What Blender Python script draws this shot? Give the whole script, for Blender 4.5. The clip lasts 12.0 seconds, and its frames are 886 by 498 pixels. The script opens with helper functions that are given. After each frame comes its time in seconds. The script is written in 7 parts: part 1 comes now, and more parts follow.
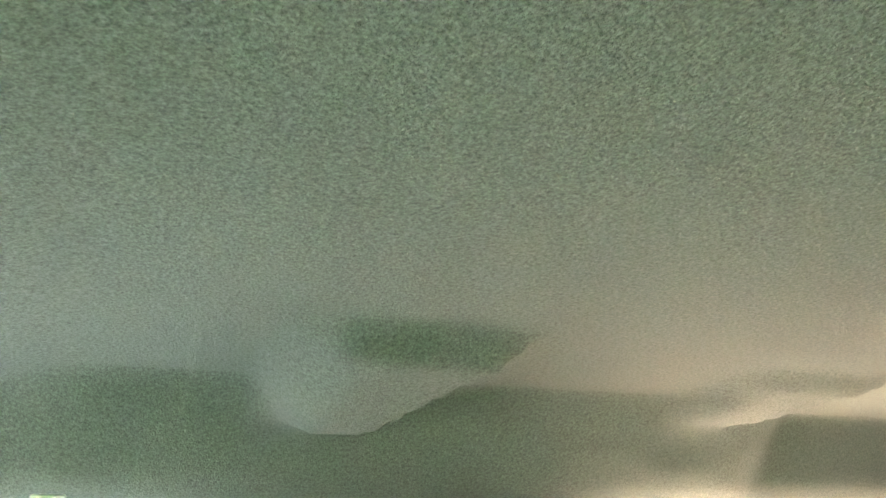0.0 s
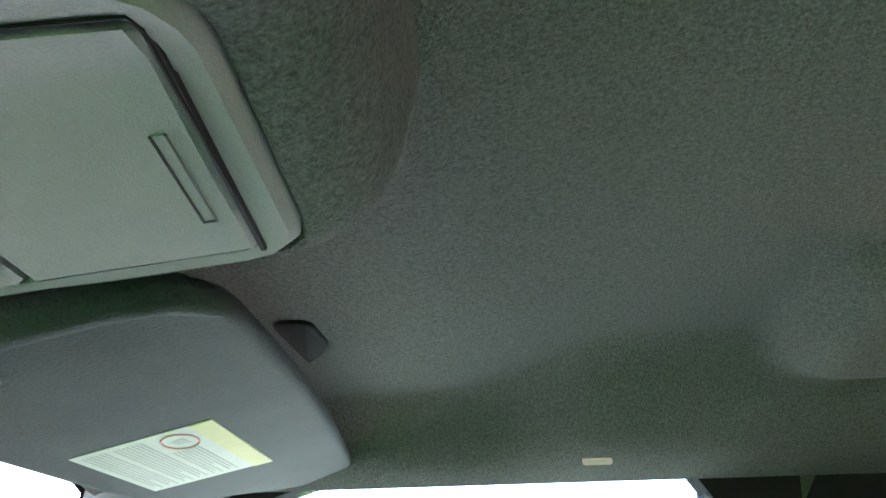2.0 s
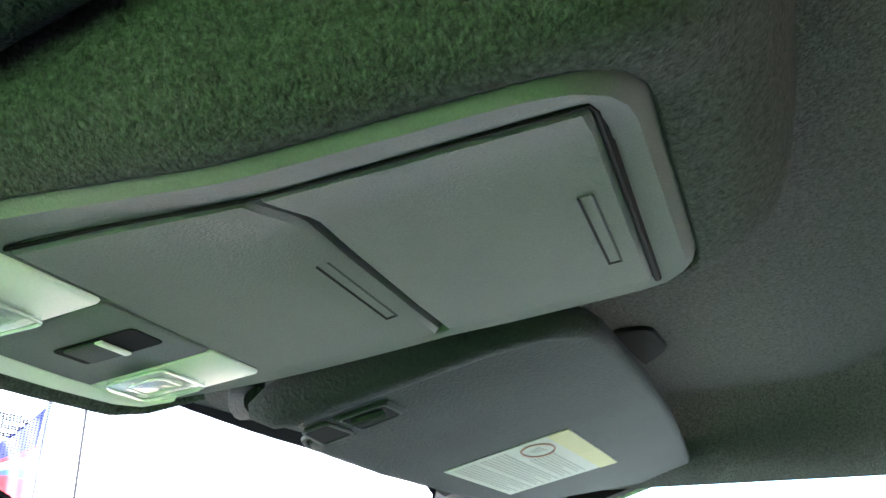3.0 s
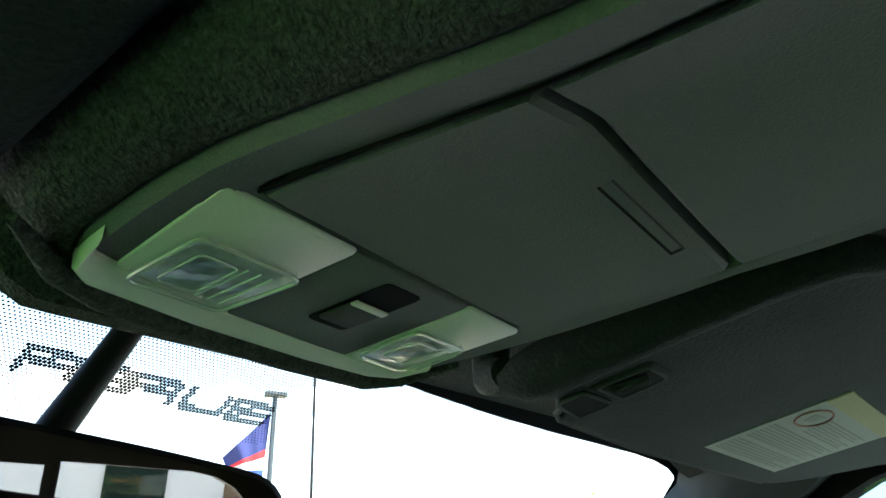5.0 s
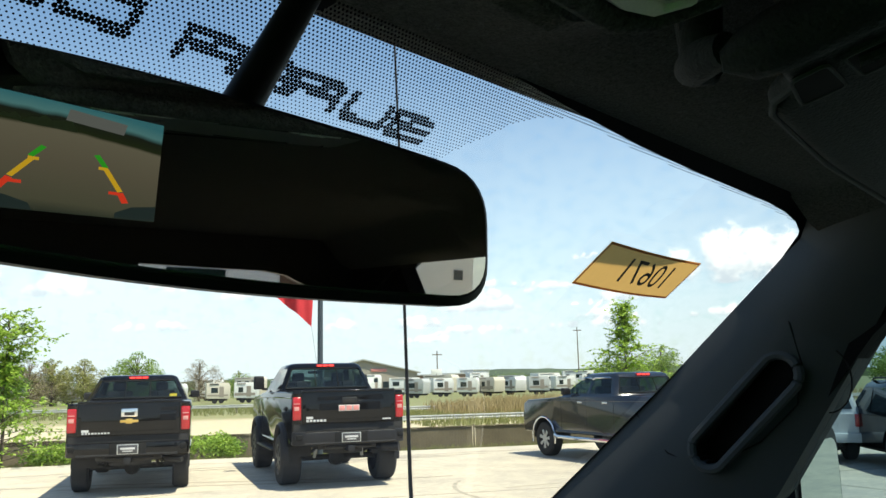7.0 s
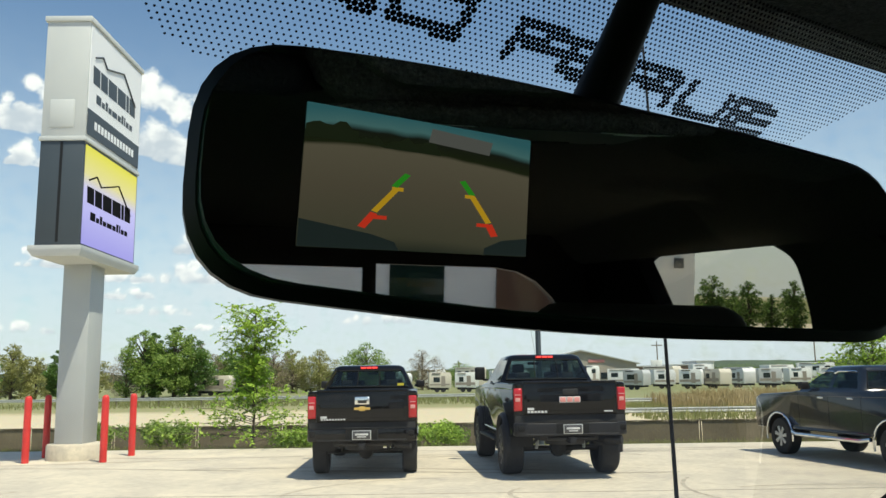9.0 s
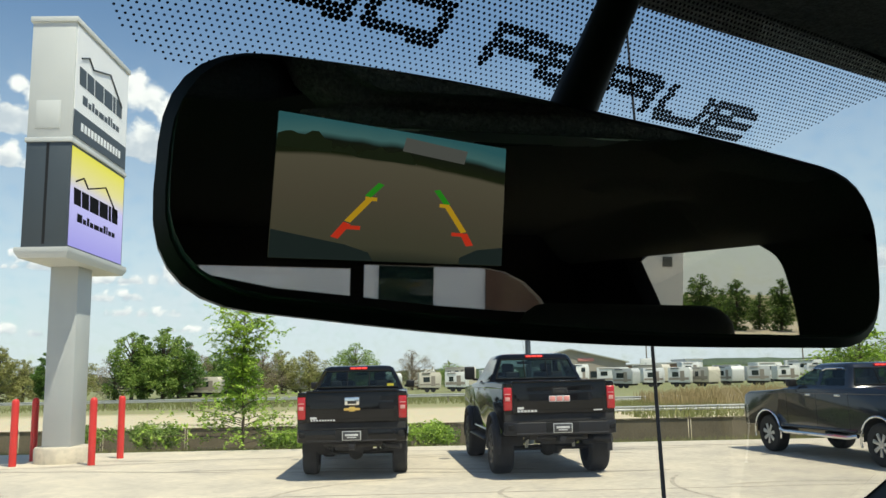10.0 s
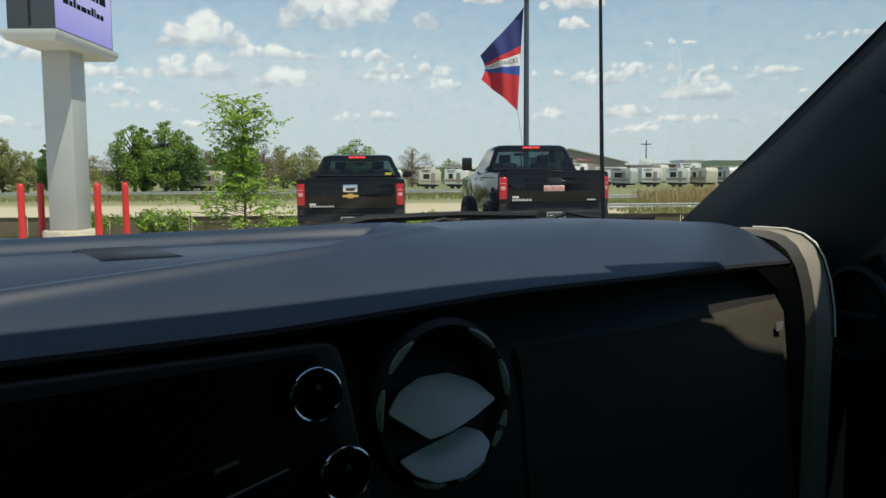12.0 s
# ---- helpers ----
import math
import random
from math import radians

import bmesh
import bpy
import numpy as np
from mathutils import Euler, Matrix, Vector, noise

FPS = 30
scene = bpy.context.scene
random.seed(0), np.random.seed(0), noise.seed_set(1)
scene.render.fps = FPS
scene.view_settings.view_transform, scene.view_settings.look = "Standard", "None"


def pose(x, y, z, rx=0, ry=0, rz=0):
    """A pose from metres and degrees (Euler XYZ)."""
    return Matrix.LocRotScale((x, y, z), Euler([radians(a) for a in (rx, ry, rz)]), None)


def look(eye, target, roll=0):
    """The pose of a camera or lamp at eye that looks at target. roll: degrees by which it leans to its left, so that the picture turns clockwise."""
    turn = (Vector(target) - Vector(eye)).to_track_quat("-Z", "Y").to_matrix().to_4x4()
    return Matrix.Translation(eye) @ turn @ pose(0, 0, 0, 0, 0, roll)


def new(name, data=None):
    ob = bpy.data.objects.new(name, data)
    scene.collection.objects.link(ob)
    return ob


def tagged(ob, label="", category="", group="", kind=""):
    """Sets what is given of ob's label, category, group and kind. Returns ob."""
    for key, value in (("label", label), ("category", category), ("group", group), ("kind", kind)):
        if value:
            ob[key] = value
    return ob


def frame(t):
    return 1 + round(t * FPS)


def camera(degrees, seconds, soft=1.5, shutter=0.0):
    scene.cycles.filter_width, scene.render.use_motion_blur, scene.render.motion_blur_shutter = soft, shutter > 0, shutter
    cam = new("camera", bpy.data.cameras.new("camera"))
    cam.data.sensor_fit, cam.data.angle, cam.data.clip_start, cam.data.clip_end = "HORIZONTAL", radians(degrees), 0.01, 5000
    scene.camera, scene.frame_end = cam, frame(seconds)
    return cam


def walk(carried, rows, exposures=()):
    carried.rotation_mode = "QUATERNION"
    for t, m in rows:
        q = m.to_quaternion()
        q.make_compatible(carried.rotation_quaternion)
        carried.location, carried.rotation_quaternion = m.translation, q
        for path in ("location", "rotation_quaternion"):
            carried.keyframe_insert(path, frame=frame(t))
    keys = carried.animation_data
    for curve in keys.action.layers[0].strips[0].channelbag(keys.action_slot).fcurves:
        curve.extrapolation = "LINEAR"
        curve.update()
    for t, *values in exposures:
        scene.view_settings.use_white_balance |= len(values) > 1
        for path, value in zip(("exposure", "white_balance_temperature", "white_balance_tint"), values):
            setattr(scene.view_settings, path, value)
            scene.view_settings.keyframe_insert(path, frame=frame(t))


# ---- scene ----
cam = camera(56.7, 12.0)
PATH = [
    (0, (-0.07, -0.162, 1.765), (1.635, -0.939, 2.464), -2.0),
    (0.5, (-0.054, -0.148, 1.744), (1.734, -0.626, 2.502), -2.3),
    (1, (-0.067, -0.113, 1.706), (1.745, -0.404, 2.501), -0.8),
    (1.5, (-0.071, -0.099, 1.706), (1.761, -0.258, 2.492), -1.4),
    (2, (-0.096, -0.093, 1.705), (1.732, 0.082, 2.498), -1.1),
    (2.5, (-0.111, -0.071, 1.713), (1.652, 0.458, 2.496), -0.8),
    (3, (-0.12, -0.055, 1.718), (1.553, 0.732, 2.481), -0.3),
    (3.5, (-0.126, -0.036, 1.724), (1.459, 0.918, 2.485), -0.2),
    (3.7, (-0.123, -0.034, 1.726), (1.432, 0.971, 2.483), -0.1),
    (5.3, (-0.076, -0.008, 1.708), (1.356, 1.172, 2.455), -0.5),
    (5.5, (-0.058, -0.007, 1.694), (1.384, 1.165, 2.434), -1.0),
    (6, (-0.047, 0.011, 1.669), (1.399, 1.179, 2.406), -1.5),
    (6.5, (-0.062, 0.041, 1.654), (1.449, 1.252, 2.15), -1.5),
    (7, (-0.097, 0.078, 1.678), (1.368, 1.402, 1.997), -1.3),
    (7.5, (-0.107, 0.093, 1.691), (1.178, 1.595, 1.99), -1.0),
    (7.7, (-0.1, 0.114, 1.695), (1.114, 1.677, 1.986), -0.7),
    (9.3, (-0.104, 0.143, 1.699), (0.969, 1.803, 2.006), -0.8),
    (9.5, (-0.101, 0.143, 1.701), (0.979, 1.798, 2.007), -0.9),
    (10, (-0.1, 0.142, 1.7), (0.996, 1.787, 2.005), -1.2),
    (10.5, (-0.097, 0.142, 1.697), (1.013, 1.778, 1.999), -1.2),
    (11, (-0.096, 0.138, 1.677), (1.016, 1.774, 1.974), -1.3),
    (11.5, (-0.092, 0.088, 1.601), (1.012, 1.738, 1.848), -0.9),
    (11.7, (-0.108, 0.056, 1.563), (1.000, 1.718, 1.641), -0.5),
    (11.8, (-0.097, 0.06, 1.550), (1.009, 1.727, 1.526), -0.6),
    (12, (-0.085, 0.064, 1.525), (1.013, 1.726, 1.343), -0.4),
]
walk(cam, [(t, look(eye, aim, roll)) for t, eye, aim, roll in PATH],
     [(0.0, 6.75, 6900, 17), (1.0, 6.45, 6500, 17), (2.5, 4.85, 6350, 24), (3.7, 4.65, 6300, 23), (5.3, 2.3, 6500, 6), (6.2, 1.7, 6500, 8), (6.9, 1.04, 6550, 8), (7.7, 0.72, 6600, 9), (9.3, 0.55, 6600, 9), (11.0, 0.42, 6550, 9), (11.5, 0.22, 6400, 9), (12.0, 0.24, 6500, 9)])

# ---- light ----
SUN_BEARING, SUN_HEIGHT = 169.0, 66.0
world = bpy.data.worlds.new("sky")
scene.world = world
world.use_nodes = True
wn = world.node_tree.nodes
sky = wn.new("ShaderNodeTexSky")
sky.sky_type, sky.sun_disc = "NISHITA", False
sky.air_density, sky.dust_density, sky.ozone_density = 1.0, 0.6, 1.1
sky.sun_elevation, sky.sun_rotation = radians(SUN_HEIGHT), radians(SUN_BEARING)
wn["Background"].inputs["Strength"].default_value = 0.10
air = wn.new("ShaderNodeMix")
air.data_type, air.blend_type = "RGBA", "MULTIPLY"
air.inputs["Factor"].default_value = 1.0
air.inputs["B"].default_value = (0.92, 1.0, 1.01, 1)
world.node_tree.links.new(sky.outputs["Color"], air.inputs["A"])
world.node_tree.links.new(air.outputs["Result"], wn["Background"].inputs["Color"])
sun_data = bpy.data.lights.new("sun", "SUN")
sun_data.energy, sun_data.angle, sun_data.color = 4.0, radians(0.5), (1.0, 0.915, 0.755)
sun = new("sun", sun_data)
_b, _e = radians(SUN_BEARING), radians(SUN_HEIGHT)
sun.matrix_world = look(Vector((math.sin(_b) * math.cos(_e), math.cos(_b) * math.cos(_e), math.sin(_e))) * 60, (0, 0, 0))


# ---- materials ----
def material(name, colour, rough=0.6, metal=0.0, vary=0.12, scale=8.0, fine=200.0, bump=0.0, bump_scale=None, spec=0.5, second=None, coat=0.0):
    """A surface with large stains and fine grain, in metres of the object's own space."""
    m = bpy.data.materials.new(name)
    m.use_nodes = True
    nt = m.node_tree
    n, l = nt.nodes, nt.links
    b = n["Principled BSDF"]
    b.inputs["Roughness"].default_value, b.inputs["Metallic"].default_value = rough, metal
    b.inputs["Specular IOR Level"].default_value = spec
    b.inputs["Coat Weight"].default_value = coat
    co = n.new("ShaderNodeTexCoord")
    big, small = n.new("ShaderNodeTexNoise"), n.new("ShaderNodeTexNoise")
    big.inputs["Scale"].default_value, big.inputs["Detail"].default_value = scale, 5
    small.inputs["Scale"].default_value, small.inputs["Detail"].default_value = fine, 3
    for t in (big, small):
        l.new(co.outputs["Object"], t.inputs["Vector"])
    both = n.new("ShaderNodeMath")
    both.operation = "ADD"
    l.new(big.outputs["Fac"], both.inputs[0])
    l.new(small.outputs["Fac"], both.inputs[1])
    ramp = n.new("ShaderNodeMapRange")
    ramp.inputs["From Min"].default_value, ramp.inputs["From Max"].default_value = 0.6, 1.4
    l.new(both.outputs[0], ramp.inputs["Value"])
    mix = n.new("ShaderNodeMix")
    mix.data_type = "RGBA"
    other = second or tuple(c * (1 - 2 * vary) for c in colour)
    top = colour if second else tuple(min(1, c * (1 + vary)) for c in colour)
    mix.inputs["A"].default_value, mix.inputs["B"].default_value = (*other, 1), (*top, 1)
    l.new(ramp.outputs["Result"], mix.inputs["Factor"])
    l.new(mix.outputs["Result"], b.inputs["Base Color"])
    if bump:
        bp = n.new("ShaderNodeBump")
        bp.inputs["Strength"].default_value, bp.inputs["Distance"].default_value = bump, 0.002
        src = small
        if bump_scale:
            src = n.new("ShaderNodeTexNoise")
            src.inputs["Scale"].default_value, src.inputs["Detail"].default_value = bump_scale, 4
            l.new(co.outputs["Object"], src.inputs["Vector"])
        l.new(src.outputs["Fac"], bp.inputs["Height"])
        l.new(bp.outputs["Normal"], b.inputs["Normal"])
    return m


def glass(name, tint, gloss=0.06, rough=0.0):
    """A thin pane: tinted see-through with a weak mirror on it."""
    m = bpy.data.materials.new(name)
    m.use_nodes = True
    n, l = m.node_tree.nodes, m.node_tree.links
    n.remove(n["Principled BSDF"])
    tr, gl, mx, fr = n.new("ShaderNodeBsdfTransparent"), n.new("ShaderNodeBsdfGlossy"), n.new("ShaderNodeMixShader"), n.new("ShaderNodeLayerWeight")
    tr.inputs["Color"].default_value = (*tint, 1)
    gl.inputs["Roughness"].default_value = rough
    fr.inputs["Blend"].default_value = 0.5
    steep, rise = n.new("ShaderNodeMath"), n.new("ShaderNodeMapRange")
    steep.operation, steep.inputs[1].default_value = "POWER", 5.0
    l.new(fr.outputs["Facing"], steep.inputs[0])
    l.new(steep.outputs[0], rise.inputs["Value"])
    rise.inputs["To Min"].default_value, rise.inputs["To Max"].default_value = gloss, 0.9
    l.new(rise.outputs["Result"], mx.inputs["Fac"])
    l.new(tr.outputs[0], mx.inputs[1])
    l.new(gl.outputs[0], mx.inputs[2])
    l.new(mx.outputs[0], n["Material Output"].inputs["Surface"])
    return m


def glow(name, colour, strength):
    m = bpy.data.materials.new(name)
    m.use_nodes = True
    b = m.node_tree.nodes["Principled BSDF"]
    b.inputs["Base Color"].default_value = (0.02, 0.02, 0.02, 1)
    b.inputs["Emission Color"].default_value = (*colour, 1)
    b.inputs["Emission Strength"].default_value = strength
    return m


M_HEAD = material("headliner_cloth", (0.074, 0.082, 0.079), 0.95, vary=0.34, scale=420, fine=900, bump=1.0, bump_scale=760, spec=0.12)
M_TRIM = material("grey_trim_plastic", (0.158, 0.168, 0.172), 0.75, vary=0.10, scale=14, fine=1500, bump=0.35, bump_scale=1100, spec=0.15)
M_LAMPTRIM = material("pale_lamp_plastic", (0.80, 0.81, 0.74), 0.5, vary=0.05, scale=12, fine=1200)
M_VISOR = material("visor_vinyl", (0.032, 0.039, 0.043), 0.8, vary=0.16, scale=14, fine=700, bump=0.7, bump_scale=520, spec=0.14)
M_PILLAR = material("pillar_plastic", (0.050, 0.057, 0.062), 0.8, vary=0.06, scale=9, fine=1300, bump=0.2, bump_scale=1300, spec=0.2)
M_BLACK = material("black_plastic", (0.014, 0.014, 0.016), 0.5, vary=0.15, scale=15, fine=900, spec=0.3)
M_RUBBER = material("black_rubber", (0.014, 0.014, 0.014), 0.85, vary=0.15, scale=15, fine=400, spec=0.15)
M_SEAL = material("door_seal_black", (0.008, 0.008, 0.009), 0.95, vary=0.15, scale=15, fine=400, spec=0.06)
# the sky's blue sheen is mixed into the dash top's base colour
M_DASH = material("dash_vinyl_sky_sheen", (0.018, 0.030, 0.054), 0.42, vary=0.14, scale=12, fine=1100, bump=0.06, bump_scale=1500, spec=0.6)
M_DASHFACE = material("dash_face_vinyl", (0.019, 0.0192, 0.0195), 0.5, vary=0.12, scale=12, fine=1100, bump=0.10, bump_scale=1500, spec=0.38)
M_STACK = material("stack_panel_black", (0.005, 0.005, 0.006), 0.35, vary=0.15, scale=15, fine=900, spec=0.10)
M_ENDTRIM = material("dash_end_trim", (0.24, 0.225, 0.19), 0.5, vary=0.06, scale=14, fine=900, bump=0.2, bump_scale=1000)
M_CHROME = material("chrome", (0.75, 0.76, 0.77), 0.12, 1.0, vary=0.03)
M_PAPER = material("white_paper", (0.37, 0.38, 0.35), 0.8, vary=0.04, scale=30)
M_YELLOW = material("yellow_strip", (0.42, 0.39, 0.20), 0.8, vary=0.06, scale=30)
M_INK = material("grey_ink", (0.28, 0.29, 0.27), 0.8, vary=0.05)
M_REDINK = material("red_ink", (0.42, 0.22, 0.17), 0.8, vary=0.05)
M_TAG = material("manila_tag", (0.62, 0.38, 0.10), 0.8, vary=0.06, scale=25)
_tn, _tl = M_TAG.node_tree.nodes, M_TAG.node_tree.links
_tt, _tm = _tn.new("ShaderNodeBsdfTranslucent"), _tn.new("ShaderNodeMixShader")
_tt.inputs["Color"].default_value, _tm.inputs["Fac"].default_value = (0.60, 0.38, 0.12, 1), 0.65
_tl.new(_tn["Principled BSDF"].outputs[0], _tm.inputs[1])
_tl.new(_tt.outputs[0], _tm.inputs[2])
_tl.new(_tm.outputs[0], _tn["Material Output"].inputs["Surface"])
M_TAGEDGE = M_TAG.copy()
M_TAGEDGE.name = "tag_border"
for _nd in M_TAGEDGE.node_tree.nodes:
    if _nd.type == "BSDF_TRANSLUCENT":
        _nd.inputs["Color"].default_value = (0.36, 0.15, 0.06, 1)
    if _nd.type == "MIX":
        _nd.inputs["A"].default_value, _nd.inputs["B"].default_value = (0.30, 0.13, 0.05, 1), (0.38, 0.17, 0.07, 1)
M_MARKER = material("marker_ink", (0.03, 0.03, 0.03), 0.7)
M_FRIT = material("frit_black", (0.006, 0.006, 0.008), 0.8, spec=0.08)
M_SHELL = material("cab_paint", (0.05, 0.055, 0.06), 0.25, vary=0.05, coat=0.5)
M_HOOD = material("hood_paint", (0.05, 0.055, 0.06), 0.25, vary=0.06, coat=0.8)
M_WS = glass("windshield_glass", (0.90, 0.95, 0.93), 0.03)
M_DOORGLASS = glass("door_glass", (0.28, 0.41, 0.47), 0.04)
# unseen driver-side pane; its strong green is added to colour the cabin light
M_GREENGLASS = glass("green_cast_door_glass", (0.12, 0.40, 0.12), 0.04)
M_PRIVACY = glass("privacy_glass", (0.80, 0.74, 0.64), 0.04)
M_REARGLASS = glass("rear_window_glass", (0.84, 0.82, 0.82), 0.04)
M_PRIVACYDARK = glass("dark_privacy_glass", (0.20, 0.24, 0.20), 0.04)
M_LENS = glass("lamp_lens", (0.93, 0.97, 0.94), 0.06, 0.08)
M_REFLECT = material("lamp_reflector", (0.72, 0.76, 0.74), 0.35, 0.0, vary=0.25, scale=150)
M_MIRROR = material("mirror_silver", (0.60, 0.64, 0.61), 0.012, 1.0, vary=0.0)
M_CONCRETE = material("lot_concrete", (0.64, 0.562, 0.43), 0.85, scale=0.9, fine=9, bump=0.3, bump_scale=60, second=(0.37, 0.335, 0.285))
M_TYRE = material("tyre_rubber", (0.025, 0.025, 0.026), 0.85, vary=0.2, scale=10, fine=150, bump=0.5, bump_scale=60)
M_SIGNGREY = material("sign_grey_paint", (0.55, 0.57, 0.57), 0.5, vary=0.04, scale=1.5, fine=60)
M_SIGNWHITE = material("sign_white_face", (0.82, 0.83, 0.85), 0.4, vary=0.02, scale=1.5, fine=60)
M_SLATE = material("sign_slate_paint", (0.05, 0.065, 0.08), 0.5, vary=0.06, scale=1.5, fine=60)
M_BOLLARD = material("red_bollard_paint", (0.62, 0.035, 0.03), 0.45, vary=0.10, scale=6, fine=80)


# ---- building blocks ----
def mesh_of(name, bm, mat, smooth=False):
    bmesh.ops.recalc_face_normals(bm, faces=bm.faces)
    me = bpy.data.meshes.new(name)
    bm.to_mesh(me)
    bm.free()
    for m in (mat if isinstance(mat, (list, tuple)) else [mat]):
        me.materials.append(m)
    if smooth:
        me.shade_smooth()
        me.set_sharp_from_angle(angle=radians(38))
    return me


def part(name, bm, mat, parent=None, label="", smooth=True):
    ob = new(name, mesh_of(name, bm, mat, smooth))
    if parent is not None:
        ob.parent = parent
    if label:
        ob["label"] = label
    return ob


def thing(name, label, category, group="", kind="", at=None):
    ob = new(name)
    ob.empty_display_size = 0.05
    if at is not None:
        ob.matrix_basis = at
    return tagged(ob, label, category, group, kind)


def box(x0, x1, y0, y1, z0, z1, bevel=0.0, seg=2, bm=None):
    b = bmesh.new()
    bmesh.ops.create_cube(b, size=1, matrix=Matrix.LocRotScale(((x0 + x1) / 2, (y0 + y1) / 2, (z0 + z1) / 2), None, (abs(x1 - x0), abs(y1 - y0), abs(z1 - z0))))
    if bevel:
        bmesh.ops.bevel(b, geom=b.edges[:], offset=bevel, segments=seg, affect="EDGES", profile=0.5)
    return b if bm is None else merged(bm, b)


def merged(bm, other):
    me = bpy.data.meshes.new("tmp")
    other.to_mesh(me)
    other.free()
    bm.from_mesh(me)
    bpy.data.meshes.remove(me)
    return bm


def prism(points, push, bevel=0.0, seg=2):
    """A flat outline of 3D points pushed out along a vector, edges rounded."""
    b = bmesh.new()
    lo = [b.verts.new(p) for p in points]
    hi = [b.verts.new(Vector(p) + Vector(push)) for p in points]
    b.faces.new(lo)
    b.faces.new(hi[::-1])
    for i in range(len(points)):
        j = (i + 1) % len(points)
        b.faces.new((lo[j], lo[i], hi[i], hi[j]))
    bmesh.ops.recalc_face_normals(b, faces=b.faces)
    if bevel:
        rim = [e for e in b.edges if (e.verts[0] in lo and e.verts[1] in lo) or (e.verts[0] in hi and e.verts[1] in hi)]
        bmesh.ops.bevel(b, geom=rim, offset=bevel, segments=seg, affect="EDGES", profile=0.5)
    return b


def loft(rings, caps=True, closed=True):
    b = bmesh.new()
    vs = [[b.verts.new(p) for p in r] for r in rings]
    n = len(rings[0])
    for a, c in zip(vs, vs[1:]):
        for i in range(n if closed else n - 1):
            j = (i + 1) % n
            b.faces.new((a[i], a[j], c[j], c[i]))
    if caps and closed:
        b.faces.new(vs[0][::-1])
        b.faces.new(vs[-1])
    return b


def tube(path, radius, n=8, bm=None):
    """A round bar along points; radius one number or one a point."""
    pts = [Vector(p) for p in path]
    rs = radius if isinstance(radius, (list, tuple)) else [radius] * len(pts)
    rings = []
    for i, p in enumerate(pts):
        d = (pts[min(i + 1, len(pts) - 1)] - pts[max(i - 1, 0)]).normalized()
        u = d.cross(Vector((0, 0, 1)) if abs(d.z) < 0.9 else Vector((1, 0, 0))).normalized()
        v = d.cross(u)
        rings.append([p + (u * math.cos(a) + v * math.sin(a)) * rs[i] for a in (math.tau * k / n for k in range(n))])
    b = loft(rings)
    return b if bm is None else merged(bm, b)


def rounded(corners, r, seg=4):
    """2D polygon with rounded corners."""
    out = []
    n = len(corners)
    for i in range(n):
        p, a, c = Vector(corners[i]), Vector(corners[i - 1]), Vector(corners[(i + 1) % n])
        rr = r[i] if isinstance(r, (list, tuple)) else r
        rr = min(rr, (a - p).length * 0.49, (c - p).length * 0.49)
        s, e = p + (a - p).normalized() * rr, p + (c - p).normalized() * rr
        for k in range(seg + 1):
            t = k / seg
            out.append(s * (1 - t) ** 2 + p * 2 * t * (1 - t) + e * t * t)
    return [tuple(q) for q in out]


def sheet(fx, nu, nv):
    """A grid of points fx(u, v), u and v from 0 to 1."""
    b = bmesh.new()
    vs = [[b.verts.new(fx(i / nu, j / nv)) for j in range(nv + 1)] for i in range(nu + 1)]
    for i in range(nu):
        for j in range(nv):
            b.faces.new((vs[i][j], vs[i + 1][j], vs[i + 1][j + 1], vs[i][j + 1]))
    return b


def step(a, b, x):
    t = min(1.0, max(0.0, (x - a) / (b - a)))
    return t * t * (3 - 2 * t)


CX = 0.07            # the cab's middle plane


def flip(p):
    return (2 * CX - p[0], p[1], p[2])


# ---- the cab's shell ----
def ws(x, z, off=0.0):
    """A point of the windshield at that x and height, off metres inside it."""
    k = 1 / math.hypot(1, 1.2)
    return Vector((x, 0.345 + (1.802 - z) * 1.2 - off * k, z - off * 1.2 * k))


def head_z(x, y):
    """Height of the cloth headliner: flat in the middle, rolled down to the side rails, with moulded pads and the console's dip."""
    s = abs(x - CX)
    top = 1.872 + 0.021 * step(-0.02, -0.18, y) - 0.044 * step(0.06, 0.31, y) - 0.012 * step(-0.9, -1.7, y)
    start = 0.452 + 0.075 * step(-0.17, -0.05, y) + 0.06 * step(-0.78, -0.86, y)
    f = min(1.0, max(0.0, (s - start) / (0.605 - start)))
    z = top - (top - 1.803) * (0.55 * f + 0.45 * step(0.0, 0.75, f))
    for y_pad, s_pad, deep in ((0.0, 0.0, 1.0), (-0.372, 0.04, 0.6)):
        low = top - deep * (0.020 * step(0.283 + s_pad, 0.327 + s_pad, s) + 0.024 * step(0.31 + s_pad, 0.46 + s_pad, s))
        q = y - y_pad - 0.40 * (s - s_pad - 0.325)
        w = step(-0.268, -0.322, y - y_pad) * (1 - step(-0.408, -0.421, q)) * (1 - step(0.44, 0.54, s))
        z += (low - z) * w
    dx, dy = max(0, abs(x - 0.076) - 0.100), max(0, -0.015 - y)
    z -= 0.036 * (1 - step(0.0, 0.045, math.hypot(dx, dy))) * (1 - step(0.17, 0.31, y))
    z -= 0.030 * math.exp(-((y - 0.214) / 0.014) ** 2) * (1 - step(0.055, 0.10, abs(x - 0.055)))
    return z


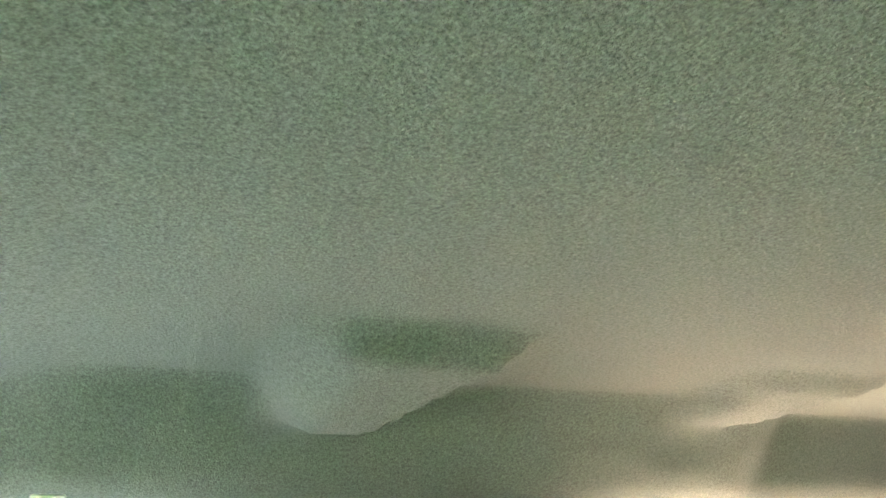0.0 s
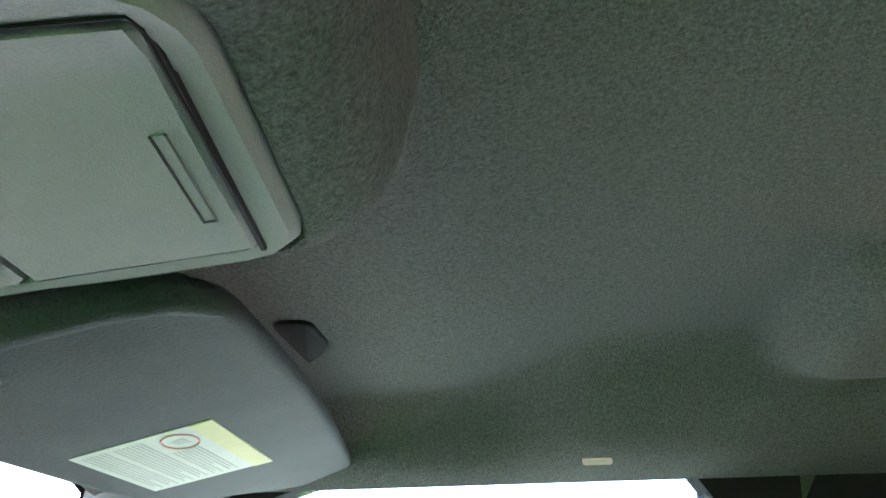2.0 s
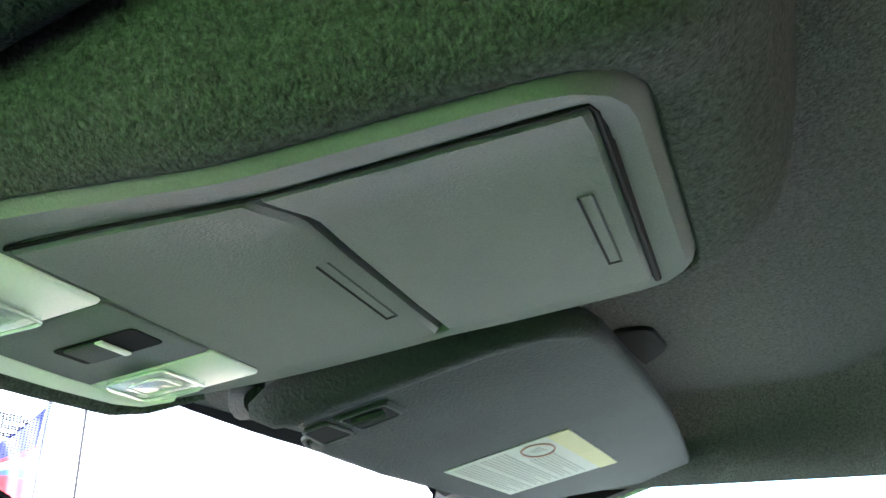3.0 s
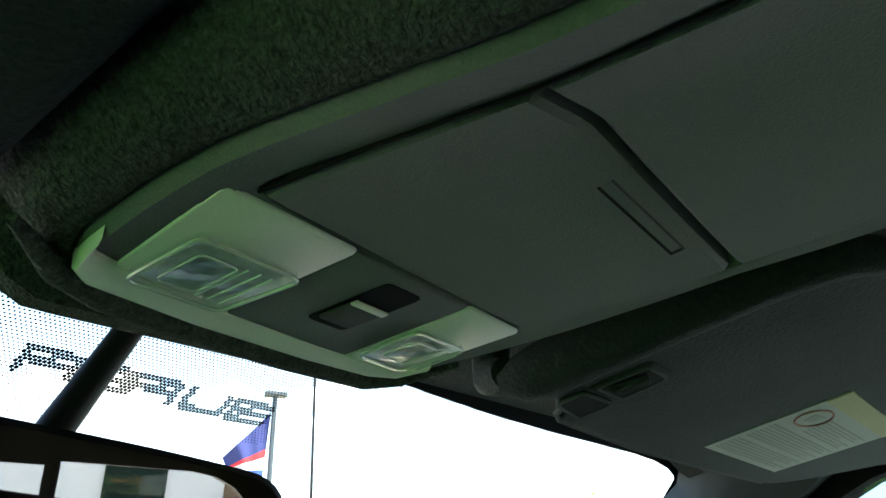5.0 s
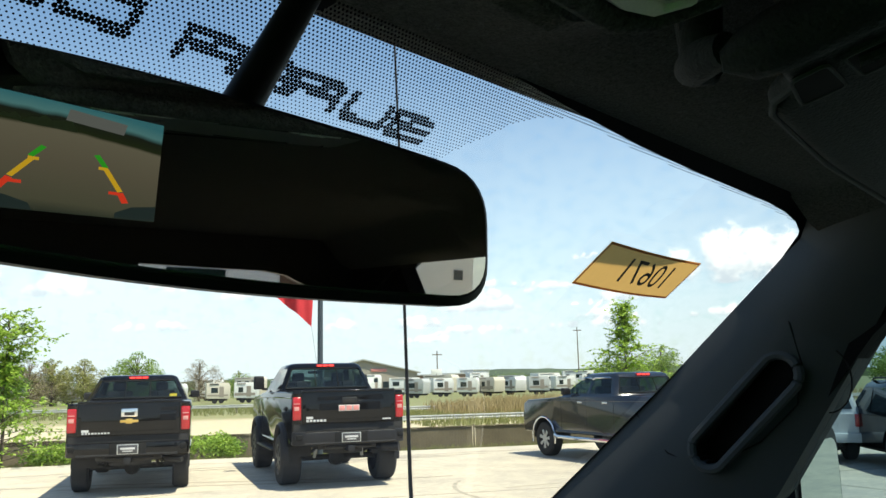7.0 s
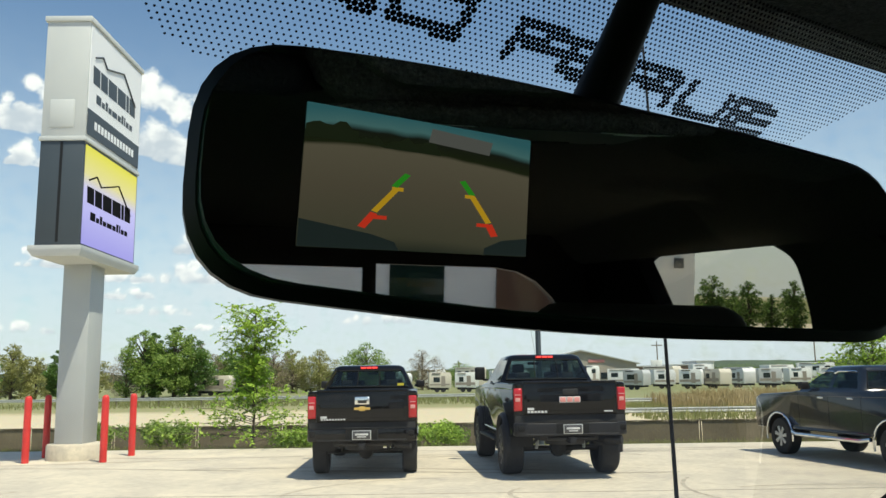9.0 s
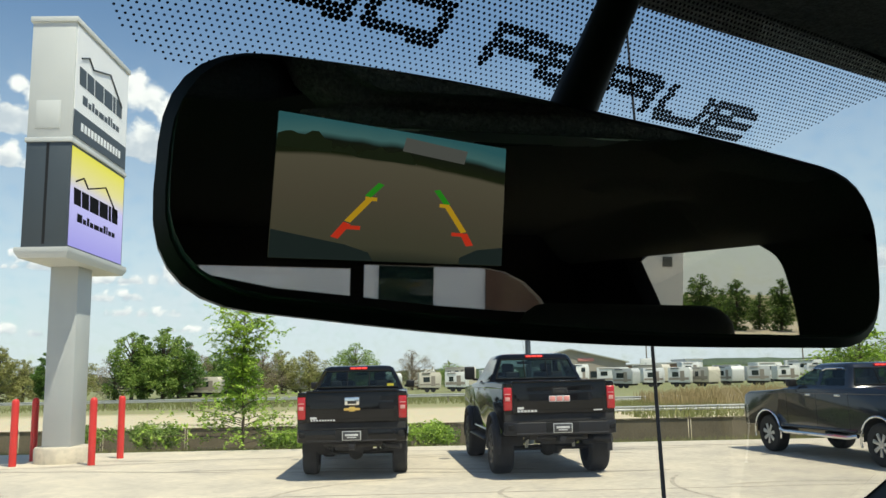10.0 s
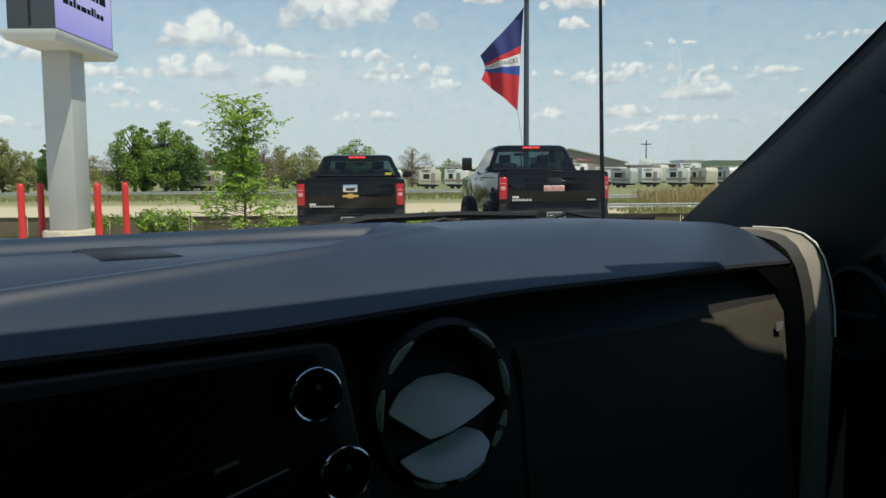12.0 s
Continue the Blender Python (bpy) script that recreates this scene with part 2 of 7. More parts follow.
roof = thing("cab_roof", "grey cloth headliner under a dark painted cab roof", "vehicle roof", kind="structure")
part("headliner", sheet(lambda u, v: (CX + (u - 0.5) * 1.21, 0.315 - v * 2.03, head_z(CX + (u - 0.5) * 1.21, 0.315 - v * 2.03)), 150, 230), M_HEAD, roof, "moulded grey cloth headliner")
part("roof_panel", loft([[(CX - 0.70, 0.30, 1.835), (CX - 0.62, 0.31, 1.90), (CX + 0.62, 0.31, 1.90), (CX + 0.70, 0.30, 1.835)], [(CX - 0.71, 0.0, 1.835), (CX - 0.63, 0.0, 1.93), (CX + 0.63, 0.0, 1.93), (CX + 0.71, 0.0, 1.835)],
                         [(CX - 0.72, -1.80, 1.835), (CX - 0.64, -1.79, 1.925), (CX + 0.64, -1.79, 1.925), (CX + 0.72, -1.80, 1.835)]], closed=False), M_SHELL, roof)
HEADER_X = [CX - 0.66 + 1.32 * k / 12 for k in range(13)]
header_y = lambda x: 0.352 - 0.045 * (abs(x - CX) / 0.66) ** 2.5
part("roof_header", loft([[(x, 0.290, 1.838) for x in HEADER_X], [(x, header_y(x), 1.842) for x in HEADER_X], [(x, header_y(x) - 0.007, 1.885) for x in HEADER_X]], closed=False), M_HEAD, roof)


def side_panel(sign, name):
    """One side of the cab: pillars and rails round two door windows, doors below."""
    fx = (lambda p: p) if sign > 0 else flip
    side = thing(name, "dark plastic cab side with door frames and window glass", "door frame", kind="structure")

    def wall(outline, hole, nm, mat, x_in, x_out, tint):
        # outline and hole: loops of (y, z) with as many points; the wall leans in with height
        lean = lambda z: -0.20 * max(0.0, z - 1.36)
        b = bmesh.new()
        loops = []
        for xs in (x_in, x_out):
            for lp in (outline, hole):
                loops.append([b.verts.new(fx((xs + lean(z), y, z))) for y, z in lp])
        oi, hi, oo, ho = loops
        n = len(outline)
        for i in range(n):
            j = (i + 1) % n
            for q in ((oi[i], oi[j], hi[j], hi[i]), (oo[i], oo[j], ho[j], ho[i]), (hi[i], hi[j], ho[j], ho[i]), (oi[i], oi[j], oo[j], oo[i])):
                b.faces.new(q)
        part(nm, b, mat, side)
        pane = bmesh.new()
        xm = (x_in + x_out) / 2
        pane.faces.new([pane.verts.new(fx((xm + lean(z), y, z))) for y, z in hole])
        part("window_glass", pane, tint, side, "tinted door glass", smooth=False)

    def ring(corners, r, n=48):
        pts = [Vector(p) for p in rounded(corners, r, 6)]
        seg = [(pts[(i + 1) % len(pts)] - pts[i]).length for i in range(len(pts))]
        total, out = sum(seg), []
        for k in range(n):
            d, i = total * k / n, 0
            while d > seg[i]:
                d -= seg[i]
                i += 1
            out.append(tuple(pts[i].lerp(pts[(i + 1) % len(pts)], d / seg[i] if seg[i] else 0)))
        return out

    front_hole = ring([(0.62, 1.34), (0.365, 1.62), (0.275, 1.73), (0.14, 1.814), (-0.262, 1.822), (-0.30, 1.34)], [0.03, 0.05, 0.05, 0.09, 0.05, 0.04])
    front_out = ring([(0.86, 1.30), (0.50, 1.60), (0.335, 1.76), (0.25, 1.835), (-0.335, 1.835), (-0.335, 1.30)], [0.02] * 6)
    rear_hole = ring([(-0.43, 1.34), (-0.41, 1.821), (-1.20, 1.822), (-1.355, 1.818), (-1.275, 1.702), (-1.16, 1.45), (-1.05, 1.34)], [0.04, 0.05, 0.05, 0.012, 0.05, 0.06, 0.05])
    rear_out = ring([(-0.336, 1.30), (-0.336, 1.835), (-1.10, 1.835), (-1.78, 1.835), (-1.78, 1.30), (-1.05, 1.30)], [0.02] * 6)
    wall(front_out, front_hole, "front_door_frame", M_SEAL, 0.778, 0.82, M_DOORGLASS if sign > 0 else M_GREENGLASS)
    wall(rear_out, rear_hole, "rear_door_frame", M_SEAL, 0.778, 0.82, M_PRIVACY if sign > 0 else M_PRIVACYDARK)
    part("pillar_trim", prism([fx((0.700, y, z)) for y, z in rounded([(-0.235, 1.30), (-0.255, 1.828), (-0.82, 1.828), (-0.785, 1.808), (-0.71, 1.78), (-0.66, 1.68), (-0.64, 1.30)], [0.03, 0.03, 0.004, 0.02, 0.03, 0.05, 0.03], 4)], (0.06 * sign, 0, 0), 0.010), M_HEAD, side, "grey cloth trim of the middle pillar")
    part("sail_panel", prism([fx((0.768, y, z)) for y, z in ((0.50, 1.29), (0.50, 1.40), (0.535, 1.45), (0.60, 1.48), (0.82, 1.44), (0.86, 1.29))], (0.012 * sign, 0, 0), 0.003), M_BLACK, side, "black panel in the door window corner")
    for y0, y1 in ((0.95, -0.333), (-0.337, -1.78)):
        part("door_panel", box(*sorted((fx((0.785, 0, 0))[0], fx((0.86, 0, 0))[0])), y1, y0, 0.62, 1.30, 0.015), M_BLACK, side, "black door trim panel")
    return side


side_panel(1, "wall_right")
side_panel(-1, "wall_left")

back = thing("wall_rear", "dark cab back wall with a three-pane rear window", "rear wall", kind="structure")
def rear_panel(points):
    part("panel", prism([(x, -1.80, z) for x, z in points], (0, 0.05, 0)), M_BLACK, back, smooth=False)


rear_panel([(CX - 0.80, 0.62), (CX + 0.80, 0.62), (CX + 0.80, 1.665), (0.53, 1.668), (0.31, 1.681), (0.173, 1.694), (0.07, 1.704), (-0.134, 1.722), (-0.33, 1.758), (CX - 0.80, 1.758)])
rear_panel([(-0.345, 1.7585), (-0.335, 1.7795), (CX - 0.80, 1.7795), (CX - 0.80, 1.7585)])
rear_panel([(CX - 0.80, 1.78), (0.067, 1.778), (0.107, 1.79), (0.44, 1.788), (0.50, 1.778), (0.555, 1.752), (0.60, 1.710), (0.632, 1.666), (CX + 0.80, 1.666), (CX + 0.80, 1.835), (CX + 0.66, 1.92), (CX - 0.66, 1.92), (CX - 0.80, 1.835)])
part("divider", box(0.069, 0.107, -1.785, -1.76, 1.66, 1.80, 0.003), M_BLACK, back)
for x0, x1 in ((-0.36, 0.069), (0.107, 0.65)):
    part("pane", box(x0, x1, -1.775, -1.770, 1.66, 1.79), M_REARGLASS, back, smooth=False)

floor_cab = thing("floor", "dark cab floor of the vehicle", "floor", kind="structure")
part("floor_mat", box(CX - 0.80, CX + 0.80, -1.80, 0.95, 0.58, 0.62, 0.004), M_BLACK, floor_cab)
part("firewall", box(CX - 0.80, CX + 0.80, 0.90, 0.95, 0.62, 1.36, 0.004), M_BLACK, floor_cab)


# ---- windshield ----
shield = thing("windshield", "clear windshield with a black dotted band along its top", "windshield", kind="structure")
g = part("glass_pane", loft([[ws(CX - 0.63, 1.845, -0.004), ws(CX + 0.63, 1.845, -0.004)], [ws(CX - 0.72, 1.40, -0.004), ws(CX + 0.72, 1.40, -0.004)]], closed=False), M_WS, shield, smooth=False)
g.visible_shadow = False

k_row, pitch = 0.0018, 0.0021
dots = bmesh.new()


def slant(x, d):
    """A point on the glass, d metres down it from the header."""
    return ws(x, 1.834 - d / 1.562, 0.0015)


BAND = ((0.0, 0.0745), (0.118, 0.073), (0.130, 0.0672), (0.1395, 0.056), (0.1515, 0.0450), (0.163, 0.0332), (0.178, 0.0243), (0.199, 0.0190), (0.226, 0.0182), (0.288, 0.0222), (0.50, 0.0268), (0.62, 0.034))


def band_depth(x):
    """How far down the glass the dots reach: a deep middle that sweeps up to a thin edge."""
    q = abs(x - 0.0755)
    for (a, da), (b, db) in zip(BAND, BAND[1:]):
        if q <= b:
            return da + (db - da) * (q - a) / (b - a)
    return BAND[-1][1]


def blot(bm, x, d, r, n=6):
    bm.faces.new([bm.verts.new(slant(x + r * math.cos(a), d + r * math.sin(a))) for a in (math.tau * k / n for k in range(n))])


# block marks in the band: plain rounded strokes of the marks' sizes, seen from behind
strokes = []
for x0, bars in ((0.1645, "tbml"), (0.1360, "blr"), (0.1050, "tmlr"), (0.0775, "tbmr"), (0.0520, "tmlr"), (0.0080, "tblr"), (-0.0225, "blr"), (-0.0520, "tm"), (-0.0800, "blm")):
    x1 = x0 + 0.0232
    up = lambda x, f: (x + 0.0015 * (1 - f), 0.0355 + 0.064 * (x - 0.008) + 0.0115 * f)
    for bar in bars:
        strokes.append({"t": (up(x0, 0), up(x1, 0)), "b": (up(x0, 1), up(x1, 1)), "m": (up(x0, 0.5), up(x1, 0.5)), "l": (up(x0, 0), up(x0, 1)), "r": (up(x1, 0), up(x1, 1))}[bar])


def stroke_gap(x, d):
    best = 1.0
    p = Vector((x, d))
    for a, b in strokes:
        a, b = Vector(a), Vector(b)
        t = min(1, max(0, (p - a).dot(b - a) / (b - a).length_squared))
        best = min(best, (p - a.lerp(b, t)).length)
    return best


row = 0
d = -0.004
while d < 0.076:
    x = CX - 0.62 + (pitch / 2 if row % 2 else 0.0)
    while x < CX + 0.62:
        if d < band_depth(x):
            r = 0.00067 - 0.0045 * max(0.0, d - 0.004)
            r = max(0.00042, r)
            if stroke_gap(x, d) < 0.0021:
                r = 0.00112
            blot(dots, x, d, r)
        x += pitch
    row += 1
    d += k_row
tagged(part("dot_band", dots, M_FRIT, shield, smooth=False), kind="stuff")
edge = bmesh.new()
for sgn in (1, -1):
    xs = lambda q: CX + sgn * q
    merged(edge, loft([[ws(xs(0.575), 1.836, 0.0012), ws(xs(0.66), 1.836, 0.0012)], [ws(xs(0.597), 1.824, 0.0012), ws(xs(0.68), 1.824, 0.0012)],
                       [ws(xs(0.612), 1.812, 0.0012), ws(xs(0.69), 1.812, 0.0012)], [ws(xs(0.628), 1.79, 0.0012), ws(xs(0.69), 1.79, 0.0012)],
                       [ws(xs(0.645), 1.74, 0.0012), ws(xs(0.69), 1.74, 0.0012)], [ws(xs(0.66), 1.42, 0.0012), ws(xs(0.72), 1.42, 0.0012)]], closed=False))
FRIT = ((0.0, -0.006), (0.035, -0.003), (0.09, 0.0035), (0.163, 0.0100), (0.22, 0.0145), (0.283, 0.0185), (0.36, 0.0210), (0.50, 0.0232), (0.545, 0.0260), (0.580, 0.0310), (0.606, 0.0390), (0.622, 0.0520), (0.630, 0.0660), (0.642, 0.170))


def frit_depth(x):
    q = abs(x - 0.0755)
    for (a, da), (b, db) in zip(FRIT, FRIT[1:]):
        if q <= b:
            return da + (db - da) * (q - a) / (b - a)
    return FRIT[-1][1]


FRIT_X = [CX - 0.70 + 1.40 * k / 280 for k in range(281)]
merged(edge, loft([[ws(x, 1.870, 0.0012) for x in FRIT_X], [ws(x, 1.834 - frit_depth(x) / 1.562, 0.0012) for x in FRIT_X]], closed=False))
part("frit_edge", edge, M_FRIT, shield, smooth=False)

# ---- front pillars with grab handles ----


def pillar(sign, name):
    fx = (lambda p: p) if sign > 0 else flip
    p = thing(name, "grey plastic pillar trim with a moulded grab handle", "pillar trim", kind="structure")
    front = [(0.660, 0.318, 1.822), (0.690, 0.338, 1.803), (0.711, 0.415, 1.744), (0.724, 0.523, 1.653), (0.727, 0.659, 1.541), (0.722, 0.80, 1.425)]
    rear = [(0.660, 0.175, 1.812), (0.690, 0.262, 1.752), (0.716, 0.300, 1.700), (0.722, 0.338, 1.645), (0.724, 0.392, 1.563), (0.745, 0.60, 1.37)]

    def between(lp, t):
        s = t * (len(lp) - 1)
        i = min(int(s), len(lp) - 2)
        return Vector(lp[i]).lerp(Vector(lp[i + 1]), s - i)
    nu, nv = 40, 14
    hole_a, hole_b = Vector((0.372, 1.678)), Vector((0.447, 1.605))

    def inside(q):
        v = Vector((q.y, q.z))
        t = min(1, max(0, (v - hole_a).dot(hole_b - hole_a) / (hole_b - hole_a).length_squared))
        return (v - hole_a.lerp(hole_b, t)).length

    def at(u, v):
        a, c = between(front, u), between(rear, u)
        q = a.lerp(c, v)
        bulge = math.sin(math.pi * min(1, max(0, v))) * 0.022
        q.x -= bulge
        return q
    b = bmesh.new()
    vs = {}
    for i in range(nu * 3 + 1):
        for j in range(nv * 3 + 1):
            vs[i, j] = at(i / (nu * 3), j / (nv * 3))
    made = {}

    def vert(k, push):
        key = (*k, push)
        if key not in made:
            q = vs[k].copy()
            made[key] = b.verts.new(fx((q.x + push, q.y, q.z)))
        return made[key]
    keep = set()
    for i in range(nu * 3):
        for j in range(nv * 3):
            mid = sum((vs[i + a, j + c] for a in (0, 1) for c in (0, 1)), Vector()) / 4
            if inside(mid) > 0.0165:
                keep.add((i, j))
    for i, j in keep:
        for push in (0.0, 0.045):
            b.faces.new([vert((i + a, j + c), push) for a, c in ((0, 0), (1, 0), (1, 1), (0, 1))])
        for (di, dj), (p0, p1) in (((-1, 0), ((0, 0), (0, 1))), ((1, 0), ((1, 0), (1, 1))), ((0, -1), ((0, 0), (1, 0))), ((0, 1), ((0, 1), (1, 1)))):
            if (i + di, j + dj) not in keep:
                k0, k1 = (i + p0[0], j + p0[1]), (i + p1[0], j + p1[1])
                b.faces.new((vert(k0, 0.0), vert(k1, 0.0), vert(k1, 0.045), vert(k0, 0.045)))
    part("pillar_trim", b, M_PILLAR, p)
    rim, n = [], 40
    along = (hole_b - hole_a).normalized()
    side = Vector((-along.y, along.x))
    for k in range(n + 1):
        a = math.tau * k / n
        c = hole_b if math.cos(a) > 0 else hole_a
        v = c + (along * math.cos(a) + side * math.sin(a)) * 0.0185
        rim.append(fx((0.6985, v.x, v.y)))
    part("handle_rim", tube(rim, 0.005, 8), M_PILLAR, p)
    seams = [[(0.372, 1.780), (0.356, 1.724), (0.350, 1.686), (0.362, 1.649), (0.400, 1.615), (0.455, 1.588), (0.492, 1.601), (0.546, 1.650)]]
    for sm in seams:
        pts = []
        for y, z in sm:
            best = min(vs.values(), key=lambda q: (q.y - y) ** 2 + (q.z - z) ** 2)
            pts.append(fx((best.x - 0.0003, best.y, best.z)))
        part("seam", tube(pts, 0.0009, 6), M_RUBBER, p)
    ring_pts = [fx((0.7055, 0.332 + 0.022 * math.cos(a), 1.672 + 0.030 * math.sin(a))) for a in (math.tau * k / 24 for k in range(8, 19))]
    part("screw_cap", tube(ring_pts, 0.0008, 6), M_RUBBER, p)
    return p


pillar(1, "pillar_right")
pillar(-1, "pillar_left")


# ---- overhead console ----
def con_z(y):
    return 1.806 - (0.10 if y < 0.07 else 0.19) * (y - 0.07)


def cp(x, yy, drop=0.0):
    """A place on the console's underside, which sits a little askew."""
    y = yy + 0.09 * (x - 0.145)
    return Vector((x, y, con_z(y) - drop))


def slab(outline, drop, depth, bevel=0.0):
    return prism([cp(x, y, drop) for x, y in outline], (0, 0, depth), bevel)


# pale beads paint the bright outlines that light gives the clear lenses
M_LENSEDGE = material("lens_edge_highlight", (0.62, 0.68, 0.64), 0.12, vary=0.05, spec=0.8)
console = thing("overhead_console", "grey plastic overhead console with two doors and map lamps", "overhead console")
shell = rounded([(-0.012, 0.188), (0.030, 0.196), (0.118, 0.192), (0.140, 0.140), (0.156, 0.066), (0.156, -0.022), (0.018, -0.018), (0.002, 0.080), (-0.012, 0.150)],
                [0.012, 0.03, 0.012, 0.03, 0.03, 0.018, 0.022, 0.05, 0.03], 5)


def evenly(loop, n=72):
    """The loop's points set at equal steps along it."""
    pts = [Vector(c) for c in loop]
    seg = [(pts[(i + 1) % len(pts)] - pts[i]).length for i in range(len(pts))]
    total, out = sum(seg), []
    for k in range(n):
        d, i = total * k / n, 0
        while d > seg[i]:
            d -= seg[i]
            i += 1
        out.append(tuple(pts[i].lerp(pts[(i + 1) % len(pts)], d / seg[i] if seg[i] else 0)))
    return out


bay = rounded([(0.0035, 0.1385), (0.03, 0.1392), (0.120, 0.1392), (0.1285, 0.1385), (0.1482, 0.0695), (0.1482, -0.0102), (0.0285, -0.0102), (0.0185, 0.070), (0.0035, 0.134)], 0.004, 3)
outer, inner = evenly(shell), evenly(bay)
wide = lambda k: [(0.072 + (x - 0.072) * k, 0.085 + (y - 0.085) * k) for x, y in outer]


def hang(x, y):
    """How far the console's driver side hangs below its doors: a shallow trough along the whole side."""
    return 0.34 * max(0.0, 0.043 - max(x, -0.013)) * (1 - step(0.055, 0.139, y))


def bowl(loop, drop, share=1.0):
    return [cp(x - 0.55 * share * hang(x, y), y, drop + share * hang(x, y)) for x, y in loop]


body = loft([bowl(inner, -0.020, 0.4), bowl(inner, -0.0012), bowl(wide(0.95), -0.0009), bowl(wide(0.988), -0.0006), bowl(outer, -0.0020), bowl(wide(1.02), -0.0044), bowl(wide(1.045), -0.018)])
part("console_body", body, M_TRIM, console)
collar = lambda kx, ky: [(0.072 + (x - 0.072) * (kx if x < 0.072 else min(kx, 1.07)), 0.085 + (y - 0.085) * (ky if y < 0.085 else min(ky, 1.045))) for x, y in outer]
part("cloth_surround", loft([bowl(collar(kx, ky), d, share) for kx, ky, d, share in ((1.021, 1.021, -0.0066, 1.0), (1.035, 1.035, -0.0036, 1.0), (1.06, 1.06, -0.0030, 0.97), (1.16, 1.17, -0.0060, 0.9), (1.26, 1.27, -0.013, 0.75), (1.33, 1.33, -0.026, 0.5), (1.42, 1.40, -0.060, 0.0))], caps=False), M_HEAD, roof, "cloth collar round the console")


def con_door(y0, y1, left0, left1, right0, right1, slot_y, slot_x):
    rings = []
    for k, yy in enumerate((y0, y0 + 0.0015, y0 + 0.02, y0 + 0.04, y1 - 0.0015, y1)):
        t = (yy - y0) / (y1 - y0)
        xl, xr = left0 + (left1 - left0) * t, right0 + (right1 - right0) * t
        e = -0.0015 if k in (0, 5) else 0.0
        prof = [(xl, -0.0016), (xl + 0.0012, -0.0002), (xl + 0.007, 0.0), (xl + 0.013, 0.0), (xl + 0.019, 0.0), (xl + 0.025, 0.0), (xl + 0.05, 0.0006), (xr - 0.03, 0.0006), (xr - 0.0015, 0.0), (xr, -0.0015)]
        rings.append([p for x, d in prof for p in bowl([(x, yy)], d + e)] + [p for x, d in reversed(prof) for p in bowl([(x, yy)], -0.009)])
    dr = part("console_door", loft(rings), M_TRIM, console, "textured grey storage door with a finger slot")
    x0, x1 = slot_x
    part("finger_slot", slab([(x0, slot_y - 0.0020), (x1, slot_y - 0.0020), (x1, slot_y + 0.0020), (x0, slot_y + 0.0020)], 0.0008, 0.0006), M_TRIM, dr, smooth=False)
    part("slot_shade", slab([(x0, slot_y + 0.0014), (x1, slot_y + 0.0014), (x1, slot_y + 0.0022), (x0, slot_y + 0.0022)], 0.0010, 0.0006), M_FRIT, dr, smooth=False)
    part("slot_shade", slab([(x1 - 0.0012, slot_y - 0.0018), (x1, slot_y - 0.0018), (x1, slot_y + 0.0014), (x1 - 0.0012, slot_y + 0.0014)], 0.0010, 0.0006), M_FRIT, dr, smooth=False)
    part("slot_edge", tube([cp(x0, slot_y - 0.0020, 0.0008), cp(x1, slot_y - 0.0020, 0.0008)], 0.0004, 6), M_PILLAR, dr)


con_door(0.0715, 0.1380, 0.020, 0.006, 0.1465, 0.1275, 0.0785, (0.066, 0.117))
con_door(-0.0085, 0.0685, 0.031, 0.020, 0.1465, 0.1465, 0.0005, (0.072, 0.121))
part("side_seam", tube(bowl([(0.0045, 0.137), (0.0105, 0.105), (0.0185, 0.070), (0.0225, 0.036), (0.0285, -0.0095), (0.034, -0.0102), (0.147, -0.0102)], -0.0008), 0.0006, 6), M_FRIT, console)
part("end_seam", tube([cp(0.030, -0.0098, -0.0012), cp(0.148, -0.0098, -0.0012)], 0.0014, 6), M_FRIT, console)
part("door_seam", slab([(0.0, 0.142), (0.132, 0.142), (0.1495, 0.068), (0.1495, -0.0115), (0.026, -0.0115), (0.015, 0.07)], -0.0105, 0.002), M_RUBBER, console, "dark seam round the doors")
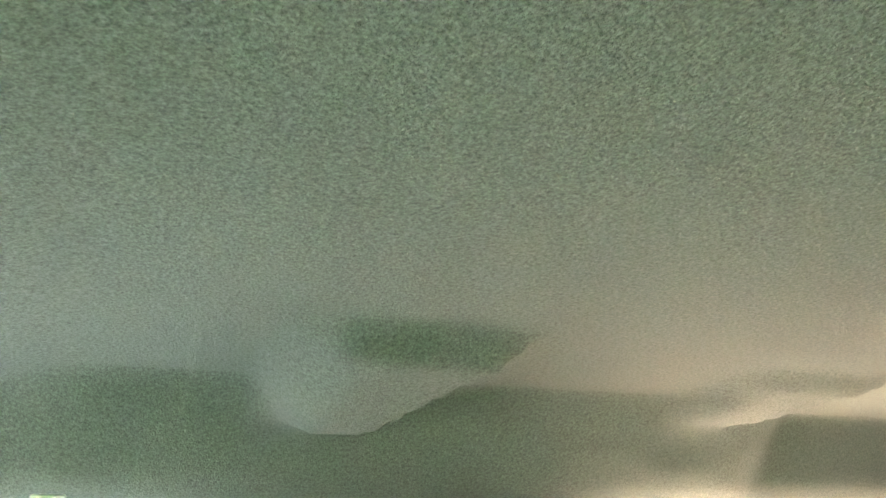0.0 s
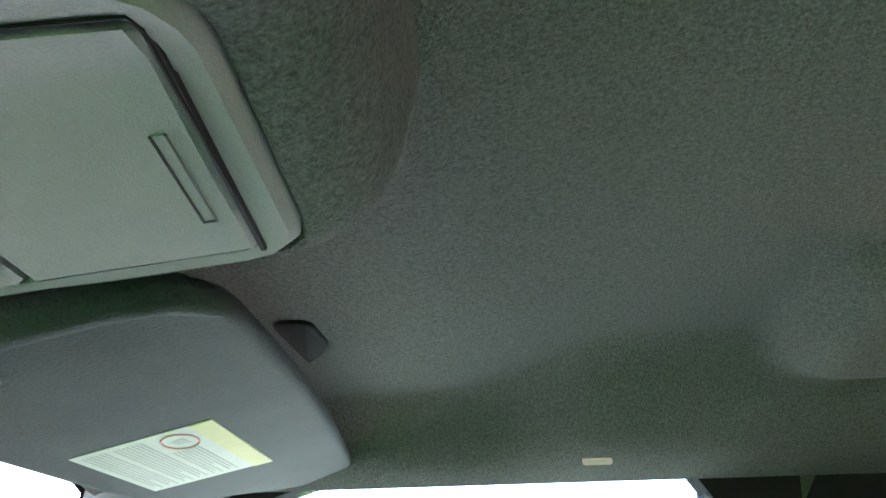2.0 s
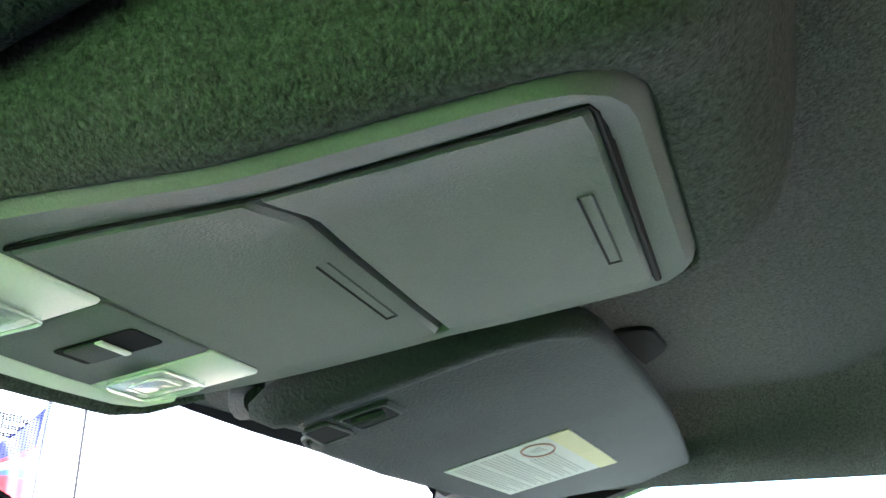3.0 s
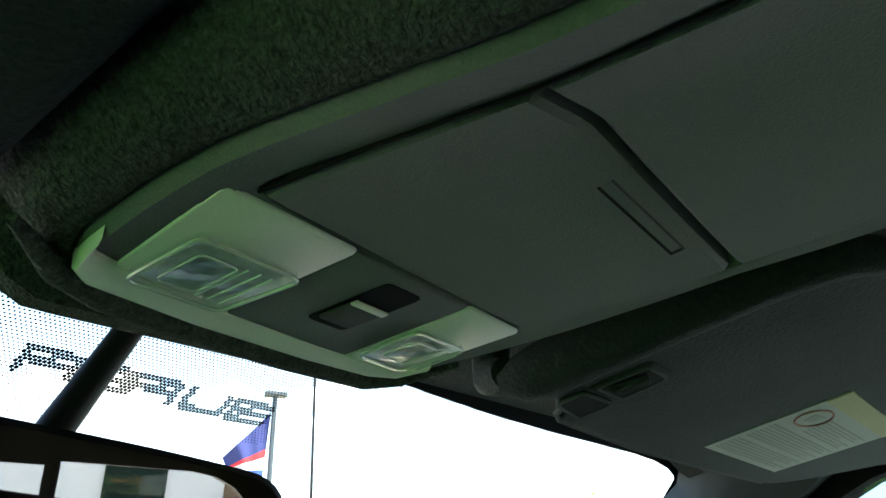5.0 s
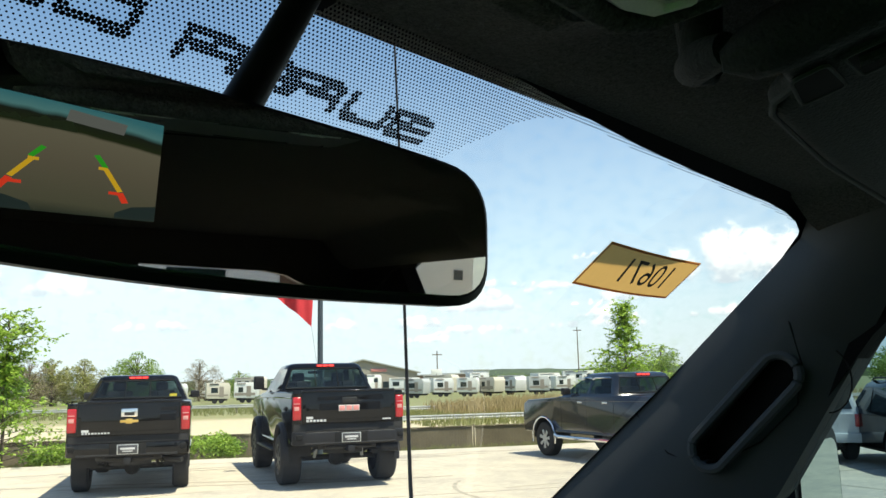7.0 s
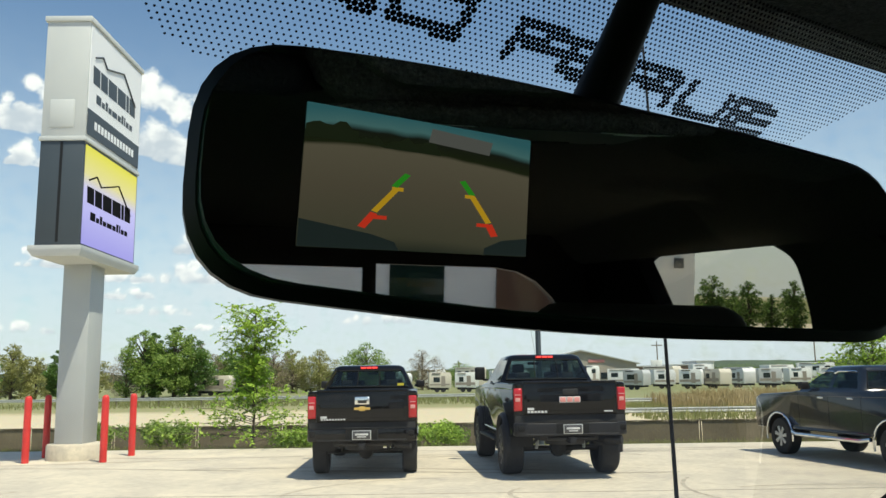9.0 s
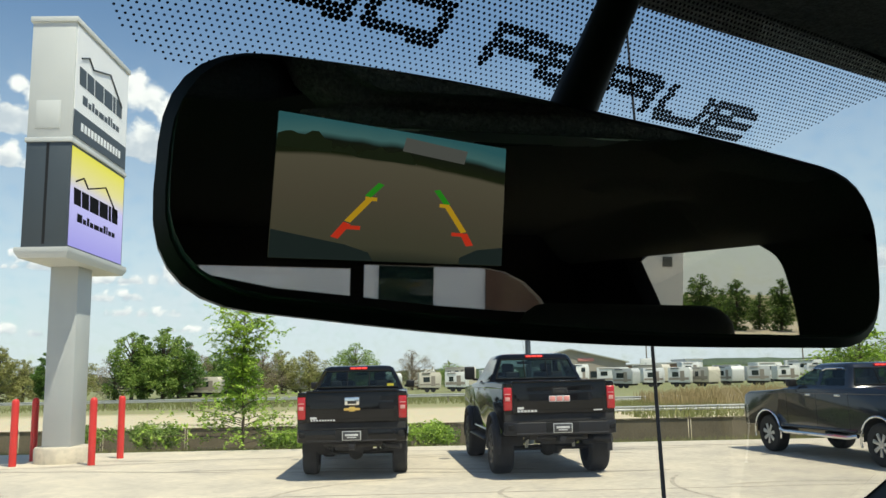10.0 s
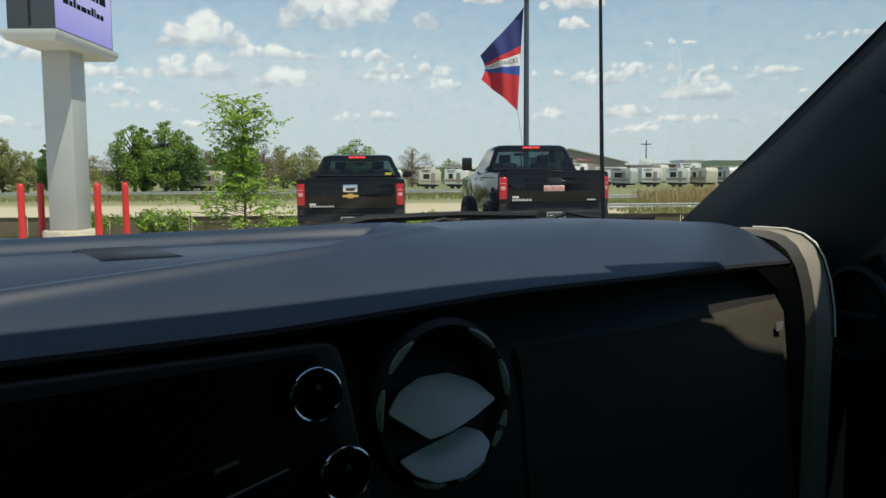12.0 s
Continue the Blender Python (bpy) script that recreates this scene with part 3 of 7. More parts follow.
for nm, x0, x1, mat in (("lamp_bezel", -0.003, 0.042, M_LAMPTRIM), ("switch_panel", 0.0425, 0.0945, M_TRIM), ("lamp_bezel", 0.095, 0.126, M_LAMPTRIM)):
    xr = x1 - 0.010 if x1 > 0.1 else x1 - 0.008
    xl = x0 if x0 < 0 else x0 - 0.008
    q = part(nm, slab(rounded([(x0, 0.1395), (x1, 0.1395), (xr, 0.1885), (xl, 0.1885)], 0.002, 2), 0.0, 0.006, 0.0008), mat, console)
    if nm == "lamp_bezel":
        c0, c1, k0, k1 = (0.003, 0.037, 0.156, 0.182) if x0 < 0 else (0.090, 0.1165, 0.1565, 0.180)
        out = rounded([(c0, k0), (c1, k0), (c1 - 0.007, k1), (c0 - 0.003, k1)], 0.003, 3)
        ln = part("lens", slab(out, 0.0022, 0.0030, 0.0010), M_LENS, q, "clear ribbed map lamp lens")
        ln.visible_shadow = False
        part("reflector", slab([(c0 + 0.003, k0 + 0.002), (c1 - 0.003, k0 + 0.002), (c1 - 0.010, k1 - 0.002), (c0 + 0.001, k1 - 0.002)], 0.0004, 0.0006), M_REFLECT, q, smooth=False)
        lb = part("lens_button", slab(rounded([(c0 + 0.004, k0 + 0.004), (c0 + 0.016, k0 + 0.004), (c0 + 0.014, k1 - 0.006), (c0 + 0.002, k1 - 0.006)], 0.002, 3), 0.0030, 0.0008, 0.0003), M_LENS, q)
        lb.visible_shadow = False
        part("lens_frame", tube([cp(x, y, 0.0022) for x, y in out + out[:1]], 0.0006, 6), M_LENSEDGE, q)
        inner_edge = rounded([(c0 + 0.004, k0 + 0.004), (c0 + 0.016, k0 + 0.004), (c0 + 0.014, k1 - 0.006), (c0 + 0.002, k1 - 0.006)], 0.002, 3)
        part("button_edge", tube([cp(x, y, 0.0031) for x, y in inner_edge + inner_edge[:1]], 0.0003, 6), M_LENSEDGE, q)
        for k in range(3):
            xx = c0 + 0.019 + k * 0.004
            part("lens_rib", tube([cp(xx, k0 + 0.004, 0.0023), cp(xx - 0.003, k1 - 0.004, 0.0023)], 0.0003, 6), M_LENSEDGE, q)
    else:
        part("switch_well", slab(rounded([(0.0605, 0.1445), (0.0765, 0.1445), (0.0715, 0.1730), (0.0555, 0.1730)], 0.002, 2), 0.0004, 0.0006), M_FRIT, q, smooth=False)
        part("rocker_switch", slab(rounded([(0.0595, 0.1580), (0.0735, 0.1580), (0.0712, 0.1700), (0.0572, 0.1700)], 0.001, 2), 0.0012, 0.001, 0.0004), M_PILLAR, q)
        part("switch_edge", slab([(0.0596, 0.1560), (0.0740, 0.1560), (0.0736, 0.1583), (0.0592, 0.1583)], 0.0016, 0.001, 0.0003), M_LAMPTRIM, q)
# added roll: blocks the pale lip from showing in the rear-view mirror
part("lip_blocker_roll", tube([cp(x, y, -0.0016) for x, y in ((-0.030, 0.180), (-0.012, 0.194), (0.004, 0.1985), (0.03, 0.2005), (0.075, 0.2002), (0.110, 0.198), (0.122, 0.190), (0.132, 0.170))], [0.0015, 0.0036, 0.0044, 0.0046, 0.0046, 0.0044, 0.0036, 0.0015], 12), M_HEAD, roof, "added cloth roll that hides the console lip from the mirror")
LIP = ((-0.0125, 0.176, 0.5), (-0.0105, 0.187, 1.0), (-0.004, 0.1915, 1.3), (0.03, 0.1940, 1.15), (0.075, 0.1936, 0.95), (0.104, 0.1915, 0.8), (0.115, 0.187, 0.6), (0.120, 0.177, 0.4))
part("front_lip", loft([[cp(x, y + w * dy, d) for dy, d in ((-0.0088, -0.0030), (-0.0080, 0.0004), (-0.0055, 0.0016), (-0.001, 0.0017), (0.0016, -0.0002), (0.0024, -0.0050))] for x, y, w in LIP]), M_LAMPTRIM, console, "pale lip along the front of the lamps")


# ---- sun visors ----
def vis_z(y):
    return 1.811 - 0.26 * (y - 0.097)


def visor(sign, label):
    fx = (lambda p: p) if sign > 0 else flip
    v = thing("sun_visor", label, "sun visor", "sun visors")
    out = rounded([(0.200, 0.178), (0.212, 0.034), (0.43, 0.039), (0.690, 0.068), (0.675, 0.115), (0.596, 0.192), (0.562, 0.211), (0.346, 0.207), (0.247, 0.198), (0.235, 0.184), (0.214, 0.182)],
                  [0.010, 0.05, 0.1, 0.03, 0.05, 0.02, 0.02, 0.05, 0.006, 0.006, 0.010], 5)
    if sign < 0:
        out = rounded([(0.177, 0.172), (0.166, -0.035), (0.62, -0.02), (0.665, 0.07), (0.58, 0.190), (0.25, 0.186)], [0.012, 0.03, 0.04, 0.05, 0.03, 0.05], 5)
    part("visor_board", prism([fx((x, y, vis_z(y))) for x, y in out], (0, 0.004, 0.016), 0.006 if sign > 0 else 0.0076, 4), M_VISOR, v)
    if sign > 0:
        roll_line = [(0.201, 0.200, 0.0135), (0.205, 0.191, 0.013), (0.206, 0.180, 0.0125), (0.207, 0.150, 0.012), (0.208, 0.115, 0.011), (0.212, 0.080, 0.010), (0.222, 0.055, 0.008), (0.246, 0.041, 0.006)]
        part("hinge_roll", tube([fx((x, y, vis_z(y) + up)) for x, y, up in roll_line], [0.004, 0.0105, 0.0125, 0.0128, 0.0125, 0.0115, 0.0095, 0.006], 20), M_VISOR, v, "rounded edge roll of the visor")
        part("edge_welt", tube([fx((x, y, vis_z(y) + 0.004)) for x, y in ((0.234, 0.184), (0.240, 0.195), (0.250, 0.1995), (0.346, 0.2085), (0.45, 0.2115), (0.562, 0.2125))], 0.0016, 8), M_PILLAR, v, "pale welt along the visor edge")
    mount = part("mount", tube([fx(q) for q in ((0.203, 0.198, 1.803), (0.210, 0.211, 1.805), (0.221, 0.220, 1.807), (0.230, 0.215, 1.806))], [0.007, 0.0085, 0.0085, 0.006], 14), M_VISOR, v)
    part("mount_post", tube([fx((0.213, 0.213, 1.806)), fx((0.213, 0.213, 1.850))], [0.0085, 0.012], 12), M_VISOR, v)
    fr = part("clip_frame", prism([fx((x, y, vis_z(y) - 0.0012)) for x, y in rounded([(0.216, 0.164), (0.219, 0.134), (0.246, 0.136), (0.2455, 0.164)], 0.004, 3)], (0, 0, 0.004), 0.0010), M_VISOR, v)
    for ring_at in ([(0.2185, 0.161), (0.2215, 0.137), (0.2435, 0.139), (0.243, 0.161)], [(0.2165, 0.180), (0.217, 0.1665), (0.2445, 0.1675), (0.2435, 0.185)]):
        lp = rounded(ring_at, 0.003, 3)
        part("clip_well", prism([fx((x, y, vis_z(y) - 0.0016)) for x, y in lp], (0, 0, 0.002)), M_FRIT, fr, smooth=False)
        part("clip_rim", tube([fx((x, y, vis_z(y) - 0.0012)) for x, y in lp + lp[:1]], 0.0009, 6), M_PILLAR, fr)
    part("rod", tube([fx((0.226, 0.158, vis_z(0.158) - 0.001)), fx((0.231, 0.142, vis_z(0.142) - 0.001))], 0.0035, 8), M_VISOR, fr)
    if sign > 0:
        lab = part("warning_label", prism([(x, y, vis_z(y) - 0.0006) for x, y in ((0.383, 0.182), (0.388, 0.097), (0.536, 0.103), (0.521, 0.188))], (0, 0, 0.0012)), M_PAPER, v, "white paper safety label with grey print", smooth=False)
        part("yellow_strip", prism([(x, y, vis_z(y) - 0.0010) for x, y in ((0.388, 0.097), (0.3872, 0.111), (0.5335, 0.1165), (0.536, 0.103))], (0, 0, 0.0006)), M_YELLOW, lab, smooth=False)
        for k in range(22):
            f0 = 0.10 + k * 0.039
            if k in (7, 15):
                continue
            a = Vector((0.3872, 0.114, 0)).lerp(Vector((0.383, 0.182, 0)), f0)
            c = Vector((0.532, 0.119, 0)).lerp(Vector((0.521, 0.188, 0)), f0)
            lo, hi = 0.05, (0.95, 0.88, 0.93, 0.72)[k % 4]
            if k < 7:
                lo = 0.34
            p0, p1 = a.lerp(c, lo), a.lerp(c, hi)
            part("print_bar", prism([(p0.x, p0.y, vis_z(p0.y) - 0.0009), (p1.x, p1.y, vis_z(p1.y) - 0.0009), (p1.x, p1.y + 0.0011, vis_z(p1.y) - 0.0012), (p0.x, p0.y + 0.0011, vis_z(p0.y) - 0.0012)], (0, 0, 0.0004)), M_INK, lab, smooth=False)
        oval = [(0.413 + 0.019 * math.cos(a), 0.126 + 0.010 * math.sin(a)) for a in (math.tau * k / 20 for k in range(21))]
        part("warning_ring", tube([(x, y, vis_z(y) - 0.0009) for x, y in oval], 0.0007, 5), M_REDINK, lab)
        part("warning_sign", prism([(x, y, vis_z(y) - 0.0008) for x, y in ((0.406, 0.123), (0.410, 0.131), (0.418, 0.130), (0.421, 0.122))], (0, 0, 0.0004)), M_INK, lab, smooth=False)
    return v


visor(1, "grey vinyl passenger sun visor with a safety label")
visor(-1, "grey vinyl sun visor folded up under the headliner")
clip = thing("visor_clip", "visor retaining clip and its shadow as one dark shape on the headliner", "clip")
# the shadow about the clip is put into its flat near-black shape
part("clip_base", prism([(x, y, head_z(x, y) - 0.0035) for x, y in rounded([(0.388, 0.066), (0.388, 0.039), (0.444, 0.038), (0.484, 0.064)], 0.012, 5)], (0, 0, 0.02), 0.003), material("clip_shadow_black", (0.006, 0.007, 0.008), 0.8, vary=0.15, spec=0.08), clip)

M_TAGPLATE = material("grey_tag_plate", (0.40, 0.32, 0.38), 0.7, vary=0.05)
tag_air = thing("airbag_tag", "small pale oval tag on the side rail", "label")
tag_pts = rounded([(-0.0125, -0.0029), (0.0125, -0.0029), (0.0125, 0.0029), (-0.0125, 0.0029)], 0.0027, 4)
part("plate", prism([(0.6165, -0.1515 - a, 1.812 + h) for a, h in tag_pts], (0.003, 0, 0.002), 0.0004), M_TAGPLATE, tag_air, smooth=False)


def lettering(text, size, m, mat, name, parent, align="CENTER"):
    """Built-in font turned into a thin mesh at the pose m."""
    cu = bpy.data.curves.new(name, "FONT")
    cu.body, cu.size, cu.align_x, cu.align_y, cu.extrude = text, size, align, "CENTER", 0.0
    tmp = new(name, cu)
    me = bpy.data.meshes.new_from_object(tmp.evaluated_get(bpy.context.evaluated_depsgraph_get()))
    bpy.data.objects.remove(tmp)
    me.transform(m)
    me.materials.clear()
    me.materials.append(mat)
    ob = new(name, me)
    ob.parent = parent
    return ob


lettering("AIRBAG", 0.0040, Matrix.Translation((0.6158, -0.1515, 1.812)) @ Matrix(((0, 0, -1, 0), (-1, 0, 0, 0), (0, 1, 0, 0), (0, 0, 0, 1))), M_INK, "writing", tag_air)

# ---- rear-view mirror ----
mirror = thing("rearview_mirror", "black rear-view mirror with a lit backup camera display", "mirror")
MN = Vector((-0.25, -0.966, -0.052)).normalized()
MA = Vector((0.968, -0.25, -0.058))
MA = (MA - MN * MA.dot(MN)).normalized()
MU = MA.cross(-MN).normalized()
if MU.z < 0:
    MU = -MU
MC = Vector((0.0434, 0.2978, 1.7410))


def mir(s, h, out=0.0):
    return MC + MA * s * 0.885 + MU * h * 0.885 + MN * out * 0.91


m_out = rounded([(-0.1150, 0.0335), (-0.045, 0.0362), (0.060, 0.0300), (0.1175, 0.0242), (0.1215, -0.0335), (0.0, -0.0390), (-0.1150, -0.0330)], [0.027, 0.06, 0.05, 0.022, 0.020, 0.08, 0.027], 7)
shrink = lambda k, e: [(s * (1 - e / 0.1195) * k, h * (1 - e / 0.035) * k) for s, h in m_out]
part("housing", loft([[mir(s, h, 0.0) for s, h in shrink(1, 0.003)], [mir(s, h, -0.003) for s, h in m_out], [mir(s, h, -0.012) for s, h in m_out], [mir(s * 0.9, h * 0.82, -0.028) for s, h in m_out], [mir(s * 0.6, h * 0.5, -0.036) for s, h in m_out]]), M_BLACK, mirror)


def mirg(s, h, out=0.0):
    """The front of the wedge-shaped glass, thicker at one end."""
    return mir(s, h, 0.0050 - s * 0.0367 + out)


M_GLASSEDGE = material("glass_edge", (0.05, 0.11, 0.07), 0.1, vary=0.05, spec=0.8)
part("glass_edge", loft([[mir(s, h, 0.0) for s, h in shrink(1, 0.0035)], [mirg(s, h, -0.0002) for s, h in shrink(1, 0.004)]], caps=False), M_GLASSEDGE, mirror, "greenish edge of the wedge glass")
gb2 = bmesh.new()
gb2.faces.new([gb2.verts.new(mirg(s, h)) for s, h in shrink(1, 0.004)])
part("mirror_glass", gb2, M_MIRROR, mirror, "dim silvered mirror glass", smooth=False)
M_SCREEN = bpy.data.materials.new("backup_camera_picture")
M_SCREEN.use_nodes = True
_n, _l = M_SCREEN.node_tree.nodes, M_SCREEN.node_tree.links
_b = _n["Principled BSDF"]
_b.inputs["Base Color"].default_value, _b.inputs["Roughness"].default_value = (0.01, 0.01, 0.01, 1), 0.15
_uv = _n.new("ShaderNodeAttribute")
_uv.attribute_name = "picture"
_r = _n.new("ShaderNodeValToRGB")
_r.color_ramp.elements[0].position, _r.color_ramp.elements[0].color = 0.0, (0.035, 0.045, 0.03, 1)
_r.color_ramp.elements[1].position, _r.color_ramp.elements[1].color = 1.0, (0.05, 0.20, 0.22, 1)
for _p, _c in ((0.10, (0.10, 0.10, 0.06, 1)), (0.45, (0.14, 0.125, 0.08, 1)), (0.735, (0.17, 0.155, 0.10, 1)), (0.76, (0.02, 0.028, 0.01, 1)), (0.85, (0.015, 0.02, 0.012, 1)), (0.90, (0.10, 0.26, 0.25, 1))):
    _e2 = _r.color_ramp.elements.new(_p)
    _e2.color = _c
_l.new(_uv.outputs["Fac"], _r.inputs["Fac"])
_l.new(_r.outputs["Color"], _b.inputs["Emission Color"])
_b.inputs["Emission Strength"].default_value = 0.27


def scr(a, b, out=0.0016):
    low, high = -0.0212 + 0.0032 * a, 0.0160 - 0.0012 * a
    return mirg(-0.0868 + 0.0632 * a, low + (high - low) * b, out - 0.0012)


sb = bmesh.new()
NS = 40
lay = sb.verts.layers.float.new("picture")
sv = []
for i in range(NS + 1):
    col = []
    for j in range(NS + 1):
        a, b2 = i / NS, j / NS
        w = sb.verts.new(scr(a, b2))
        w[lay] = b2 + 0.10 * (a - 0.42) ** 2 * 2 + 0.025 * noise.noise((a * 9, b2 * 3, 1)) * step(0.6, 0.85, b2)
        col.append(w)
    sv.append(col)
for i in range(NS):
    for j in range(NS):
        sb.faces.new((sv[i][j], sv[i + 1][j], sv[i + 1][j + 1], sv[i][j + 1]))
screen = part("display", sb, M_SCREEN, mirror, "backup camera picture with coloured guide lines", smooth=False)
G_GREEN, G_YELLOW, G_RED = glow("guide_green", (0.03, 0.35, 0.02), 0.32), glow("guide_yellow", (0.7, 0.42, 0.02), 0.32), glow("guide_red", (0.8, 0.05, 0.02), 0.32)


def guide(pts, mat, w=0.028):
    b = bmesh.new()
    for p, q in zip(pts, pts[1:]):
        p, q = Vector(p), Vector(q)
        s = Vector((-(q - p).y, (q - p).x)).normalized() * w / 2
        b.faces.new([b.verts.new(scr(v.x, v.y, 0.0019)) for v in (p - s, q - s, q + s, p + s)])
    part("guide_line", b, mat, screen, smooth=False)


guide([(0.440, 0.575), (0.385, 0.47)], G_GREEN)
guide([(0.395, 0.455), (0.305, 0.275)], G_YELLOW)
guide([(0.375, 0.455), (0.425, 0.455)], G_YELLOW)
guide([(0.305, 0.265), (0.255, 0.155)], G_RED, 0.034)
guide([(0.29, 0.235), (0.36, 0.235)], G_RED)
guide([(0.685, 0.575), (0.735, 0.465)], G_GREEN)
guide([(0.735, 0.455), (0.815, 0.255)], G_YELLOW)
guide([(0.700, 0.455), (0.745, 0.455)], G_YELLOW)
guide([(0.815, 0.245), (0.845, 0.15)], G_RED, 0.034)
guide([(0.760, 0.235), (0.815, 0.235)], G_RED)
G_WHITE = glow("screen_wall", (0.16, 0.17, 0.15), 0.25)
guide([(0.53, 0.90), (0.81, 0.865)], G_WHITE, 0.11)
G_DARK, G_WOODS = glow("screen_bumper", (0.020, 0.032, 0.030), 0.3), glow("screen_woods", (0.016, 0.024, 0.010), 0.3)


def blotch(pts, mat, nm):
    b = bmesh.new()
    b.faces.new([b.verts.new(scr(x, y, 0.0018)) for x, y in pts])
    part(nm, b, mat, screen, smooth=False)


blotch([(0, 0), (0.42, 0), (0.40, 0.06), (0.30, 0.11), (0.0, 0.19)], G_DARK, "screen_bumper")
blotch([(0.80, 0), (1.0, 0), (1.0, 0.15), (0.88, 0.12), (0.80, 0.05)], G_DARK, "screen_bumper")
screen_rng = random.Random(3)
for x0, x1, y0, y1 in ((0.0, 0.22, 0.76, 0.90), (0.16, 0.34, 0.77, 0.84), (0.34, 0.58, 0.75, 0.86)):
    crest = [(x0 + (x1 - x0) * k / 8, y1 - screen_rng.uniform(0, 0.06) - (0.04 if k in (0, 8) else 0)) for k in range(9)]
    blotch([(x0, y0)] + [(x1, y0)] + crest[::-1], G_WOODS, "screen_tree_band")
part("stem", tube([mir(0.0, 0.012, -0.020), mir(0.0, 0.012, -0.020).lerp(Vector((0.091, 0.312, 1.832)), 0.5), (0.091, 0.312, 1.832)], [0.0078, 0.0068, 0.0060], 14), M_BLACK, mirror)
part("mount_button", tube([(0.091, 0.309, 1.828), (0.0925, 0.316, 1.838)], [0.010, 0.011], 12), M_BLACK, mirror)

# ---- stock tag taped inside the windshield ----
tag = thing("stock_tag", "manila stock tag with handwritten number in clear tape", "tag")
corner = [ws(0.410, 1.776, 0.003), ws(0.557, 1.774, 0.003), ws(0.552, 1.747, 0.003), ws(0.405, 1.749, 0.003)]


def on_tag(a, b, off=0.0):
    p = corner[3].lerp(corner[2], a).lerp(corner[0].lerp(corner[1], a), b)
    return p + Vector((0, -1, -1.2)).normalized() * (off + 0.0025 * math.sin(a * math.pi))


part("card", sheet(lambda u, v: on_tag(u, v), 10, 2), M_TAG, tag, smooth=False)
for a0, a1, b0, b1 in ((0, 1, 0.0, 0.05), (0, 1, 0.95, 1.0), (0.0, 0.012, 0.05, 0.95), (0.988, 1.0, 0.05, 0.95)):
    part("border", sheet(lambda u, v: on_tag(a0 + u * (a1 - a0), b0 + v * (b1 - b0), 0.0006), 10, 1), M_TAGEDGE, tag, smooth=False)
M_TAPE = glass("clear_tape", (0.97, 0.98, 0.98), 0.05, 0.1)
for lo, hi in ((-0.02, 0.0), (1.0, 1.02)):
    tp = part("tape", sheet(lambda u, v: on_tag(lo + u * (hi - lo), 0.0 + v * 1.0, 0.0002), 2, 2), M_TAPE, tag, smooth=False)
num = lettering("10671", 1.0, Matrix.Identity(4), M_MARKER, "handwriting", tag)
for v in num.data.vertices:
    x, y = v.co.x / 2.9, v.co.y
    v.co = on_tag(0.53 - x * 0.66 - 0.05 * y, 0.50 + y * 0.80, 0.0012)

# ---- dashboard ----
M_VANE = material("vent_vane", (0.76, 0.79, 0.84), 0.36, vary=0.1, scale=20, fine=900)
M_ENDTRIM_DARK = material("glove_vinyl", (0.050, 0.047, 0.038), 0.75, vary=0.1, scale=12, fine=1100, bump=0.1, bump_scale=1500, spec=0.15)
dash = thing("dashboard", "dark vinyl dashboard with centre stack and round vents", "dashboard")
dash.location.z = 0.025


def dash_lip(x):
    return 0.520 + 0.036 * step(0.40, 0.68, x)


def lip_z(x):
    return 1.409 + 0.009 * step(0.05, 0.32, x) - 0.007 * step(0.45, 0.70, x)


def tray_edge(x):
    """Near and far sides of the storage tray, which closes to a point."""
    near = 0.572 + 0.15 * max(0.0, x + 0.06) + 0.25 * max(0.0, x - 0.17)
    far = 0.765 - 0.35 * max(0.0, x - 0.13)
    return near, far


def dash_top(x, t):
    y0, y1 = dash_lip(x), 0.812
    y = y0 + (y1 - y0) * t
    z = lip_z(x) + (1.454 - lip_z(x)) * math.sin(min(1.0, t / 0.46) * math.pi / 2) ** 0.9 - 0.006 * step(0.6, 1, t) - 0.012 * step(0.45, 0.74, x) * step(0.1, 0.5, t)
    near, far = tray_edge(x)
    inset = min(y - near, far - y, (0.275 - x) * 0.7, x + 0.34)
    rim = math.exp(-((inset + 0.007) / 0.006) ** 2)
    return Vector((x, y, z + 0.003 * rim - 0.010 * step(0.0, 0.016, inset)))


PADX = [CX - 0.66 + 1.248 * k / 60 for k in range(61)]
part("dash_pad", sheet(lambda u, v: dash_top(CX - 0.66 + u * 1.248, v), 240, 150), M_DASH, dash, "dark grained dash top pad with a painted blue sky sheen")
part("pad_lip", loft([[Vector((x, dash_lip(x), lip_z(x))) + Vector(o) for o in ((0, 0, 0), (0, -0.0015, -0.003), (0, 0.001, -0.006), (0, 0.05, -0.010))] for x in PADX], closed=False), M_DASHFACE, dash)
# near-black block flush with the tray: a dark reflection drawn as colour
part("tray_dark_patch", box(0.022, 0.082, 0.640, 0.745, 1.430, 1.4445, 0.004), M_STACK, dash, "dark patch drawn as a reflection on the dash tray")
part("dash_face", loft([[(x, dash_lip(x) + 0.045, lip_z(x) - 0.008), (x, dash_lip(x) + 0.014, 1.380), (x, dash_lip(x) + 0.002, 1.34), (x, dash_lip(x) - 0.008, 1.25), (x, dash_lip(x) - 0.02, 1.10), (x, dash_lip(x), 0.90)] for x in PADX], closed=False), M_DASHFACE, dash)
TRIM_LINE = [(0.70, 1.432), (0.62, 1.440), (0.580, 1.440), (0.560, 1.436), (0.546, 1.427), (0.536, 1.412), (0.529, 1.391), (0.524, 1.365), (0.522, 1.335), (0.523, 1.28), (0.524, 1.15)]
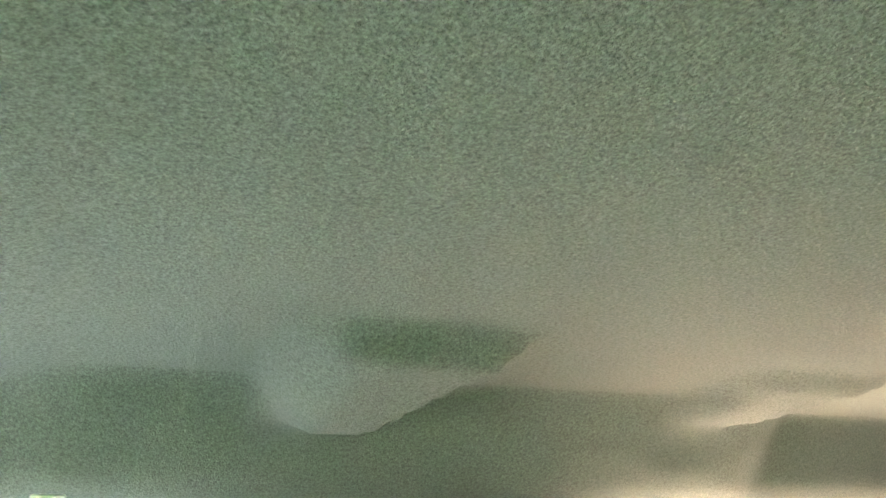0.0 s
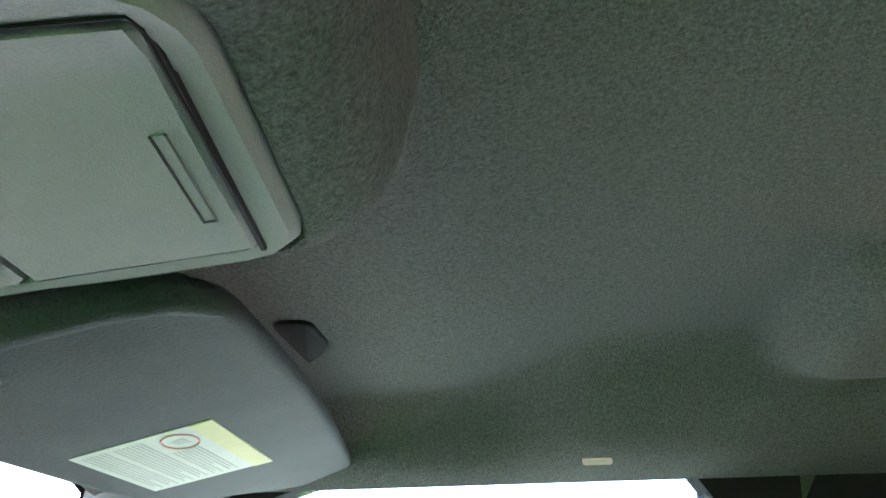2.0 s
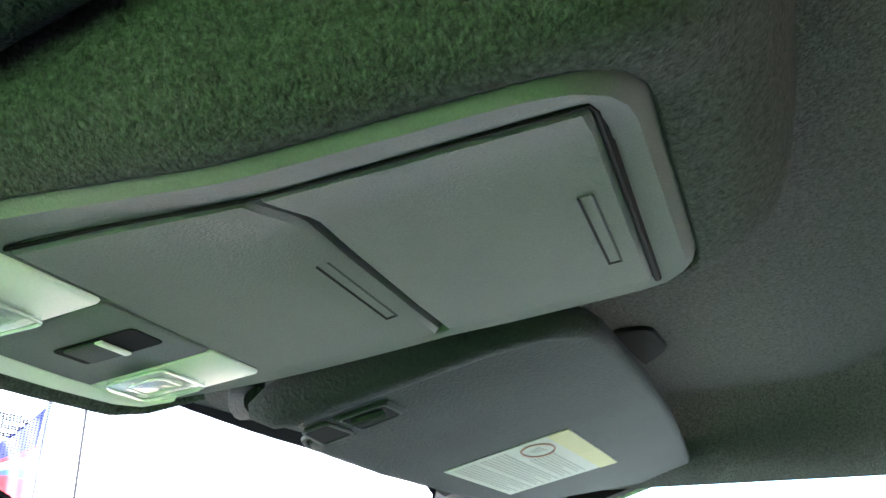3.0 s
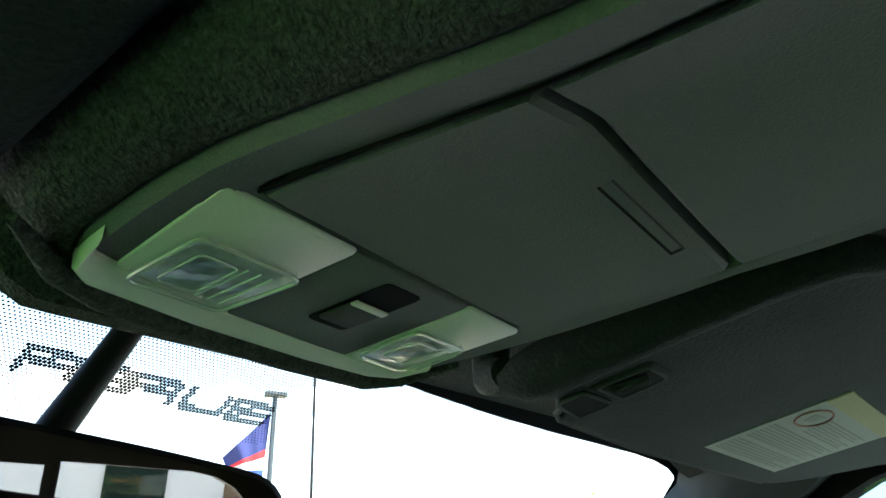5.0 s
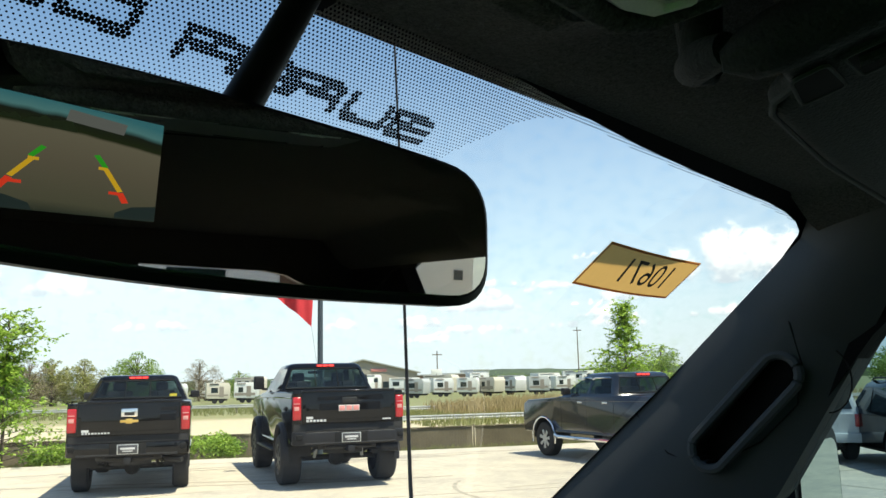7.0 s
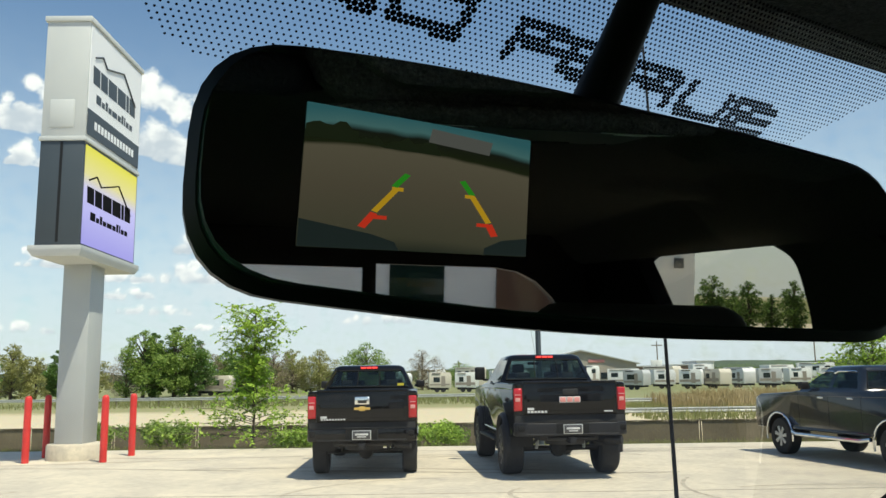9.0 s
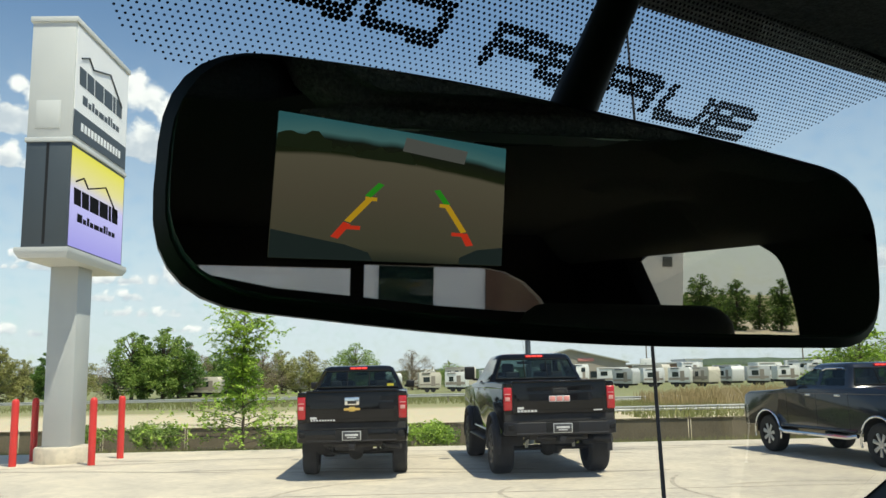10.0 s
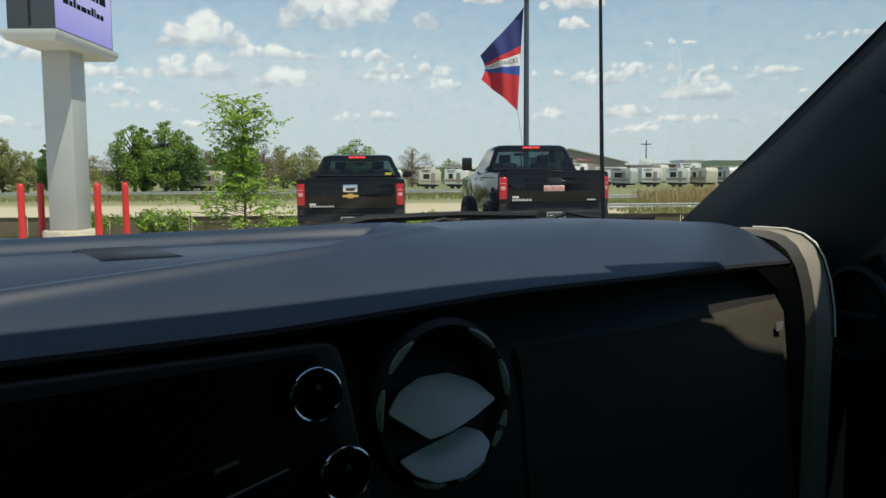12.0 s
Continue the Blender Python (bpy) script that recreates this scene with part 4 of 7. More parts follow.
part("end_trim", loft([[(0.655, y + 0.012, z - 0.006), (0.658, y + 0.003, z), (0.671, y, z + 0.001), (0.685, y + 0.002, z - 0.001), (0.692, y + 0.012, z - 0.010), (0.693, y + 0.06, z - 0.06)] for y, z in TRIM_LINE], closed=False), M_ENDTRIM, dash, "pale curved trim on the dash end")
part("trim_bead", tube([(0.684, y - 0.001, z + 0.001) for y, z in TRIM_LINE[1:9]], 0.0011, 6), M_LAMPTRIM, dash)
part("dash_end", prism([(0.69, y, z) for y, z in ((0.575, 1.40), (0.80, 1.42), (0.88, 1.40), (0.88, 0.95), (0.55, 0.95), (0.55, 1.34))], (0.07, 0, 0)), M_DASHFACE, dash, smooth=False)
part("glove_panel", loft([[(x, dash_lip(x) + dy, z) for dy, z in ((0.010, 1.372), (0.002, 1.360), (-0.010, 1.25), (-0.024, 1.10))] for x in [0.285 + 0.366 * k / 12 for k in range(13)]], closed=False), M_ENDTRIM_DARK, dash, "dark glove box panel")
part("emblem", prism([(x, dash_lip(0.64) - 0.0035, z) for x, z in ((0.629, 1.343), (0.640, 1.344), (0.640, 1.352), (0.629, 1.351))], (0, -0.001, 0)), M_TRIM, dash, smooth=False)


def stack_at(x, z, out=0.0):
    return Vector((x, 0.517 - (1.40 - z) * 0.20 - out, z))


part("stack_bezel", prism([stack_at(x, z) for x, z in rounded([(-0.13, 1.398), (0.137, 1.398), (0.160, 1.20), (-0.13, 1.20)], 0.012, 4)], (0, 0.04, 0), 0.003), M_DASHFACE, dash)
face = part("stack_panel", prism([stack_at(x, z, 0.002) for x, z in rounded([(-0.12, 1.388), (0.122, 1.394), (0.149, 1.205), (-0.12, 1.205)], 0.010, 4)], (0, 0.004, 0), 0.001), M_STACK, dash, "black audio and climate panel")
for x, z, r in ((0.1135, 1.371, 0.0155), (0.1275, 1.323, 0.0160)):
    c = stack_at(x, z, 0.002)
    ring = [c + Vector((r * math.cos(a), -0.009, r * math.sin(a))) for a in (math.tau * k / 28 for k in range(29))]
    kn = part("knob", loft([[c + Vector((rr * math.cos(a), -dd, rr * math.sin(a))) for a in (math.tau * k / 28 for k in range(28))] for rr, dd in ((r, 0.0), (r * 0.97, 0.009), (r * 0.86, 0.0105), (r * 0.4, 0.0105))]), M_STACK, face, "black control knob")
    part("chrome_ring", tube(ring, 0.0013, 8), M_CHROME, face)
    part("pointer", prism([c + Vector((-0.002, -0.0112, 0.004)), c + Vector((0.002, -0.0112, 0.004)), c + Vector((0, -0.0112, 0.008))], (0, -0.0004, 0)), M_TRIM, face, smooth=False)
part("panel_line", tube([stack_at(-0.05, 1.297, 0.003), stack_at(0.095, 1.330, 0.003)], 0.0009, 6), M_TRIM, face)
part("panel_slot", tube([stack_at(-0.06, 1.322, 0.003), stack_at(0.10, 1.350, 0.003)], 0.0005, 6), M_BLACK, face)
part("button_mark", prism([stack_at(x, z, 0.0025) for x, z in ((0.052, 1.336), (0.066, 1.339), (0.066, 1.341), (0.052, 1.338))], (0, -0.0005, 0)), M_TRIM, face, smooth=False)


# the rim's broken chrome shine, put into plain grey arcs
M_RIM = material("rim_shine_grey", (0.42, 0.44, 0.40), 0.35, vary=0.3, scale=60, fine=700)


def vent(c, r):
    v = part("round_vent", loft([[c + Vector((rr * math.cos(a), dd, rr * math.sin(a) * 1.06)) for a in (math.tau * k / 40 for k in range(40))] for rr, dd in ((r * 1.10, 0.02), (r * 1.10, -0.004), (r * 1.02, -0.008), (r * 0.92, -0.002), (r * 0.86, 0.02), (r * 0.5, 0.045))]), M_BLACK, dash, "round black air vent with tilted vanes")
    for k in range(9):
        if k in (2, 5):
            continue
        arc = [c + Vector((r * 1.0 * math.cos(a), -0.008, r * 1.06 * math.sin(a))) for a in (math.tau * (k + t / 7) / 9 for t in range(6))]
        part("rim_shine_arc", tube(arc, [0.0012, 0.0022, 0.0026, 0.0026, 0.0022, 0.0012], 6), M_RIM, v)
    upper = ((-0.84, 0.02), (-0.62, 0.24), (-0.25, 0.38), (0.20, 0.38), (0.60, 0.22), (0.86, -0.04), (0.45, -0.20), (0.0, -0.33), (-0.32, -0.36), (-0.60, -0.16))
    lower = ((-0.72, -0.60), (-0.40, -0.52), (0.0, -0.44), (0.38, -0.36), (0.62, -0.46), (0.72, -0.62), (0.52, -0.84), (0.15, -0.95), (-0.25, -0.94), (-0.55, -0.80))
    for outline, z0, out in ((upper, -0.36, 0.014), (lower, -0.95, 0.017)):
        pts = rounded([(a * r, b * r) for a, b in outline], 0.003, 3)
        part("vane", prism([c + Vector((x, -out + (z - z0 * r) * 0.5, z)) for x, z in pts], (0, 0.003, -0.001), 0.0010), M_VANE, v, "satin vent vane")
    return v


vent(Vector((0.213, 0.520, 1.345)), 0.051)

side_vent = part("side_vent", loft([[Vector((0.735, 0.530, 1.352)) + Vector((dd, rr * math.cos(a), rr * math.sin(a) * 1.3)) for a in (math.tau * k / 28 for k in range(28))] for rr, dd in ((0.040, 0.0), (0.040, -0.006), (0.036, -0.008), (0.031, -0.002), (0.020, 0.004))]), M_BLACK, dash, "round black vent beside the door")
part("vane", box(0.728, 0.732, 0.505, 0.555, 1.348, 1.356, 0.002), M_PILLAR, side_vent)

# ---- seats, seen in the mirrors ----
M_SEAT = material("seat_cloth", (0.05, 0.05, 0.048), 0.9, vary=0.15, scale=12, fine=600, bump=0.4)


def seat(x, y, w, label):
    s = thing("seat", label, "seat", "cab seats")
    part("cushion", box(x - w / 2, x + w / 2, y, y + 0.50, 0.85, 1.02, 0.05, 4), M_SEAT, s)
    part("base", box(x - w / 2 + 0.05, x + w / 2 - 0.05, y + 0.03, y + 0.45, 0.615, 0.86, 0.02), M_BLACK, s)
    back_r = [[(x - w / 2 * k, yy, z), (x + w / 2 * k, yy, z), (x + w / 2 * k, yy - d, z), (x - w / 2 * k, yy - d, z)] for yy, z, k, d in ((y + 0.08, 0.95, 0.95, 0.14), (y + 0.02, 1.20, 1.0, 0.15), (y - 0.05, 1.42, 0.92, 0.12), (y - 0.07, 1.48, 0.75, 0.09))]
    part("backrest", loft(back_r), M_SEAT, s)
    part("headrest", box(x - 0.16, x + 0.19 if x > 0 else x + 0.16, y - 0.18, y - 0.08, 1.49, 1.705 if x > 0 else 1.66, 0.045, 4), M_SEAT, s)
    for dx in (-0.06, 0.06):
        part("headrest_post", tube([(x + dx, y - 0.10, 1.44), (x + dx, y - 0.125, 1.52)], 0.006, 6), M_CHROME, s)


seat(0.45, -0.62, 0.52, "dark cloth front passenger seat")
seat(-0.31, -0.62, 0.52, "dark cloth driver seat")
bench = thing("rear_bench", "dark cloth rear bench seat", "seat")
part("cushion", box(CX - 0.66, CX + 0.66, -1.62, -1.12, 0.80, 0.98, 0.05, 4), M_SEAT, bench)
part("base", box(CX - 0.60, CX + 0.60, -1.60, -1.16, 0.615, 0.81, 0.02), M_BLACK, bench)
part("backrest", box(CX - 0.66, CX + 0.66, -1.745, -1.60, 0.90, 1.46, 0.05, 4), M_SEAT, bench)

# ---- outside parts of the vehicle ----
front_body = thing("hood", "dark glossy hood and cowl ahead of the windshield", "hood", kind="structure")
part("hood_panel", sheet(lambda u, v: (CX + (u - 0.5) * 1.66, 1.03 + v * 1.30, 1.362 + 0.030 * math.cos((u - 0.5) * math.pi) - 0.10 * v * v), 60, 20), M_HOOD, front_body)
part("cowl", loft([[(CX - 0.76, y, z), (CX - 0.4, y, z + 0.004), (CX + 0.4, y, z + 0.004), (CX + 0.76, y, z)] for y, z in ((0.80, 1.424), (0.84, 1.426), (0.90, 1.418), (1.00, 1.424), (1.04, 1.396))], closed=False), M_RUBBER, front_body, "black plastic cowl")
for k in range(34):
    rx, ry = 0.20 + k * 0.009, 0.975 + k * 0.0022
    part("cowl_rib", prism([(rx, ry, 1.412), (rx + 0.0045, ry, 1.412), (rx + 0.0105, ry + 0.036, 1.412), (rx + 0.006, ry + 0.036, 1.412)], (0, 0.004, 0.024), 0.0008), M_TRIM, front_body)
part("fender", box(CX + 0.80, CX + 0.98, 0.80, 2.4, 1.00, 1.20, 0.05, 3), M_HOOD, front_body)
part("fender", box(CX - 0.98, CX - 0.80, 0.80, 2.4, 1.00, 1.20, 0.05, 3), M_HOOD, front_body)


def wiper(a, c, label):
    """Arm from its pivot a, bent at an elbow, and a framed blade that ends at c."""
    w = thing("wiper", label, "wiper", "windshield wipers")
    a, c = Vector(a), Vector(c)
    elbow = a.lerp(c, 0.42) + Vector((0, -0.012, 0.020))
    grip = a.lerp(c, 0.62) + Vector((0, -0.012, 0.014))
    part("arm", tube([a, a.lerp(elbow, 0.5) + Vector((0, 0, 0.010)), elbow, grip], [0.008, 0.0052, 0.0045, 0.004], 8), M_BLACK, w)
    heel = a.lerp(c, 0.22) + Vector((0, -0.016, 0.002))
    part("blade", tube([heel, heel.lerp(c, 0.5) + Vector((0, 0, 0.004)), c], [0.003, 0.004, 0.003], 6), M_RUBBER, w)
    for f in (0.18, 0.62):
        lo, hi = heel.lerp(c, f - 0.12), heel.lerp(c, f + 0.16)
        mid = lo.lerp(hi, 0.5) + Vector((0, -0.002, 0.014))
        part("bridge", tube([lo + Vector((0, 0, 0.003)), lo.lerp(mid, 0.6), mid, hi.lerp(mid, 0.6), hi + Vector((0, 0, 0.003))], 0.0032, 6), M_BLACK, w)
    part("pivot", tube([a + Vector((0, 0, -0.045)), a + Vector((0, 0, 0.010))], [0.018, 0.014], 12), M_BLACK, w)


wiper((0.26, 0.95, 1.450), (0.84, 0.90, 1.459), "black wiper at rest below the windshield")
wiper((-0.44, 0.94, 1.446), (0.10, 0.92, 1.457), "black wiper at rest on the cowl")
ant = thing("antenna", "thin black whip antenna on the fender", "antenna")
part("mast", tube([(0.693, 0.85, 1.40), (0.684, 0.85, 1.55), (0.679, 0.85, 1.74), (0.672, 0.85, 2.0), (0.666, 0.85, 2.15)], [0.0034, 0.0028, 0.0022, 0.0018, 0.0014], 6), M_BLACK, ant)
part("mast_base", tube([(0.694, 0.85, 1.37), (0.694, 0.85, 1.41)], [0.02, 0.012], 12), M_BLACK, ant)

door_mirror = thing("door_mirror", "black square door mirror of the passenger side", "door mirror")
dm = rounded([(0.98, 1.36), (0.985, 1.60), (1.16, 1.605), (1.165, 1.36)], 0.03, 5)
part("mirror_shell", loft([[(x, 0.470, z) for x, z in dm], [(x, 0.500, z) for x, z in dm], [(1.07 + (x - 1.07) * 0.8, 0.58, 1.48 + (z - 1.48) * 0.85) for x, z in dm]]), M_BLACK, door_mirror)
part("mirror_pane", prism([(1.0725 + (x - 1.0725) * 0.86, 0.4685, 1.4825 + (z - 1.4825) * 0.88) for x, z in dm], (0.0, -0.002, 0)), M_MIRROR, door_mirror, smooth=False)
part("mirror_arm", tube([(0.84, 0.50, 1.38), (0.99, 0.50, 1.40)], 0.022, 10), M_BLACK, door_mirror)

# ---- ground ----
EYE0 = Vector((-0.101, 0.143, 0))
FWD, RGT = Vector((0.5465, 0.8375, 0)), Vector((0.8375, -0.5465, 0))
VIEW_BEARING = 33.12


OUT = 1.1           # size of the outdoors against the plan's numbers
EYE_UP = 1.70


def level(z):
    return EYE_UP + (z - EYE_UP) * OUT


def uv(u, v, z=0.0):
    """Outdoor places: u to the right and v ahead of the parked vehicle, along the lot's own axes."""
    return EYE0 + RGT * u * OUT + FWD * v * OUT + Vector((0, 0, level(z)))


def facing(u, v, turn=0.0, z=0.0):
    """The pose at that place whose y axis looks ahead along the lot, turned clockwise by some degrees."""
    p = uv(u, v, z)
    return pose(p.x, p.y, p.z, 0, 0, -(VIEW_BEARING + turn)) @ Matrix.Scale(OUT, 4)


def parked(u, v, turn=0.0):
    """The pose of a vehicle of true size on the lot."""
    p = uv(u, v)
    return pose(p.x, p.y, p.z, 0, 0, -(VIEW_BEARING + turn))


LEFTOUT = -0.6      # the land past the lot lies lower
M_GROUND = bpy.data.materials.new("dry_field_and_grass")
M_GROUND.use_nodes = True
_n, _l = M_GROUND.node_tree.nodes, M_GROUND.node_tree.links
_b = _n["Principled BSDF"]
_b.inputs["Roughness"].default_value = 0.95
_at = _n.new("ShaderNodeAttribute")
_at.attribute_name = "depth"
_co, _n1, _n2 = _n.new("ShaderNodeTexCoord"), _n.new("ShaderNodeTexNoise"), _n.new("ShaderNodeTexNoise")
_n1.inputs["Scale"].default_value, _n1.inputs["Detail"].default_value = 0.12, 6
_n2.inputs["Scale"].default_value, _n2.inputs["Detail"].default_value = 3.0, 6
_l.new(_co.outputs["Object"], _n1.inputs["Vector"])
_l.new(_co.outputs["Object"], _n2.inputs["Vector"])
_add = _n.new("ShaderNodeMath")
_add.operation = "MULTIPLY_ADD"
_add.inputs[1].default_value = 0.10
_l.new(_n1.outputs["Fac"], _add.inputs[0])
_l.new(_at.outputs["Fac"], _add.inputs[2])
_r = _n.new("ShaderNodeValToRGB")
_r.color_ramp.elements[0].position, _r.color_ramp.elements[0].color = 0.0, (0.16, 0.17, 0.06, 1)
_r.color_ramp.elements[1].position, _r.color_ramp.elements[1].color = 1.0, (0.20, 0.21, 0.09, 1)
for _p, _c in ((0.26, (0.15, 0.16, 0.06, 1)), (0.36, (0.36, 0.30, 0.17, 1)), (0.42, (0.52, 0.45, 0.31, 1)), (0.62, (0.50, 0.43, 0.29, 1)), (0.68, (0.24, 0.23, 0.10, 1)), (0.78, (0.22, 0.22, 0.10, 1))):
    _r.color_ramp.elements.new(_p).color = _c
_l.new(_add.outputs[0], _r.inputs["Fac"])
_mx = _n.new("ShaderNodeMix")
_mx.data_type, _mx.blend_type = "RGBA", "MULTIPLY"
_mx.inputs["Factor"].default_value = 0.6
_l.new(_r.outputs["Color"], _mx.inputs["A"])
_l.new(_n2.outputs["Color"], _mx.inputs["B"])
_gain = _n.new("ShaderNodeMix")
_gain.data_type, _gain.blend_type = "RGBA", "MULTIPLY"
_gain.inputs["Factor"].default_value = 1.0
_gain.inputs["B"].default_value = (1.35, 1.35, 1.35, 1)
_l.new(_mx.outputs["Result"], _gain.inputs["A"])
_l.new(_gain.outputs["Result"], _b.inputs["Base Color"])

gb = bmesh.new()
dep = gb.verts.layers.float.new("depth")
rows = []
for v in (-3000, -300, -60, 0, 18, 20.4, 21.4, 23.0, 25.0, 27, 30, 34, 38, 42, 48, 56, 64, 74, 90, 130, 250, 700, 3500):
    z = -0.17 + (LEFTOUT + 0.17) * step(21.0, 25.5, v)
    line = []
    for u in (-3000, -400, -120, -60, -30, -10, 0, 10, 30, 60, 120, 400, 3000):
        w = gb.verts.new(uv(u, v, z))
        w[dep] = min(1.0, max(0.0, v / 100.0))
        line.append(w)
    rows.append(line)
for a, c in zip(rows, rows[1:]):
    for i in range(len(a) - 1):
        gb.faces.new((a[i], a[i + 1], c[i + 1], c[i]))
tagged(part("ground", gb, M_GROUND, None, smooth=False), "dry tan field and grass beyond the lot", "ground", kind="structure")

lot = thing("pavement", "pale stained concrete parking lot", "pavement", kind="structure")
part("lot_slab", prism([uv(-60, -30), uv(60, -30), uv(60, 20.25), uv(-60, 21.0)], (0, 0, -0.165), 0.01), M_CONCRETE, lot, smooth=False)
M_JOINT = material("joint_tar", (0.30, 0.27, 0.22), 0.9, vary=0.2, scale=2, fine=40)
for v in (12.4,):
    part("joint", prism([uv(-40, v), uv(40, v), uv(40, v + 0.018), uv(-40, v + 0.018)], (0, 0, 0.004)), M_JOINT, lot, smooth=False)
for u in (-11.0,):
    part("joint", prism([uv(u, -20), uv(u + 0.018, -20), uv(u + 0.018, 20.2), uv(u, 20.2)], (0, 0, 0.0045)), M_JOINT, lot, smooth=False)
rng = random.Random(5)
for k in range(9):
    u0, v0 = rng.uniform(-12, 3), rng.uniform(14.5, 19.0)
    pts = [uv(u0 + t * 0.75, v0 + 0.5 * math.sin(t * 0.35 + k) + 0.05 * rng.random(), 0.003) for t in range(10)]
    part("tyre_mark", loft([[p, p + FWD * 0.10] for p in pts], closed=False), material("tyre_mark_%s" % "abcdefghi"[k], (0.36, 0.32, 0.26), 0.9, vary=0.25, scale=3, fine=30), lot, smooth=False)

M_SCUFF = material("tyre_scuff", (0.44, 0.39, 0.31), 0.9, vary=0.3, scale=5, fine=40)
for k in range(7):
    cu, cv_, rad, a0 = rng.uniform(-7, 8), rng.uniform(9.5, 13.0), rng.uniform(1.2, 4.5), rng.uniform(0, 6)
    arc = [(cu + rad * math.cos(a0 + t * 0.10), cv_ + 0.8 * rad * math.sin(a0 + t * 0.10)) for t in range(26)]
    part("tyre_mark", loft([[uv(a, b, 0.0032), uv(cu + (a - cu) * (1 + 0.07 / rad), cv_ + (b - cv_) * (1 + 0.07 / rad), 0.0032)] for a, b in arc], closed=False), M_SCUFF, lot, smooth=False)
# ---- materials of outdoor things ----
M_PAINTBLACK = material("black_car_paint", (0.004, 0.004, 0.0045), 0.07, vary=0.1, scale=2, spec=0.32)
M_CARTINT = glass("tinted_car_glass", (0.56, 0.64, 0.63), 0.035)
M_PAINTGREY = material("charcoal_car_paint", (0.010, 0.014, 0.023), 0.2, 0.1, vary=0.1, scale=2, coat=0.5)
M_PAINTWHITE = material("white_car_paint", (0.62, 0.64, 0.65), 0.25, vary=0.05, scale=2, coat=0.8)
M_PAINTBLUE = material("dark_blue_car_paint", (0.012, 0.018, 0.05), 0.2, vary=0.1, scale=2, coat=1.0)
M_CARGLASS = material("dark_car_glass", (0.030, 0.042, 0.046), 0.03, vary=0.5, scale=3, spec=0.35)
M_TAIL = material("red_tail_lens", (0.44, 0.010, 0.016), 0.15, vary=0.1, scale=20, spec=0.7)
M_TAILCLEAR = material("clear_tail_lens", (0.62, 0.30, 0.28), 0.15, vary=0.1, scale=20)
M_BRAKELIT = glow("lit_brake_lamp", (1.0, 0.06, 0.04), 1.2)
M_ALLOY = material("alloy_wheel", (0.55, 0.56, 0.57), 0.3, 0.7, vary=0.08, scale=10)
M_DARKWHEEL = material("black_wheel", (0.02, 0.02, 0.022), 0.4, vary=0.1)
M_UNDER = material("underbody", (0.02, 0.019, 0.018), 0.8, vary=0.2)
M_STICKER = material("yellow_sticker", (0.72, 0.60, 0.05), 0.6, vary=0.05)
M_GOLD = material("gold_emblem", (0.70, 0.46, 0.12), 0.3, 0.4)
M_REDMARK = material("red_emblem", (0.66, 0.26, 0.24), 0.4)
M_PLATE = material("dealer_plate", (0.05, 0.05, 0.055), 0.4)
M_SILVERMARK = material("silver_marks", (0.6, 0.6, 0.6), 0.4)
M_WOODPOST = material("weathered_wood", (0.20, 0.16, 0.12), 0.85, vary=0.2, scale=3, fine=50)
M_STEEL = material("galvanised_steel", (0.50, 0.51, 0.50), 0.45, 0.5, vary=0.12, scale=2, fine=40)
M_RVWHITE = material("trailer_white", (0.74, 0.74, 0.72), 0.5, vary=0.05, scale=0.6, fine=8)
M_RVTAN = material("trailer_cream", (0.60, 0.55, 0.46), 0.5, vary=0.05, scale=0.6, fine=8)
M_RVGREY = material("trailer_grey", (0.48, 0.49, 0.49), 0.5, vary=0.05, scale=0.6, fine=8)
M_RVSTRIPE = material("trailer_stripe", (0.30, 0.26, 0.22), 0.5, vary=0.1)


def lathe(profile, n, axis_at, mat_name=None):
    """Rings about the x axis: profile of (x, r)."""
    cx, cy, cz = axis_at
    return loft([[(cx + x, cy + r * math.cos(a), cz + r * math.sin(a)) for a in (math.tau * k / n for k in range(n))] for x, r in profile])


def lathe_open(profile, n, axis_at):
    cx, cy, cz = axis_at
    return loft([[(cx + x, cy + r * math.cos(a), cz + r * math.sin(a)) for a in (math.tau * k / n for k in range(n))] for x, r in profile], caps=False)


def wheel(parent, x, y, r, w, rim_mat, side):
    """A wheel whose outer face looks to side (+1 or -1)."""
    wh = part("wheel", lathe_open([(-w / 2, r * 0.60), (-w / 2, r * 0.90), (-w * 0.40, r * 0.985), (-w * 0.2, r), (w * 0.2, r), (w * 0.40, r * 0.985), (w / 2, r * 0.90), (w / 2, r * 0.60)], 28, (x, y, r)), M_TYRE, parent, "black rubber tyre")
    o = side * w / 2
    part("rim", lathe([(o * 0.75, r * 0.61), (o * 0.99, r * 0.61), (o * 0.99, r * 0.56), (o * 0.7, r * 0.50), (o * 0.66, r * 0.12), (o * 0.66, 0.01)], 24, (x, y, r)), M_DARKWHEEL if rim_mat is M_DARKWHEEL else M_UNDER, wh)
    for k in range(7):
        a = math.tau * k / 7 + 0.3
        d, s = Vector((0, math.cos(a), math.sin(a))), Vector((0, -math.sin(a), math.cos(a)))
        c = Vector((x + o * 0.80, y, r))
        part("spoke", prism([c + d * r * 0.10 - s * r * 0.06, c + d * r * 0.58 - s * r * 0.105, c + d * r * 0.58 + s * r * 0.105, c + d * r * 0.10 + s * r * 0.06], (o * 0.16, 0, 0), 0.006), rim_mat, wh)
    part("hub", lathe([(o * 0.7, r * 0.15), (o * 0.98, r * 0.14), (o * 0.99, 0.01)], 14, (x, y, r)), rim_mat, wh)
    return wh


